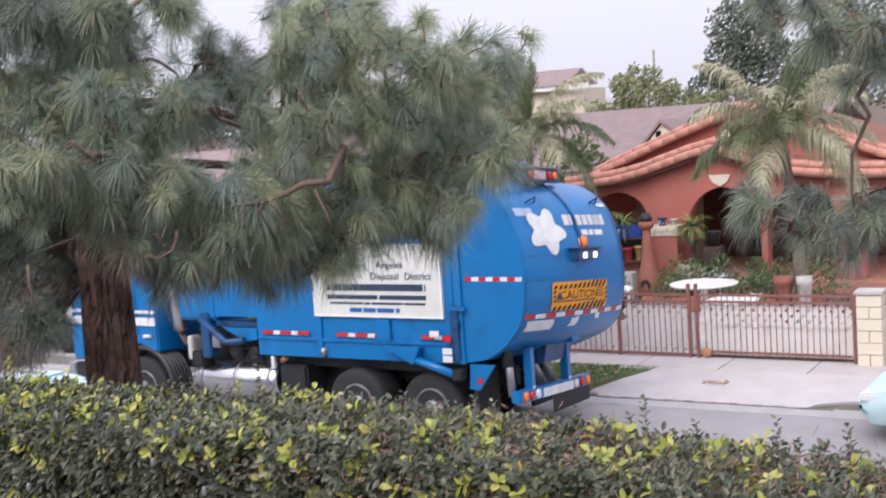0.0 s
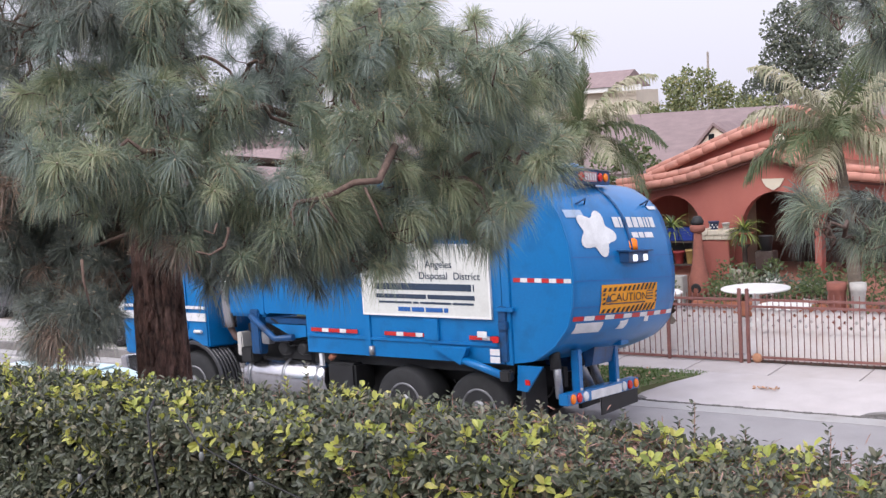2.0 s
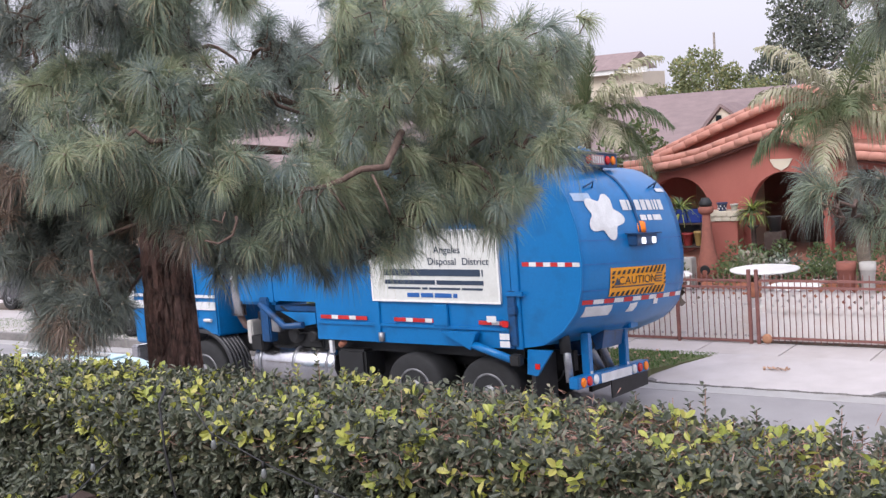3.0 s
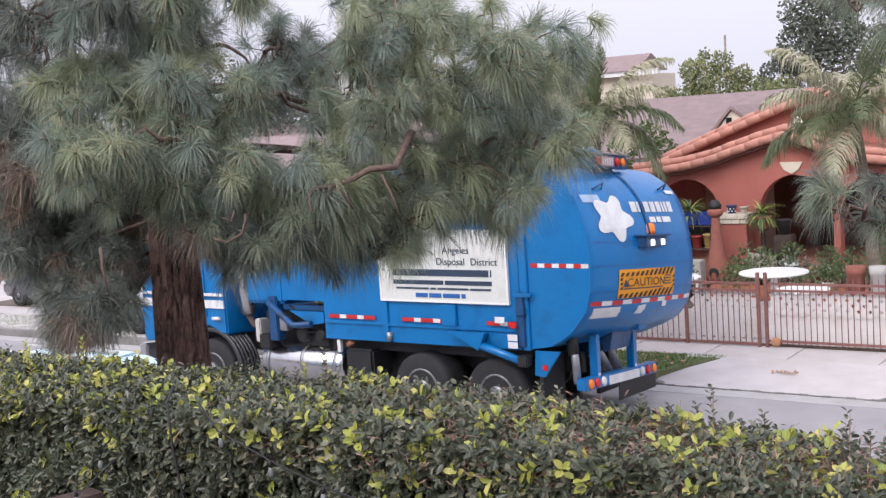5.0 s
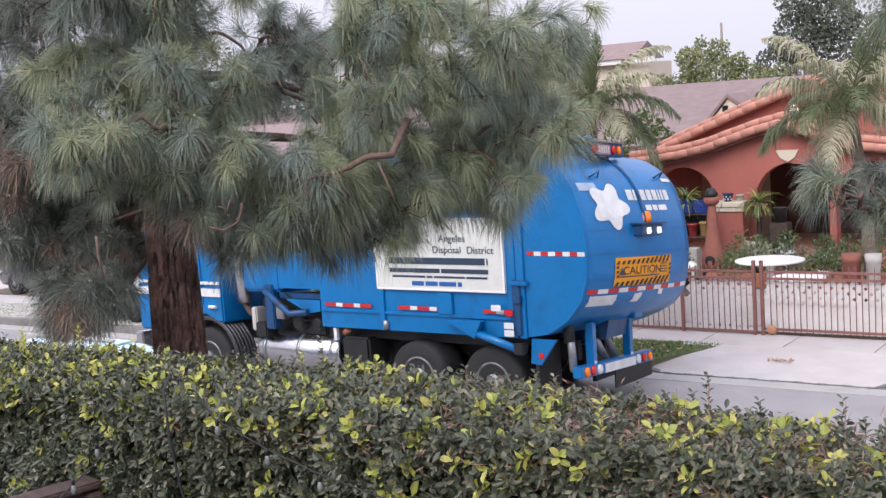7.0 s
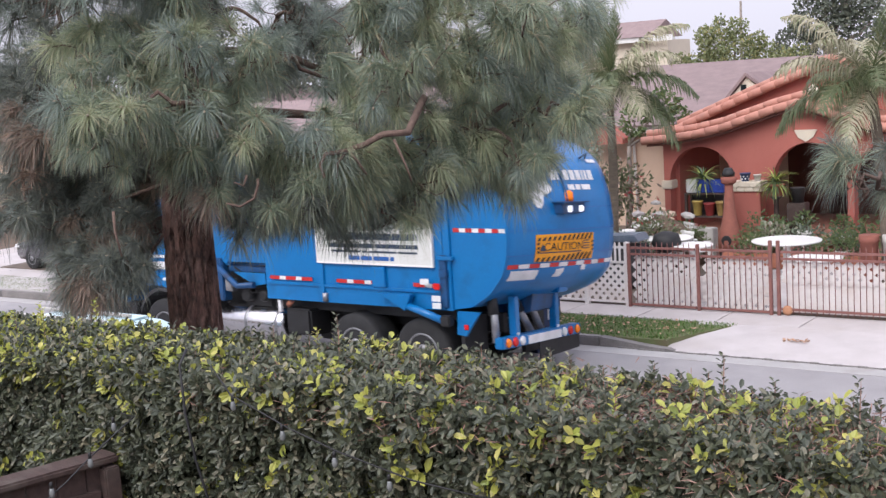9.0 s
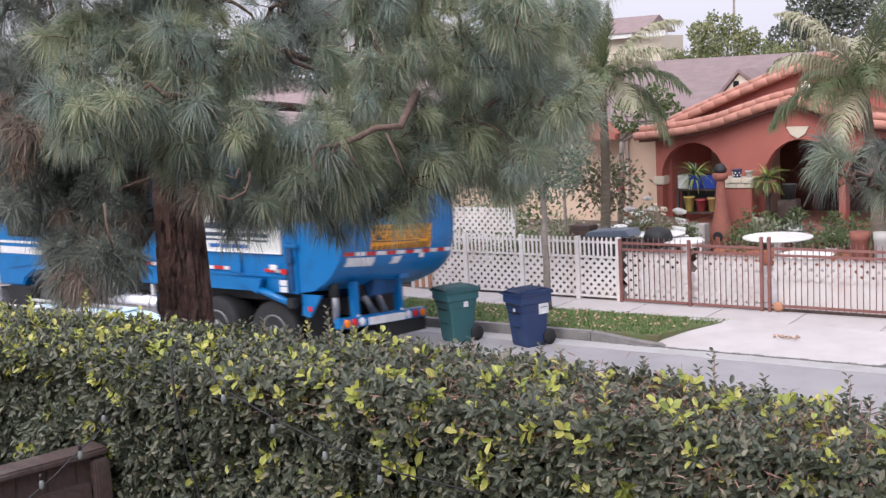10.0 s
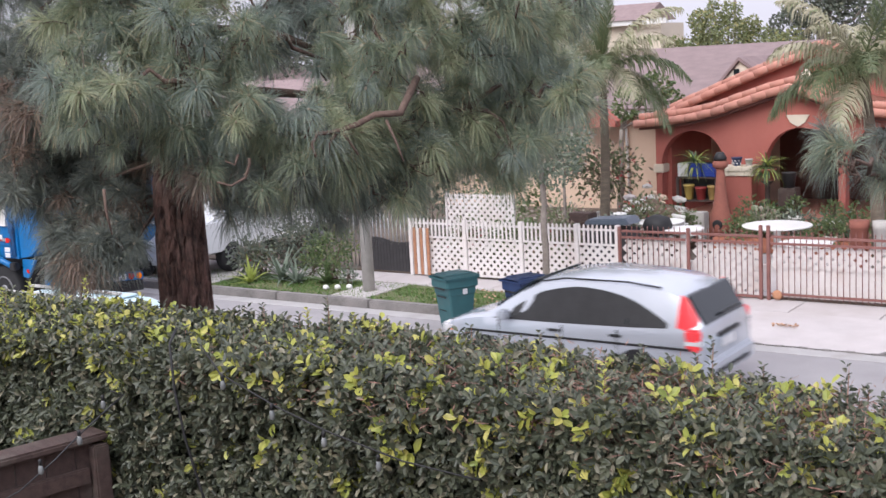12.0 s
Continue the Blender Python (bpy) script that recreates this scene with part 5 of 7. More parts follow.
def iron_panel(name, x0, x1, label, lat=True, wheels=False):
    g = empty(name, pose(0, 0, 0), label, "gate" if wheels else "fence")
    for z in (1.30, 1.18, 0.28 if wheels else 0.215):
        part("rail", B(x0, x1, FENCE_Y - 0.07, FENCE_Y - 0.035, z - 0.02, z + 0.02), M["iron"], g)
    n = round((x1 - x0) / 0.105)
    me = None
    for i in range(1, n):
        x = x0 + (x1 - x0) * i / n
        if me is None:
            ob = part("bar", Tb([(0, 0, 0.2), (0, 0, 1.38), (0, 0, 1.42)], [0.009, 0.009, 0.002], 6), M["iron"], g)
            me = ob.data
        else:
            ob = new("bar", me)
            ob.parent = g
        ob.location = (x, FENCE_Y - 0.0525, 0)
    if lat:
        part("lattice_panel", lattice(bmesh.new(), x0 + 0.02, x1 - 0.02, 0.74 if wheels else 0.22, 1.13, FENCE_Y + 0.0, 0.19, 0.042), M["lattice"], g, "white lattice backing")
    return g


iron_panel("iron_fence", -9.98, -8.69, "red-brown iron fence backed with white lattice")
iron_panel("iron_fence", -8.57, -7.31, "red-brown iron fence backed with white lattice")
iron_panel("iron_gate", -7.09, -4.46, "red-brown sliding iron gate backed with white lattice", wheels=True)
iron_panel("iron_fence", -3.89, 2.0, "red-brown iron fence backed with white lattice")
for x, zt in ((-10.02, 1.38), (-8.63, 1.40), (-7.27, 1.50), (-7.13, 1.50), (-4.41, 1.5)):
    thing("iron_post", B(x - 0.03, x + 0.03, FENCE_Y - 0.09, FENCE_Y - 0.03, GROUND - 0.04, zt, bevel=0.008), M["iron"], "square red-brown iron fence post", "post", "iron fence posts")
# pier of tan blocks at the gate's end
gp = empty("block_gate_pier", pose(-4.34, FENCE_Y - 0.05, 0.16), "tan cement block pier at the end of the gate", "pier")
for k in range(6):
    if k % 2:
        part("block", B(0.0, 0.4, -0.19, 0.19, k * 0.2, k * 0.2 + 0.192, bevel=0.008), M["cream"], gp)
    else:
        part("block", B(0.0, 0.196, -0.19, 0.19, k * 0.2, k * 0.2 + 0.192, bevel=0.008), M["cream"], gp)
        part("block", B(0.204, 0.4, -0.19, 0.19, k * 0.2, k * 0.2 + 0.192, bevel=0.008), M["cream"], gp)
part("cap", B(-0.03, 0.43, -0.22, 0.22, 1.2, 1.26, bevel=0.01), M["cement"], gp)
# pale panels standing behind the gate
thing("privacy_screen", B(-7.0, -4.46, FENCE_Y + 0.03, FENCE_Y + 0.05, 0.22, 0.78), M["lattice"], "white sheet panel tied behind the gate", "screen")
thing("privacy_screen", B(-9.9, -7.35, FENCE_Y + 0.5, FENCE_Y + 0.53, 0.22, 0.7), M["lattice"], "white sheet panel behind the fence", "screen")

thing("gate_roller", lathe([(0.03, -0.02), (0.085, -0.02), (0.09, 0), (0.085, 0.02), (0.03, 0.02)], 18, pose(-6.98, FENCE_Y - 0.055, 0.262, 90, 0, 0)), M["rustwood"], "rusty roller under the sliding gate", "roller")
sheet("yard_paving", -9.9, 4.0, FENCE_Y + 0.1, 24.6, 0.206, M["concrete"], "pale concrete paving behind the gate", "paving", 0.02)

# concrete lamp post and slim street tree
bm = bmesh.new()
tube(bm, [(-14.78, 18.5, 0.1), (-14.8, 18.5, 4.5), (-14.82, 18.5, 9)], [0.125, 0.1, 0.075], 20)
post = thing("street_lamp_post", bm, M["cement"], "tall smooth pale concrete lamp post", "lamp post")
thing("post_pad", B(-15.25, -14.35, 17.84, 19.3, 0.05, 0.168, bevel=0.01), M["concrete"], "concrete pad round the lamp post", "pad", kind="structure")

crown_tree("street_tree", ((-11.02, 19.15, 0.14), (-11.05, 19.15, 2.9), 0.075), [(-11.3, 19.0, 3.5, 0.8, 900), (-10.8, 19.2, 4.1, 0.75, 700), (-11.7, 19.2, 4.2, 0.7, 600), (-11.2, 19.1, 2.9, 0.55, 420), (-10.65, 19.0, 2.75, 0.5, 420), (-10.5, 19.1, 3.3, 0.5, 380), (-11.8, 19.0, 2.7, 0.5, 360)], 0.16, 0.11, M["shrub_grey"], "slim street tree with grey trunk and dusty leaves", "tree", 4)


def bin_(name, m, body, label, turn):
    b = empty(name, pose(m[0], m[1], 0.0, 0, 0, turn) @ Matrix.Diagonal((0.87, 0.87, 0.92, 1)), label, "wheelie bin", "wheelie bins at the kerb")
    bm = bmesh.new()
    secs = [(0.50, 0.44, 0.0), (0.52, 0.47, 0.05), (0.585, 0.60, 0.66), (0.60, 0.63, 0.67), (0.615, 0.66, 0.80), (0.66, 0.74, 0.82), (0.66, 0.74, 1.0)]
    rings = []
    for w, d, z in secs:
        ring = []
        for sx, sy in ((-1, -1), (1, -1), (1, 1), (-1, 1)):
            c = 0.05
            cx, cy = sx * (w / 2 - c), sy * (d / 2 - c)
            a0 = {(-1, -1): 180, (1, -1): 270, (1, 1): 0, (-1, 1): 90}[(sx, sy)]
            for k in range(4):
                a = radians(a0 + 30 * k)
                ring.append(bm.verts.new((cx + c * math.cos(a), cy + c * math.sin(a), z)))
        rings.append(ring)
    for a, c in zip(rings, rings[1:]):
        for k in range(16):
            bm.faces.new((a[k], a[(k + 1) % 16], c[(k + 1) % 16], c[k]))
    bm.faces.new(rings[0][::-1])
    bm.faces.new(rings[-1])
    bmesh.ops.recalc_face_normals(bm, faces=bm.faces[:])
    part("tub", bm, body, b)
    part("rim", B(-0.36, 0.36, -0.405, 0.385, 0.965, 1.005, bevel=0.012), body, b)
    bm = bmesh.new()
    n = 8
    g = [[bm.verts.new((-0.355 + 0.71 * i / n, -0.40 + 0.79 * j / n, 1.01 + 0.055 * (1 - ((2 * i / n - 1) ** 4)) * (0.5 + 0.5 * (1 - (2 * j / n - 1) ** 2)))) for i in range(n + 1)] for j in range(n + 1)]
    for j in range(n):
        for i in range(n):
            f = bm.faces.new((g[j][i], g[j][i + 1], g[j + 1][i + 1], g[j + 1][i]))
    bmesh.ops.solidify(bm, geom=bm.faces[:], thickness=0.015)
    lid = part("lid", bm, body, b)
    for x in (-0.2, 0.2):
        part("lid_rib", B(x - 0.012, x + 0.012, -0.33, 0.3, 1.055, 1.07, bevel=0.004), body, lid)
    part("handle", Tb([(-0.26, 0.43, 0.98), (0.26, 0.43, 0.98)], 0.016, 8), body, b)
    part("catch_bar", Tb([(-0.2, -0.375, 0.80), (0.2, -0.375, 0.80)], 0.014, 8), M["black"], b)
    part("grip_recess", B(-0.17, 0.17, -0.325, -0.315, 0.62, 0.65, bevel=0.003), M["black"], b)
    part("side_groove", B(-0.12, 0.12, -0.30, -0.29, 0.36, 0.375), M["black"], b)
    for x in (-0.29, 0.29):
        part("wheel", lathe([(0.03, -0.04), (0.13, -0.04), (0.145, -0.02), (0.145, 0.02), (0.13, 0.04), (0.03, 0.04)], 20, pose(x, 0.29, 0.145, 0, 90, 0)), M["rubber"], b)
    part("axle", Tb([(-0.3, 0.29, 0.145), (0.3, 0.29, 0.145)], 0.014, 8), M["steel"], b)
    return b


bg = bin_("wheelie_bin", (-11.62, 16.95), M["bin_green"], "dark green wheelie bin standing at the kerb", -25)
part("sticker", B(0.30, 0.319, 0.0, 0.1, 0.68, 0.78), M["tape"], bg, "small pale sticker")
bb = bin_("wheelie_bin", (-10.25, 17.1), M["bin_blue"], "navy blue wheelie bin standing at the kerb", -22)
part("sticker", B(0.30, 0.319, 0.04, 0.27, 0.60, 0.79), M["tape"], bb, "white printed paper label")
part("stamp", B(-0.03, 0.03, -0.33, -0.322, 0.66, 0.72), M["tape"], bb)
part("sticker_bar", B(0.319, 0.321, 0.07, 0.24, 0.72, 0.732), M["ink"], bb)


# ---- cars ----
def car(name, m, stations, width, paint, label, wheels, wheel_r, category="car", glassy=(), details=None):
    """stations: (x, sill z, belt z, roof z, roof half-width share). Front at low x."""
    c = empty(name, m, label, category)
    bm = bmesh.new()
    rings = []
    for x, zs, zb, zt, k, wk in stations:
        h = width / 2 * wk
        pts = [(-h * 0.9, zs), (-h, zs + 0.14), (-h * 1.0, zb - 0.14), (-h * 0.965, zb), (-h * k, zt - 0.05 * (zt - zb > 0.15)), (-h * k * 0.78, zt), (0, zt + 0.02)]
        full = pts + [(-y, z) for y, z in pts[-2::-1]]
        rings.append([bm.verts.new((x, y + width / 2, z)) for y, z in full])
    for a, b in zip(rings, rings[1:]):
        for i in range(len(a) - 1):
            f = bm.faces.new((a[i], a[i + 1], b[i + 1], b[i]))
            f.smooth = True
    bm.faces.new(rings[0])
    bm.faces.new(rings[-1][::-1])
    bmesh.ops.recalc_face_normals(bm, faces=bm.faces[:])
    body = part("body", bm, paint, c)
    body.data.set_sharp_from_angle(angle=radians(40))
    W = []
    for x, y in wheels:
        at = (x, y, wheel_r)
        W.append((wheel("wheel", c, at, 0.22, wheel_r), at))
    return c, body, W


def side_glass(stations, x0, x1, width, inset=0.05, n=12, sgn=-1, z0=0.03, z1=0.1, arc=None):
    """A window lying on the cabin's side between two places along the car."""
    bm = bmesh.new()
    xs = [s[0] for s in stations]
    rows = []
    for i in range(n + 1):
        x = x0 + (x1 - x0) * i / n
        zb, zt, k, wk = (float(np.interp(x, xs, [s[j] for s in stations])) for j in (2, 3, 4, 5))
        h = width / 2 * wk
        lo, hi = zb + z0, max(zb + z0 + 0.01, zt - z1)
        if arc:
            hi = lo + (hi - lo) * max(0.02, 1 - abs(2 * (x - arc[0]) / (arc[1] - arc[0]) - 1) ** 2.6)
        def yy(z):
            t = (z - zb) / max(0.05, zt - 0.05 - zb)
            return h * (0.965 + (k - 0.965) * min(1, max(0, t))) + 0.006
        rows.append([bm.verts.new((x, width / 2 + sgn * yy(z), z)) for z in (lo, (lo + hi) / 2, hi)])
    for a, b in zip(rows, rows[1:]):
        for j in range(2):
            f = bm.faces.new((a[j], a[j + 1], b[j + 1], b[j]))
            f.smooth = True
    return bm


SUV = [(0.0, 0.42, 0.72, 0.74, 0.86, 0.80), (0.12, 0.3, 0.86, 0.90, 0.86, 0.92), (0.45, 0.26, 0.95, 0.98, 0.86, 0.98), (0.8, 0.25, 1.0, 1.04, 0.86, 1.0), (1.0, 0.25, 1.01, 1.11, 0.85, 1.0), (1.45, 0.25, 1.01, 1.41, 0.80, 1.0),
       (1.85, 0.25, 1.01, 1.56, 0.78, 1.0), (2.5, 0.25, 1.02, 1.63, 0.78, 1.0), (3.4, 0.25, 1.04, 1.61, 0.77, 1.0), (3.95, 0.27, 1.06, 1.56, 0.76, 0.99), (4.26, 0.3, 1.06, 1.46, 0.78, 0.97), (4.5, 0.33, 1.04, 1.12, 0.84, 0.95), (4.57, 0.38, 0.9, 0.93, 0.84, 0.90)]
SUV_POSE = pose(8.0, 13.9, 0)
suv, suv_body, SUV_WHEELS = car("silver_suv", SUV_POSE, SUV, 1.82, M["silver"], "silver compact SUV with dark side windows driving past", [(0.9, 0.12), (0.9, 1.70), (3.55, 0.12), (3.55, 1.70)], 0.345, "car")
for sgn in (-1, 1):
    part("window_arch", side_glass(SUV, 1.02, 4.02, 1.82, sgn=sgn, n=30, z0=0.0, z1=0.12, arc=(0.85, 4.14)), M["black"], suv)
    part("front_window", side_glass(SUV, 1.16, 2.25, 1.83, sgn=sgn, n=18, z0=0.03, z1=0.15, arc=(0.9, 4.09)), M["pale_glass"], suv, "dark side window")
    part("rear_window", side_glass(SUV, 2.33, 3.2, 1.83, sgn=sgn, n=12, z0=0.03, z1=0.15, arc=(0.9, 4.09)), M["glass"], suv, "dark side window")
    part("quarter_window", side_glass(SUV, 3.28, 3.92, 1.83, sgn=sgn, n=12, z0=0.03, z1=0.15, arc=(0.9, 4.09)), M["glass"], suv, "dark side window")
for x in (2.05, 3.1):
    part("door_handle", B(x, x + 0.2, -0.022, 0.012, 0.90, 0.935, bevel=0.01), M["black"], suv)
part("trim_line", B(0.55, 4.4, -0.012, 0.01, 0.80, 0.83, bevel=0.004), M["black"], suv)
part("sill_trim", B(0.5, 4.3, -0.01, 0.05, 0.26, 0.40, bevel=0.01), M["black"], suv)
part("roof_rail", Tb([(1.85, 0.235, 1.54), (2.25, 0.22, 1.605), (3.3, 0.23, 1.605), (3.85, 0.25, 1.55)], 0.014, 6), M["black"], suv)
for y in (0.02, 1.55):
    part("tail_light", side_glass(SUV, 4.16, 4.46, 1.84, sgn=-1 if y < 1 else 1, n=8, z0=-0.36, z1=0.01), M["taillight"], suv, "tall red tail light")
    part("lamp_lens", B(4.3, 4.53, y - 0.012 if y < 1 else y + 0.16, y + 0.11 if y < 1 else y + 0.282, 0.78, 1.07, bevel=0.03), M["taillight"], suv, "lower red tail lens")
    part("reverse_lens", B(4.31, 4.545, y - 0.016 if y < 1 else y + 0.17, y + 0.09 if y < 1 else y + 0.286, 0.86, 0.93, bevel=0.01), M["tape"], suv, "pale reversing lens")
    part("headlight", B(-0.02, 0.3, y + 0.06, y + 0.3, 0.72, 0.86, bevel=0.03), M["tape"], suv)
    part("turn_signal", B(0.12, 0.32, y + 0.04, y + 0.16, 0.74, 0.8, bevel=0.02), M["amber"], suv)
part("rear_window_glass", Pr([(4.24, 1.48), (4.50, 1.10), (4.535, 1.10), (4.285, 1.47)], 0.24, 1.58, "y"), M["glass"], suv)
part("windscreen", Pr([(0.97, 1.12), (1.73, 1.54), (1.71, 1.57), (0.93, 1.14)], 0.26, 1.56, "y"), M["glass"], suv)
part("rear_bumper", B(4.42, 4.64, 0.08, 1.74, 0.36, 0.62, bevel=0.04), M["silver"], suv)
part("bumper_pad", B(4.5, 4.66, 0.3, 1.5, 0.42, 0.5, bevel=0.02), M["black"], suv)
part("mirror", B(1.22, 1.38, -0.16, 0.02, 1.02, 1.16, bevel=0.03), M["silver"], suv)
for x in (0.9, 3.55):
    part("wheel_arch", Pr([(x + 0.40 * math.cos(a), 0.36 + 0.40 * math.sin(a)) for a in np.linspace(-0.2, 3.34, 14)], -0.004, 0.02, "y"), M["black"], suv)
for x in (1.14, 2.28, 3.22):
    part("door_seam", B(x, x + 0.012, -0.006, 0.01, 0.42, 1.0), M["black"], suv)
part("wiper", B(4.52, 4.56, 0.75, 1.35, 1.16, 1.18), M["black"], suv)
part("tailgate_trim", B(4.55, 4.6, 0.55, 1.27, 0.88, 0.94, bevel=0.01), M["black"], suv)
part("rear_number_area", B(4.55, 4.58, 0.7, 1.12, 0.72, 0.84), M["tape"], suv, "blank pale plate")

# the car is a short one
for ob in suv.children:
    if ob.data:
        for v in ob.data.vertices:
            v.co.x *= 0.885
SUV_WHEELS = [(w, (at[0] * 0.885, at[1], at[2])) for w, at in SUV_WHEELS]

SEDAN = [(0.0, 0.4, 0.6, 0.62, 0.86, 0.82), (0.15, 0.28, 0.7, 0.74, 0.86, 0.94), (0.9, 0.22, 0.85, 0.88, 0.86, 1.0), (1.2, 0.22, 0.9, 0.96, 0.84, 1.0), (1.9, 0.22, 0.92, 1.38, 0.76, 1.0), (2.6, 0.22, 0.93, 1.44, 0.75, 1.0), (3.3, 0.22, 0.94, 1.36, 0.75, 1.0), (3.95, 0.25, 0.96, 1.02, 0.82, 0.98), (4.4, 0.28, 0.92, 0.95, 0.85, 0.95), (4.6, 0.36, 0.75, 0.78, 0.86, 0.88)]


def sedan(m, paint, label):
    c, body, W = car("parked_car", m, SEDAN, 1.8, paint, label, [(0.85, 0.12), (0.85, 1.68), (3.6, 0.12), (3.6, 1.68)], 0.32)
    for sgn in (-1, 1):
        part("side_window", side_glass(SEDAN, 1.5, 2.42, 1.8, sgn=sgn, z0=0.04, z1=0.09), M["glass"], c, "dark side window")
        part("side_window", side_glass(SEDAN, 2.5, 3.5, 1.8, sgn=sgn, z0=0.04, z1=0.09), M["glass"], c, "dark side window")
    part("windscreen", Pr([(1.22, 0.99), (1.86, 1.38), (1.84, 1.41), (1.18, 1.01)], 0.26, 1.54, "y"), M["glass"], c)
    part("mirror", B(1.4, 1.55, -0.15, 0.02, 0.93, 1.05, bevel=0.03), paint, c)
    part("headlight", B(0.02, 0.32, 0.06, 0.35, 0.58, 0.7, bevel=0.03), M["tape"], c)
    return c


sedan(pose(-24.6, 18.0, 0.172), M["carwhite"], "white sedan parked on the side lot behind the pine")
sedan(pose(-29.3, 20.3, 0.172), M["cargrey"], "dark grey sedan with bright windscreen edge parked on the lot")
sedan(pose(-3.48, 15.9, 0.0), M["paleblue"], "pale blue sedan parked at the far kerb")
# white pickup, tail towards the street
pk = empty("pickup_truck", pose(-19.25, 18.4, 0.172, 0, 0, 94), "white pickup truck parked tail to the street", "pickup truck")
part("bed", B(0, 2.0, 0.0, 1.8, 0.5, 1.2, bevel=0.03), M["carwhite"], pk)
part("cab", Pr([(2.0, 0.5), (2.0, 1.6), (2.3, 1.75), (3.4, 1.75), (3.9, 1.25), (5.2, 1.15), (5.3, 0.5)], 0.02, 1.78, "y", 0.04), M["carwhite"], pk)
part("rear_window", B(1.96, 2.03, 0.35, 1.45, 1.25, 1.58), M["glass"], pk)
tg = part("tailgate", B(-0.03, -0.002, 0.2, 1.6, 0.62, 1.16, bevel=0.01), M["carwhite"], pk)
part("handle", B(-0.05, -0.03, 0.8, 1.0, 0.95, 1.02, bevel=0.008), M["black"], tg)
for y in (0.03, 1.62):
    part("tail_light", B(-0.04, -0.001, y, y + 0.14, 0.72, 1.1, bevel=0.01), M["redlens"], pk)
part("bumper", B(-0.2, -0.02, 0.03, 1.77, 0.4, 0.56, bevel=0.03), M["chrome"], pk)
for x in (0.9, 4.3):
    for y in (0.12, 1.68):
        wheel("wheel", pk, (x, y, 0.36), 0.24, 0.36)
# pale blue van parked at the near kerb
VAN = [(0.0, 0.4, 0.8, 0.82, 0.9, 0.85), (0.3, 0.3, 1.0, 1.05, 0.9, 0.96), (0.9, 0.28, 1.1, 1.2, 0.88, 1.0), (1.5, 0.28, 1.12, 1.75, 0.82, 1.0), (1.9, 0.28, 1.12, 1.84, 0.82, 1.0), (3.5, 0.28, 1.12, 1.86, 0.82, 1.0), (3.8, 0.28, 1.1, 1.8, 0.8, 1.0), (4.15, 0.3, 1.08, 1.35, 0.85, 0.98), (4.3, 0.38, 0.9, 0.95, 0.85, 0.92)]
van, vb, vw = car("parked_van", pose(-15.3, 8.6, 0.0), VAN, 1.8, M["paleblue"], "pale blue small van parked at the near kerb", [(0.8, 0.12), (0.8, 1.68), (3.4, 0.12), (3.4, 1.68)], 0.33, "van")
part("side_window", side_glass(VAN, 1.5, 2.4, 1.8, z0=0.05, z1=0.1), M["glass"], van)
part("roof_cover", B(1.9, 3.5, 0.35, 1.45, 1.875, 1.895, bevel=0.006), M["paleblue"], van)
for y in (0.4, 0.8, 1.2):
    part("roof_slat", B(1.0 + 0.6, 3.4, y, y + 0.08, 1.91, 1.935, bevel=0.005), M["cement"], van)
# timber fence in the garden, near the hedge
wf = empty("timber_fence", pose(-4.66, 3.66, 0, 0, 0, -12.5), "old reddish-brown timber garden fence with a worn top board", "fence")
part("top_board", B(-0.09, 0.07, -3.0, 0.0, 2.862, 2.90, bevel=0.01), M["darkwood"], wf, "grey worn capping board")
for i in range(20):
    y = -0.15 - i * 0.15
    part("plank", B(-0.012, 0.012, y, y + 0.143, 1.7, 2.858 + random.uniform(-0.01, 0), bevel=0.004), M["darkwood"], wf)
part("post", B(0.014, 0.09, -0.09, -0.01, 1.7, 2.85, bevel=0.008), M["darkwood"], wf)
part("rail", B(0.014, 0.05, -2.9, -0.1, 2.66, 2.74, bevel=0.006), M["darkwood"], wf)
thing("garden_cable", Tb([(-4.06, 3.66, 3.46), (-4.05, 3.6, 3.40), (-4.02, 3.58, 3.19), (-3.98, 3.58, 2.97), (-3.92, 3.6, 2.71), (-3.86, 3.64, 2.3), (-3.84, 3.66, 1.7)], 0.007, 6), M["black"], "thin black cable hanging down the hedge face", "cable")

# string of small glass bulbs hung over the hedge's face
lights = empty("string_lights", pose(0, 0, 0), "sagging wire of clear glass bulbs across the hedge", "string lights")
wire = [(-3.89, 3.64, 3.4), (-3.72, 3.58, 3.30), (-3.4, 3.58, 3.19), (-3.13, 3.58, 3.12), (-2.75, 3.58, 3.05), (-2.4, 3.6, 3.02)]
bulbs = [(-3.7, 3.6, 3.26), (-3.42, 3.6, 3.16), (-3.14, 3.6, 3.08), (-2.86, 3.6, 3.02), (-4.49, 3.58, 3.08), (-4.43, 3.16, 2.9), (-4.35, 3.32, 3.0)]
part("wire", Tb(wire, 0.004, 5), M["black"], lights)
part("wire", Tb([(-4.56, 2.7, 2.72), (-4.47, 3.04, 2.82), (-4.42, 3.2, 2.92), (-4.37, 3.32, 3.02), (-4.4, 3.6, 3.12), (-4.49, 3.6, 3.13)], 0.004, 5), M["black"], lights)
for x, y, z in bulbs:
    b = part("bulb", lathe([(0.004, 0.04), (0.008, 0.036), (0.013, 0.016), (0.012, 0.0), (0.005, -0.008)], 10, pose(x, y - 0.03, z - 0.02)), M["bulb"], lights)
    part("cap", lathe([(0.008, 0.036), (0.008, 0.06), (0.004, 0.064)], 8, pose(x, y - 0.03, z - 0.02)), M["black"], b)


# ---- terracotta house across the street ----
house = empty("terracotta_house", pose(0, 0, 0), "terracotta stucco house with arched porch and clay tile eaves", "house")
HY = 28.0


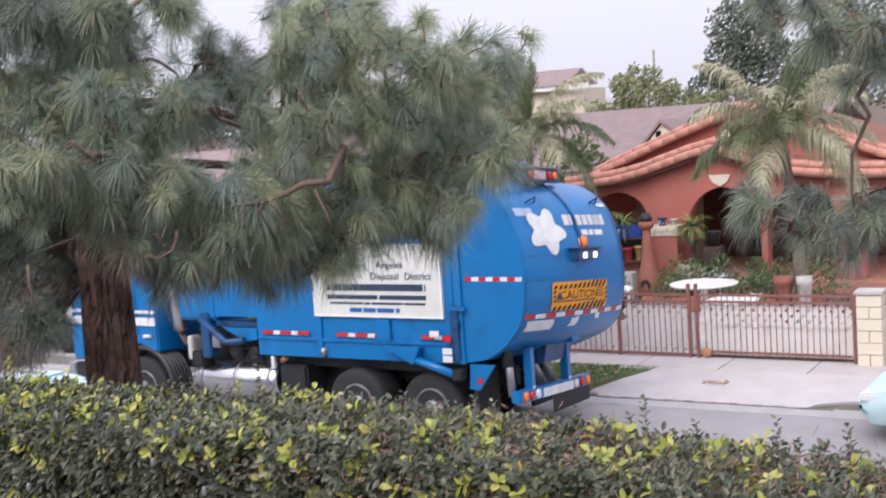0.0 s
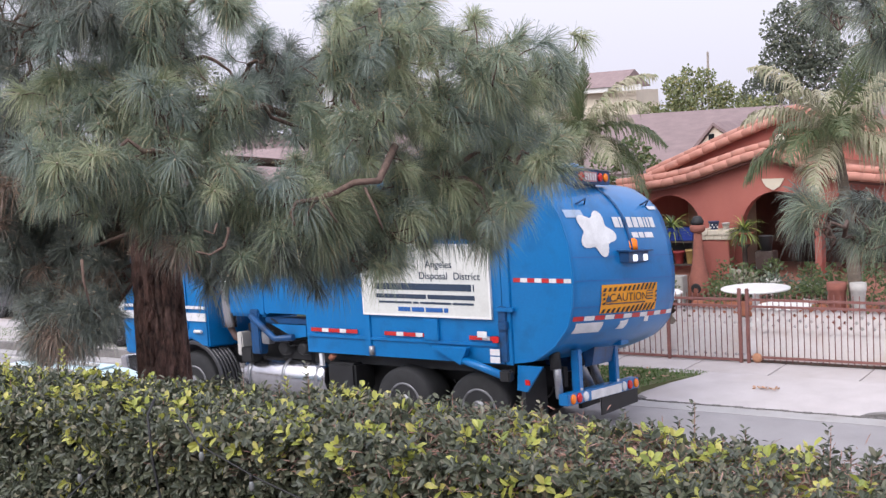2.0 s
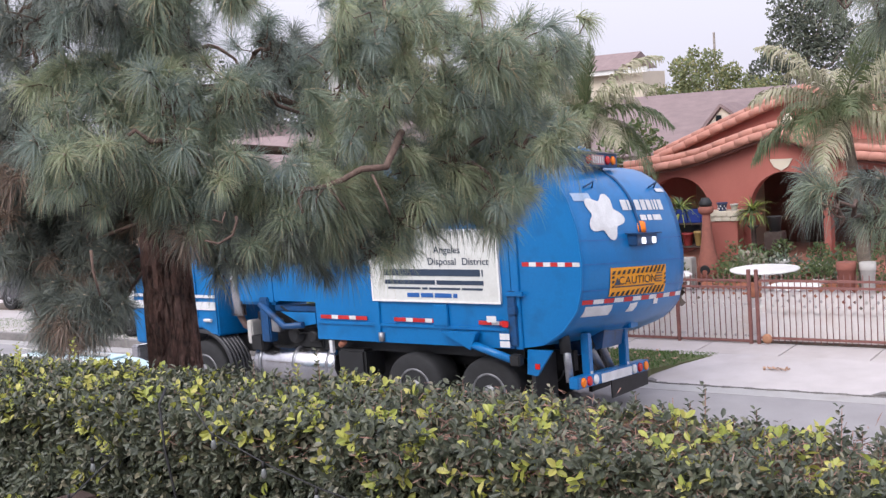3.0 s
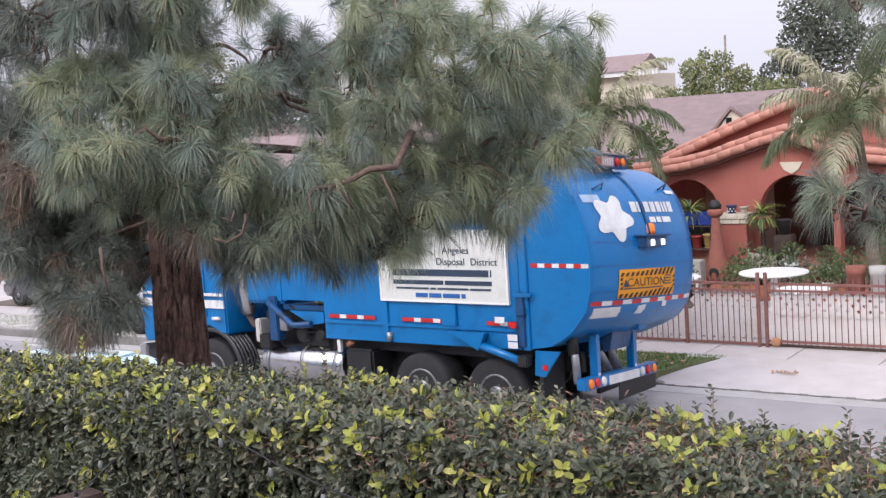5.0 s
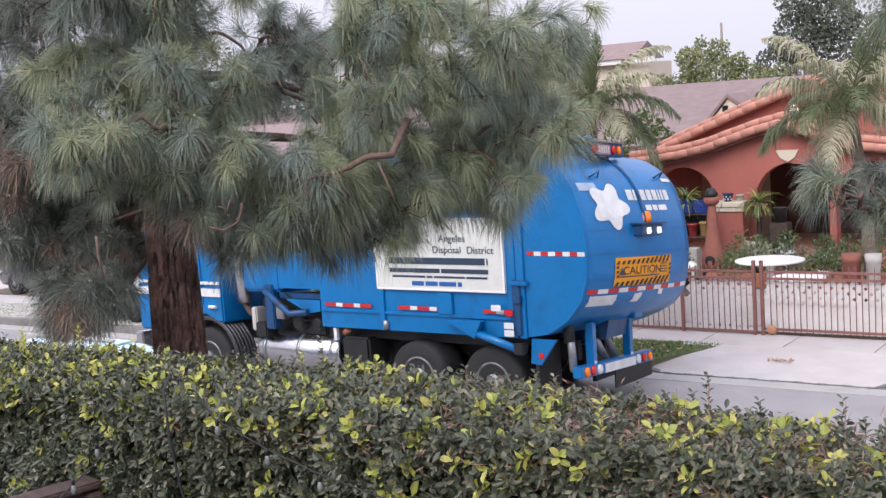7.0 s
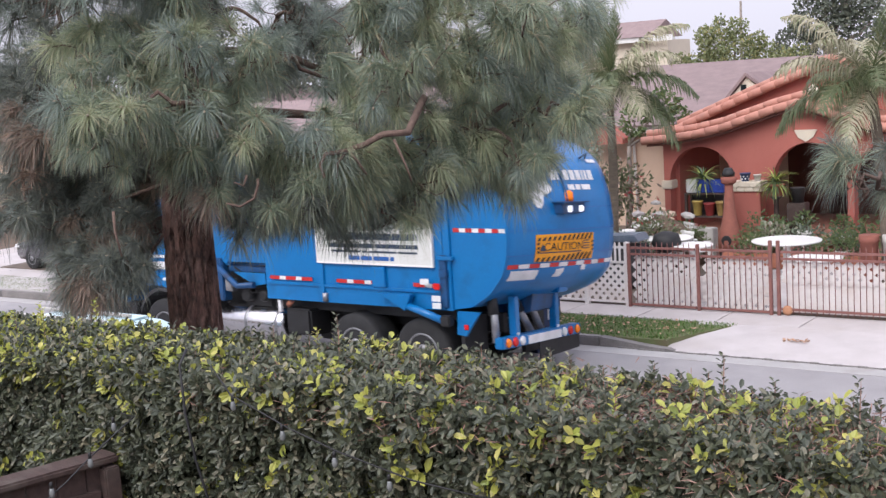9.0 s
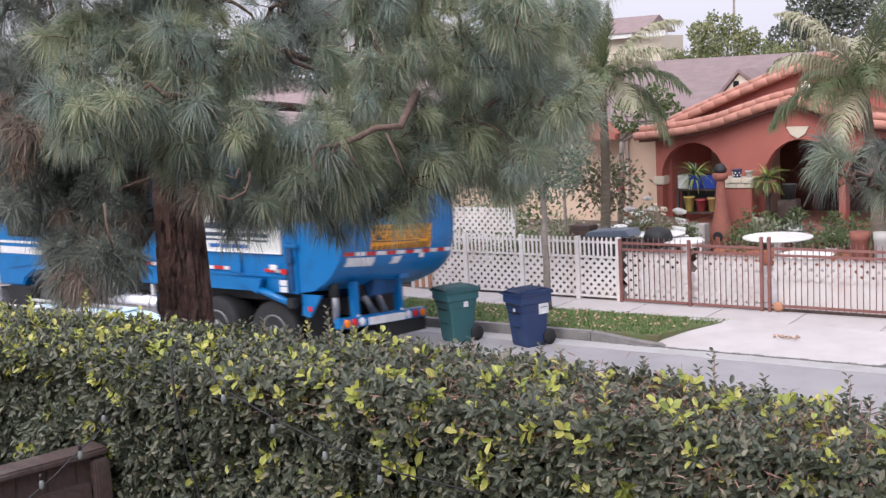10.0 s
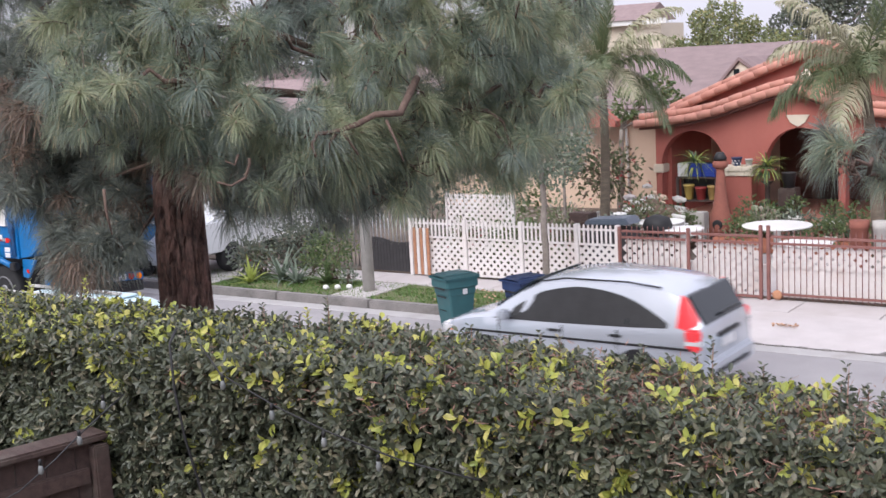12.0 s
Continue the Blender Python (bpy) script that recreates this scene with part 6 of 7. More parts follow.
def arch(x0, x1, spring, top, n=16):
    """Points over an opening, from its right foot to its left."""
    cx, r = (x0 + x1) / 2, (x1 - x0) / 2
    return [(cx + r * math.cos(a), spring + (top - spring) * math.sin(a)) for a in np.linspace(0, math.pi, n)]


def eave(x):
    """Height of the porch's wavy eave along the front."""
    return float(np.interp(x, [-13.6, -12.6, -11.85, -11.1, -10.4, -9.7, -9.15, -8.4, -7.5, -6.6, -5.5, -3.0], [2.81, 2.87, 2.95, 3.09, 3.31, 3.52, 3.64, 3.32, 3.02, 2.92, 2.88, 2.85]))


FL = 0.45
openings = [(-12.62, -10.97, 1.8, 2.64), (-9.95, -8.18, 1.75, 2.68), (-8.02, -6.4, 1.75, 2.66), (-5.8, -4.2, 1.75, 2.64)]
outline = [(-12.78, FL)]
for x0, x1, s, t in openings:
    outline += [(x0, FL)] + arch(x0, x1, s, t)[::-1] + [(x1, FL)]
outline += [(-3.4, FL)] + [(x, eave(x) - 0.06) for x in np.linspace(-3.4, -12.78, 24)]
part("porch_wall", Pr(outline, HY, HY + 0.32, "y"), M["stucco"], house, "terracotta stucco wall with arches")
part("porch_side", B(-12.78, -12.5, HY + 0.32, HY + 4.2, FL, 2.86), M["stucco"], house)
# back wall and ceiling carry the porch's shade in their colour
part("porch_back", B(-12.78, -3.4, HY + 4.2, HY + 4.5, FL, 2.86), M["stucco_shade"], house, "porch back wall with shade put into the colour")
part("porch_floor", B(-13.0, -3.2, HY - 0.5, HY + 4.2, 0.2, FL), M["tile"], house)
part("porch_ceiling", B(-12.7, -3.4, HY + 0.33, HY + 4.2, 2.75, 2.85), M["stucco_shade"], house)
for x0, x1 in ((-9.9, -9.2), (-7.9, -7.2)):
    part("porch_door", B(x0, x1, HY + 4.16, HY + 4.195, FL, 2.45, bevel=0.01), M["darkwood"], house)
# pale block capital on the corner pier, brick bases
part("pier_capital", B(-12.84, -12.56, HY - 0.05, HY + 0.36, 1.58, 1.80, bevel=0.02), M["cream"], house, "pale block capital")
for x0, x1 in ((-12.8, -12.63), (-10.96, -9.96), (-8.17, -8.03), (-6.39, -5.81)):
    part("pier_base", B(x0 + 0.0, x1, HY - 0.06, HY + 0.38, FL, 0.95, bevel=0.02), M["stucco"], house)
# underside board of the eave, its shade put into the colour
part("eave_board", Pr([(x, eave(x) - 0.10) for x in np.linspace(-13.1, -3.3, 24)] + [(x, eave(x) - 0.16) for x in np.linspace(-3.3, -13.1, 24)], HY - 0.28, HY - 0.002, "y"), M["stucco_shade"], house, "soffit with shade put into the colour")
# upper gable with raked tiled edge
gx0, gx1, gpk = -12.6, -5.1, -8.85


def rake(x):
    k = abs(x - gpk) / (gpk - gx0)
    return 4.50 - 1.40 * k + 0.03 * math.sin(math.pi * min(1, k))


pts = [(gx0, 2.7)] + [(x, rake(x) - 0.08) for x in np.linspace(gx0, gx1, 30)] + [(gx1, 2.7)]
part("gable_wall", Pr(pts, HY + 0.95, HY + 1.2, "y"), M["stucco"], house, "terracotta gable wall")
# tile roofs behind both edges
for nm, f, a, b, y0, y1 in (("porch_roof", eave, -13.15, -3.2, HY - 0.25, HY + 1.0), ("main_roof", rake, gx0 - 0.2, gx1 + 0.2, HY + 0.8, HY + 7)):
    bm = bmesh.new()
    xs = np.linspace(a, b, 40)
    g = [[bm.verts.new((x, y, f(x) + (0.0 if nm == "main_roof" else 0.22 * (y - y0)) + 0.03)) for x in xs] for y in (y0, y1)]
    for i in range(39):
        bm.faces.new((g[0][i], g[0][i + 1], g[1][i + 1], g[1][i]))
    bmesh.ops.solidify(bm, geom=bm.faces[:], thickness=0.1)
    part(nm, bm, M["tile"], house, "clay tile roof")


def barrel_row(f, a, b, y, r, parent, step=0.34):
    """Overlapping barrel tiles following a roof's front edge."""
    n = int((b - a) / step)
    for i in range(n):
        x0, x1 = a + (b - a) * i / n - 0.03, a + (b - a) * (i + 1) / n + 0.03
        up = 0.005 * (i % 2)
        bm = bmesh.new()
        tube(bm, [(x0, y, f(x0) + up), ((x0 + x1) / 2, y, f((x0 + x1) / 2) + up + 0.005), (x1, y, f(x1) + up)], [r, r * 0.99, r * 0.96], 12)
        part("roof_tile", bm, M["tile"], parent)


barrel_row(eave, -13.18, -3.2, HY - 0.30, 0.105, house)
barrel_row(lambda x: eave(x) + 0.16, -13.1, -3.2, HY - 0.12, 0.10, house)
barrel_row(rake, gx0 - 0.2, gx1 + 0.2, HY + 0.74, 0.105, house)
barrel_row(lambda x: rake(x) + 0.13, gx0 - 0.1, gx1 + 0.2, HY + 0.92, 0.095, house)
bm = bmesh.new()
prism(bm, [(-9.4, 2.98), (-8.85, 2.98), (-8.95, 2.8), (-9.12, 2.7), (-9.3, 2.8)], HY - 0.04, HY, "y")
part("shield_ornament", bm, M["cream"], house, "pale carved shield")
part("ridge_knob", lathe([(0.1, 0), (0.16, 0.1), (0.1, 0.22), (0.03, 0.3)], 12, pose(-8.9, HY - 0.1, 3.75)), M["cream"], house)
bm = bmesh.new()
box(bm, -12.3, -4.8, HY + 4.55, HY + 9, 0.2, 3.2)
part("rear_wall", bm, M["stucco"], house)

# neighbouring house with a long grey roof
nb = empty("grey_roofed_house", pose(0, 0, 0), "beige house with a long purple-grey shingle roof", "house")
part("wall", B(-22, -11.0, 31.0, 31.3, 0.2, 2.85), M["beige"], nb)
part("wall", B(-11.3, -11.0, 31.3, 38.5, 0.2, 2.85), M["beige"], nb)
part("fascia", B(-22.2, -10.7, 30.56, 30.62, 2.88, 3.06), M["white"], nb, "white eave board")
for k in range(12):
    y0, z0 = 30.5 + k * 0.5, 3.05 + k * 0.135
    bm = bmesh.new()
    prism(bm, [(y0, z0), (y0 + 0.56, z0 + 0.162), (y0 + 0.56, z0 + 0.21), (y0, z0 + 0.05)], -22.4 + 0.0 * k, -8.0, "x")
    part("shingle_course", bm, M["shingle"], nb)
part("roof_back", Pr([(36.6, 4.72), (43, 3.0), (43, 2.9), (36.6, 4.6)], -22.4, -8.0, "x"), M["shingle"], nb)
part("drainpipe", Tb([(-15.1, 30.75, 2.85), (-15.0, 30.9, 2.6), (-14.95, 30.93, 0.3)], 0.045, 8), M["white"], nb, "white drainpipe")
dm = part("dormer", Pr([(-12.75, 3.6), (-12.19, 4.24), (-11.9, 4.0), (-11.9, 3.6)], 32.4, 34.5, "y"), M["cream"], nb, "small pale dormer")
part("dormer_roof", Pr([(-13.25, 3.22), (-12.19, 4.37), (-11.72, 4.02), (-11.72, 3.93), (-12.19, 4.27), (-13.2, 3.15)], 32.3, 34.6, "y"), M["shingle"], dm)
part("dormer_window", B(-12.36, -12.2, 32.37, 32.4, 3.86, 4.04), M["glass"], dm)
part("orange_porch_end", Pr([(-16.6, 2.55), (-15.5, 3.25), (-14.95, 2.78), (-14.95, 2.62), (-15.5, 2.62)], 30.1, 30.5, "y"), M["stucco"], nb)

# far houses
far = empty("cream_house", pose(0, 0, 0), "far cream two-storey house with a low grey roof", "house")
part("wall", B(-36, -26.9, 60, 63, 0.0, 6.2), M["cream"], far)
part("eave_board", B(-36.6, -26.4, 59.5, 59.65, 6.15, 6.45), M["white"], far)
part("roof", Pr([(59.4, 6.42), (61.5, 7.35), (63.6, 6.42)], -36.5, -27.6, "x"), M["shingle"], far)
fb = empty("beige_house", pose(0, 0, 0), "far beige house glimpsed behind the pine", "house")
part("wall", B(-40, -25.5, 41, 48, 0.0, 3.4), M["cream"], fb)
part("roof", Pr([(40.4, 3.35), (44.5, 4.9), (48.6, 3.35)], -40.6, -25.0, "x"), M["shingle"], fb)
part("garage_door", B(-30, -27.5, 40.95, 41.0, 0.2, 2.4), M["white"], fb)
fw = empty("white_house", pose(0, 0, 0), "low pale house behind the side lot", "house")
part("wall", B(-52, -30, 34, 42, 0.0, 2.9), M["beige"], fw)
part("roof", Pr([(33.3, 2.85), (38, 4.3), (42.7, 2.85)], -52.6, -29.4, "x"), M["shingle"], fw)
part("window", B(-34.5, -33, 33.94, 34.0, 1.1, 2.2), M["glass"], fw)
thing("utility_pole", Tb([(-22.85, 60, 0), (-22.78, 60, 7.85)], [0.11, 0.06], 8), M["greybark"], "far wooden utility pole", "utility pole")

# ---- front yard ----


def round_table(name, x, y, r, z, label):
    t = empty(name, pose(x, y, 0.2), label, "table", "white yard tables")
    part("tabletop", lathe([(r * 0.96, z - 0.24), (r, z - 0.225), (r, z - 0.205), (r * 0.97, z - 0.2)], 32), M["white"], t)
    part("pedestal", lathe([(0.2, 0), (0.09, 0.1), (0.07, z - 0.35), (0.16, z - 0.245)], 14), M["white"], t)


round_table("round_table", -8.15, 23.65, 0.7, 1.0, "round white table in the front yard")
round_table("round_table", -9.75, 22.6, 0.42, 1.02, "small round white table in the front yard")
round_table("round_table", -10.75, 23.6, 0.55, 1.0, "round white table among plants")
round_table("round_table", -11.6, 24.4, 0.36, 1.15, "small white table among plants")
round_table("round_table", -7.1, 22.2, 0.5, 0.9, "low round white table by the gate")


def pot(x, y, z, r, h, m, label="terracotta plant pot on the ground"):
    return thing("plant_pot", lathe([(r * 0.7, 0), (r * 0.75, 0.01), (r, h * 0.85), (r * 1.1, h * 0.86), (r * 1.1, h), (r * 0.9, h)], 18, pose(x, y, z)), m, label, "plant pot", "yard plant pots")


def bush(name, x, y, z, r, n, size, m, label, leaf=0.25, flat=0.9, seed=0):
    rng = np.random.default_rng(int(abs(x * 97 + y * 31)) + seed)
    b = empty(name, pose(0, 0, 0), label, "plant", "")
    lv = []
    bm = bmesh.new()
    c = np.array([x, y, z + r * 0.9])
    for i in range(7):
        limb_to(bm, (x + rng.uniform(-0.05, 0.05), y, z), c + unit(rng) * r * 0.6, 0.016, 0.005, rng, 0.02)
    part("stem_clump", bm, M["twig"], b)["kind"] = "stuff"
    for i in range(n):
        u = unit(rng)
        o = u * r * rng.uniform(0.3, 1.0) * (1 + 0.4 * noise.noise(Vector((u * 2.2 + c).tolist()))) * np.array([1, 1, flat])
        lv.append((c + o, u + rng.normal(size=3) * 0.6, rng.normal(size=3), size * rng.uniform(0.7, 1.3), size * leaf))
    child("foliage", leaf_mesh("foliage", lv, m), b, "", "stuff")
    return b


def rosette(name, x, y, z, n, length, width, m, label, lift=0.9, seed=1, category="plant"):
    """Stiff or arching strap leaves from one base."""
    rng = np.random.default_rng(seed)
    p = empty(name, pose(x, y, z), label, category)
    for i in range(n):
        az, el = rng.uniform(0, 6.28), rng.uniform(-0.35 if isinstance(m, tuple) else 0.15, 1.45) * lift
        L = length * rng.uniform(0.75, 1.1)
        bm = bmesh.new()
        d = np.array([math.cos(az) * math.cos(el), math.sin(az) * math.cos(el), math.sin(el)])
        s = np.cross(d, [0, 0, 1.0])
        s /= np.linalg.norm(s) + 1e-6
        q = np.zeros(3)
        rows = []
        for j in range(6):
            w = width * (1 - (j / 5.2)) * (0.7 + 0.6 * min(1, j / 1.5))
            rows.append((bm.verts.new((q - s * w).tolist()), bm.verts.new((q + np.array([0, 0, -w * 0.4])).tolist()), bm.verts.new((q + s * w).tolist())))
            d = d + np.array([0, 0, -0.12 if not isinstance(m, tuple) else -0.3])
            d /= np.linalg.norm(d)
            q = q + d * L / 5
        for a, b in zip(rows, rows[1:]):
            bm.faces.new((a[0], a[1], b[1], b[0]))
            bm.faces.new((a[1], a[2], b[2], b[1]))
        part("leaf", bm, m[i % len(m)] if isinstance(m, tuple) else m, p)
    return p


# porch planters, bench, chiminea
bench = empty("plant_bench", pose(-11.0, 26.5, 0.2), "dark plant stand with crates above and glazed jars below", "plant stand")
part("shelf", B(-0.52, 0.52, -0.2, 0.2, 1.42, 1.46, bevel=0.006), M["darkwood"], bench)
for x in (-0.48, 0.48):
    for y in (-0.16, 0.16):
        part("leg", B(x - 0.03, x + 0.03, y - 0.03, y + 0.03, 0.3, 1.42), M["darkwood"], bench)
part("lower_shelf", B(-0.5, 0.5, -0.2, 0.2, 0.88, 0.92), M["darkwood"], bench)
# added dark sheet: stands for the porch shade behind the jars
part("back_panel", B(-0.5, 0.5, 0.19, 0.205, 0.9, 1.42), M["charcoal"], bench)


def crate(x0, x1, z0, z1, m, label):
    """Ribbed plastic planter crate."""
    c = empty("planter_box", pose(0, 0, 0), label, "planter")
    part("box", B(x0 + 0.012, x1 - 0.012, 26.34, 26.66, z0, z1 - 0.01, bevel=0.01), m, c)
    for k in range(5):
        z = z0 + 0.02 + k * (z1 - z0 - 0.06) / 4
        part("rib", B(x0, x1, 26.325, 26.675, z, z + 0.03, bevel=0.006), m, c)


crate(-11.48, -11.2, 1.665, 1.99, M["white"], "white ribbed planter crate on the stand")
crate(-11.19, -10.88, 1.665, 1.99, M["planter_blue"], "cobalt blue ribbed planter crate on the stand")
crate(-10.87, -10.55, 1.665, 1.99, M["planter_blue"], "cobalt blue ribbed planter crate on the stand")
pot(-11.22, 26.4, 1.122, 0.12, 0.36, mat("yellow glaze", (0.5, 0.36, 0.1), rough=0.4), "yellow glazed pot on the lower shelf")
pot(-10.92, 26.4, 1.122, 0.13, 0.3, mat("red glaze", (0.36, 0.05, 0.05), rough=0.4), "red glazed pot on the lower shelf")
pot(-10.64, 26.4, 1.122, 0.11, 0.34, mat("ochre glaze", (0.5, 0.33, 0.12), rough=0.5), "ochre pot on the lower shelf")
thing("bench_plinth", B(-11.7, -10.3, 26.1, 26.95, 0.19, 0.5, bevel=0.02), M["terracotta"], "low tiled step under the plant stand", "step")
thing("white_step", B(-11.45, -10.6, 25.75, 26.08, 0.19, 0.9, bevel=0.02), M["cement"], "pale rendered low wall before the stand", "wall")
# cream block pier with small painted pots
pier = empty("block_pier", pose(-10.4, 27.55, 0.2), "terracotta pier topped with two courses of cream blocks", "pier")
part("shaft", B(-0.36, 0.36, -0.2, 0.2, 0.0, 1.38, bevel=0.015), M["stucco"], pier)
for k in range(4):
    part("block", B(-0.41 + k * 0.207, -0.41 + k * 0.207 + 0.2, -0.24, 0.24, 1.382, 1.49, bevel=0.012), M["cream"], pier)
for k in range(3):
    part("block", B(-0.42 + k * 0.28, -0.42 + k * 0.28 + 0.272, -0.26, 0.26, 1.494, 1.62, bevel=0.014), M["cream"], pier)
dotted = pot(-10.45, 27.5, 1.82, 0.12, 0.2, M["bin_blue"], "navy pot with white dots on the block pier")
for k in range(7):
    part("dot", lathe([(0.004, -0.004), (0.022, 0.0), (0.004, 0.006)], 8, pose(-10.45 + 0.105 * math.sin(-1.2 + 0.4 * k), 27.5 - 0.112 * math.cos(-1.2 + 0.4 * k), 1.88 + 0.06 * (k % 2), 90, 0, 0)), M["tape"], dotted)
pot(-10.15, 27.5, 1.82, 0.09, 0.16, M["cement"], "small grey pot on the block pier")
thing("grey_bucket", lathe([(0.13, 0), (0.17, 0.34), (0.18, 0.35), (0.16, 0.36)], 18, pose(-9.15, 27.4, 1.32)), M["charcoal"], "dark grey plastic bucket on a stand", "bucket")
thing("bucket_stand", B(-9.36, -8.94, 27.2, 27.6, 0.44, 1.32, bevel=0.02), M["darkwood"], "dark wooden stand under the bucket", "stand")
rosette("potted_palm", -11.1, 26.5, 1.98, 120, 0.62, 0.022, (M["lime"], M["palm"], M["shrub"]), "arching lime green plant in the planter crates", 0.85, 7)
rosette("potted_palm", -9.6, 27.2, 1.82, 120, 0.6, 0.022, (M["lime"], M["palm"], M["shrub"]), "arching green plant on the porch pier", 0.9, 9)
pot(-9.6, 27.2, 1.5, 0.2, 0.28, M["terracotta"], "terracotta pot on a porch stand")
thing("pot_stand", lathe([(0.16, 0), (0.06, 0.1), (0.06, 0.95), (0.16, 1.05)], 12, pose(-9.6, 27.2, 0.45)), M["darkwood"], "slim dark plant stand", "stand")
chim = empty("chiminea", pose(-10.08, 25.5, 0.2), "tall terracotta chiminea with a dark cap", "chiminea")
part("flue", lathe([(0.22, 0.2), (0.26, 0.45), (0.23, 0.68), (0.17, 0.95), (0.125, 1.25), (0.10, 1.55), (0.09, 1.76)], 22), M["clay"], chim)
part("collar", lathe([(0.11, 1.75), (0.17, 1.80), (0.18, 1.9), (0.12, 1.93)], 22), M["clay"], chim)
part("mouth", lathe([(0.11, 0), (0.12, 0.05), (0.1, 0.06)], 16, pose(0, -0.19, 0.5, 90, 0, 0)), M["black"], chim)
part("cap", lathe([(0.13, 1.93), (0.15, 2.0), (0.08, 2.12)], 16), M["black"], chim)
part("stand", lathe([(0.25, 0), (0.25, 0.2)], 16), M["black"], chim)
# grey garden cart, black barbecue, crates
cart = empty("garden_cart", pose(-11.0, 21.9, 0.2), "grey-blue covered cart by the fence", "cart")
part("lid", Pr([(-0.52, 0.97), (-0.45, 1.08), (0.42, 1.13), (0.52, 0.99)], -0.3, 0.3, "y", 0.02), mat("slate blue plastic", (0.12, 0.15, 0.19), (0.09, 0.115, 0.15), rough=0.35, bump=0.05), cart)
part("tub", B(-0.5, 0.5, -0.28, 0.28, 0.1, 0.9, bevel=0.03), M["charcoal"], cart)
bbq = empty("barbecue", pose(-10.25, 22.45, 0.2), "round black kettle barbecue", "barbecue")
part("kettle", lathe([(0.05, 0.65), (0.25, 0.72), (0.31, 0.88), (0.25, 1.04), (0.08, 1.1)], 20), M["black"], bbq)
for a in (0, 2.1, 4.2):
    part("leg", Tb([(0.18 * math.cos(a), 0.18 * math.sin(a), 0.72), (0.3 * math.cos(a), 0.3 * math.sin(a), 0)], 0.015, 6), M["steel"], bbq)
rng = np.random.default_rng(77)
for i in range(16):
    x, y = rng.uniform(-11.9, -6.2), rng.uniform(24.6, 26.3)
    if abs(x + 10.08) < 0.45 or x < -10.2 and y > 25.5 or (abs(x + 8.15) < 0.9 and y < 24.8):
        continue
    pot(x, y, 0.2, rng.uniform(0.12, 0.2), rng.uniform(0.25, 0.45), M["terracotta"])
    bush("potted_plant", x, y, 0.4, rng.uniform(0.2, 0.38), 130, 0.09, M["shrub"] if rng.random() < 0.6 else M["shrub_grey"], "leafy potted plant in the front yard", seed=i)
pot(-6.3, 22.9, 0.2, 0.17, 1.05, M["clay"], "tall terracotta jar by the gate")
pot(-5.9, 22.9, 0.2, 0.14, 1.05, M["cement"], "tall grey cement jar by the gate")
# pale rockery rising to the porch corner, with shallow white bowls
rock = empty("rockery", pose(0, 0, 0), "heap of pale stones and chipped paving among the plants", "rockery")
rrng = np.random.default_rng(19)
for i in range(90):
    k = rrng.random()
    x, y = -10.9 - 1.2 * k + rrng.normal() * 0.3, 23.2 + 2.9 * k + rrng.normal() * 0.2
    z, r = 0.35 + 1.0 * k * rrng.random() ** 0.5 + 0.25 * rrng.random(), rrng.uniform(0.07, 0.17)
    bm = bmesh.new()
    bmesh.ops.create_icosphere(bm, subdivisions=1, radius=r)
    for v in bm.verts:
        v.co = Vector((v.co.x * 1.3, v.co.y, v.co.z * 0.6)) * rrng.uniform(0.8, 1.15)
    ob = part("stone", bm, (M["cement"], M["white"], M["concrete"], M["beige"])[i % 4], rock)
    ob.location = (x, y, z)
part("mound", lathe([(1.3, 0.0), (1.0, 0.45), (0.6, 0.85), (0.2, 1.05)], 18, pose(-11.75, 25.2, 0.2)), M["soil"], rock, "earth mound")
for x, y, z, r in ((-11.1, 23.9, 0.95, 0.24), (-10.6, 23.1, 0.9, 0.24), (-11.9, 25.0, 1.25, 0.2)):
    bowl = empty("bird_bath", pose(x, y, 0.2), "white cement bird bath among the plants", "bird bath", "white bird baths")
    part("basin", lathe([(r * 0.3, z - 0.34), (r * 0.9, z - 0.24), (r, z - 0.2), (r * 0.9, z - 0.19), (r * 0.3, z - 0.24)], 20), M["white"], bowl)
    part("pedestal", lathe([(r * 0.7, 0), (r * 0.35, 0.08), (r * 0.28, z - 0.4), (r * 0.4, z - 0.33)], 14), M["cement"], bowl)
thing("brown_crate", B(-12.25, -11.75, 22.3, 22.7, 0.19, 1.3, bevel=0.02), M["darkwood"], "stacked brown wooden crate behind the fence", "crate")
thing("white_tub", lathe([(0.15, 0), (0.17, 0.3), (0.18, 0.32), (0.1, 0.34)], 18, pose(-11.35, 22.9, 0.92)), M["white"], "white plastic tub on a stand", "tub")
thing("tub_stand", B(-11.55, -11.15, 22.7, 23.1, 0.19, 0.92, bevel=0.02), M["cement"], "grey block stand under the tub", "stand")
thing("brick_edging", B(-10.0, -6.0, 24.75, 24.95, 0.19, 0.5, bevel=0.02), M["terracotta"], "low terracotta planter wall", "edging")
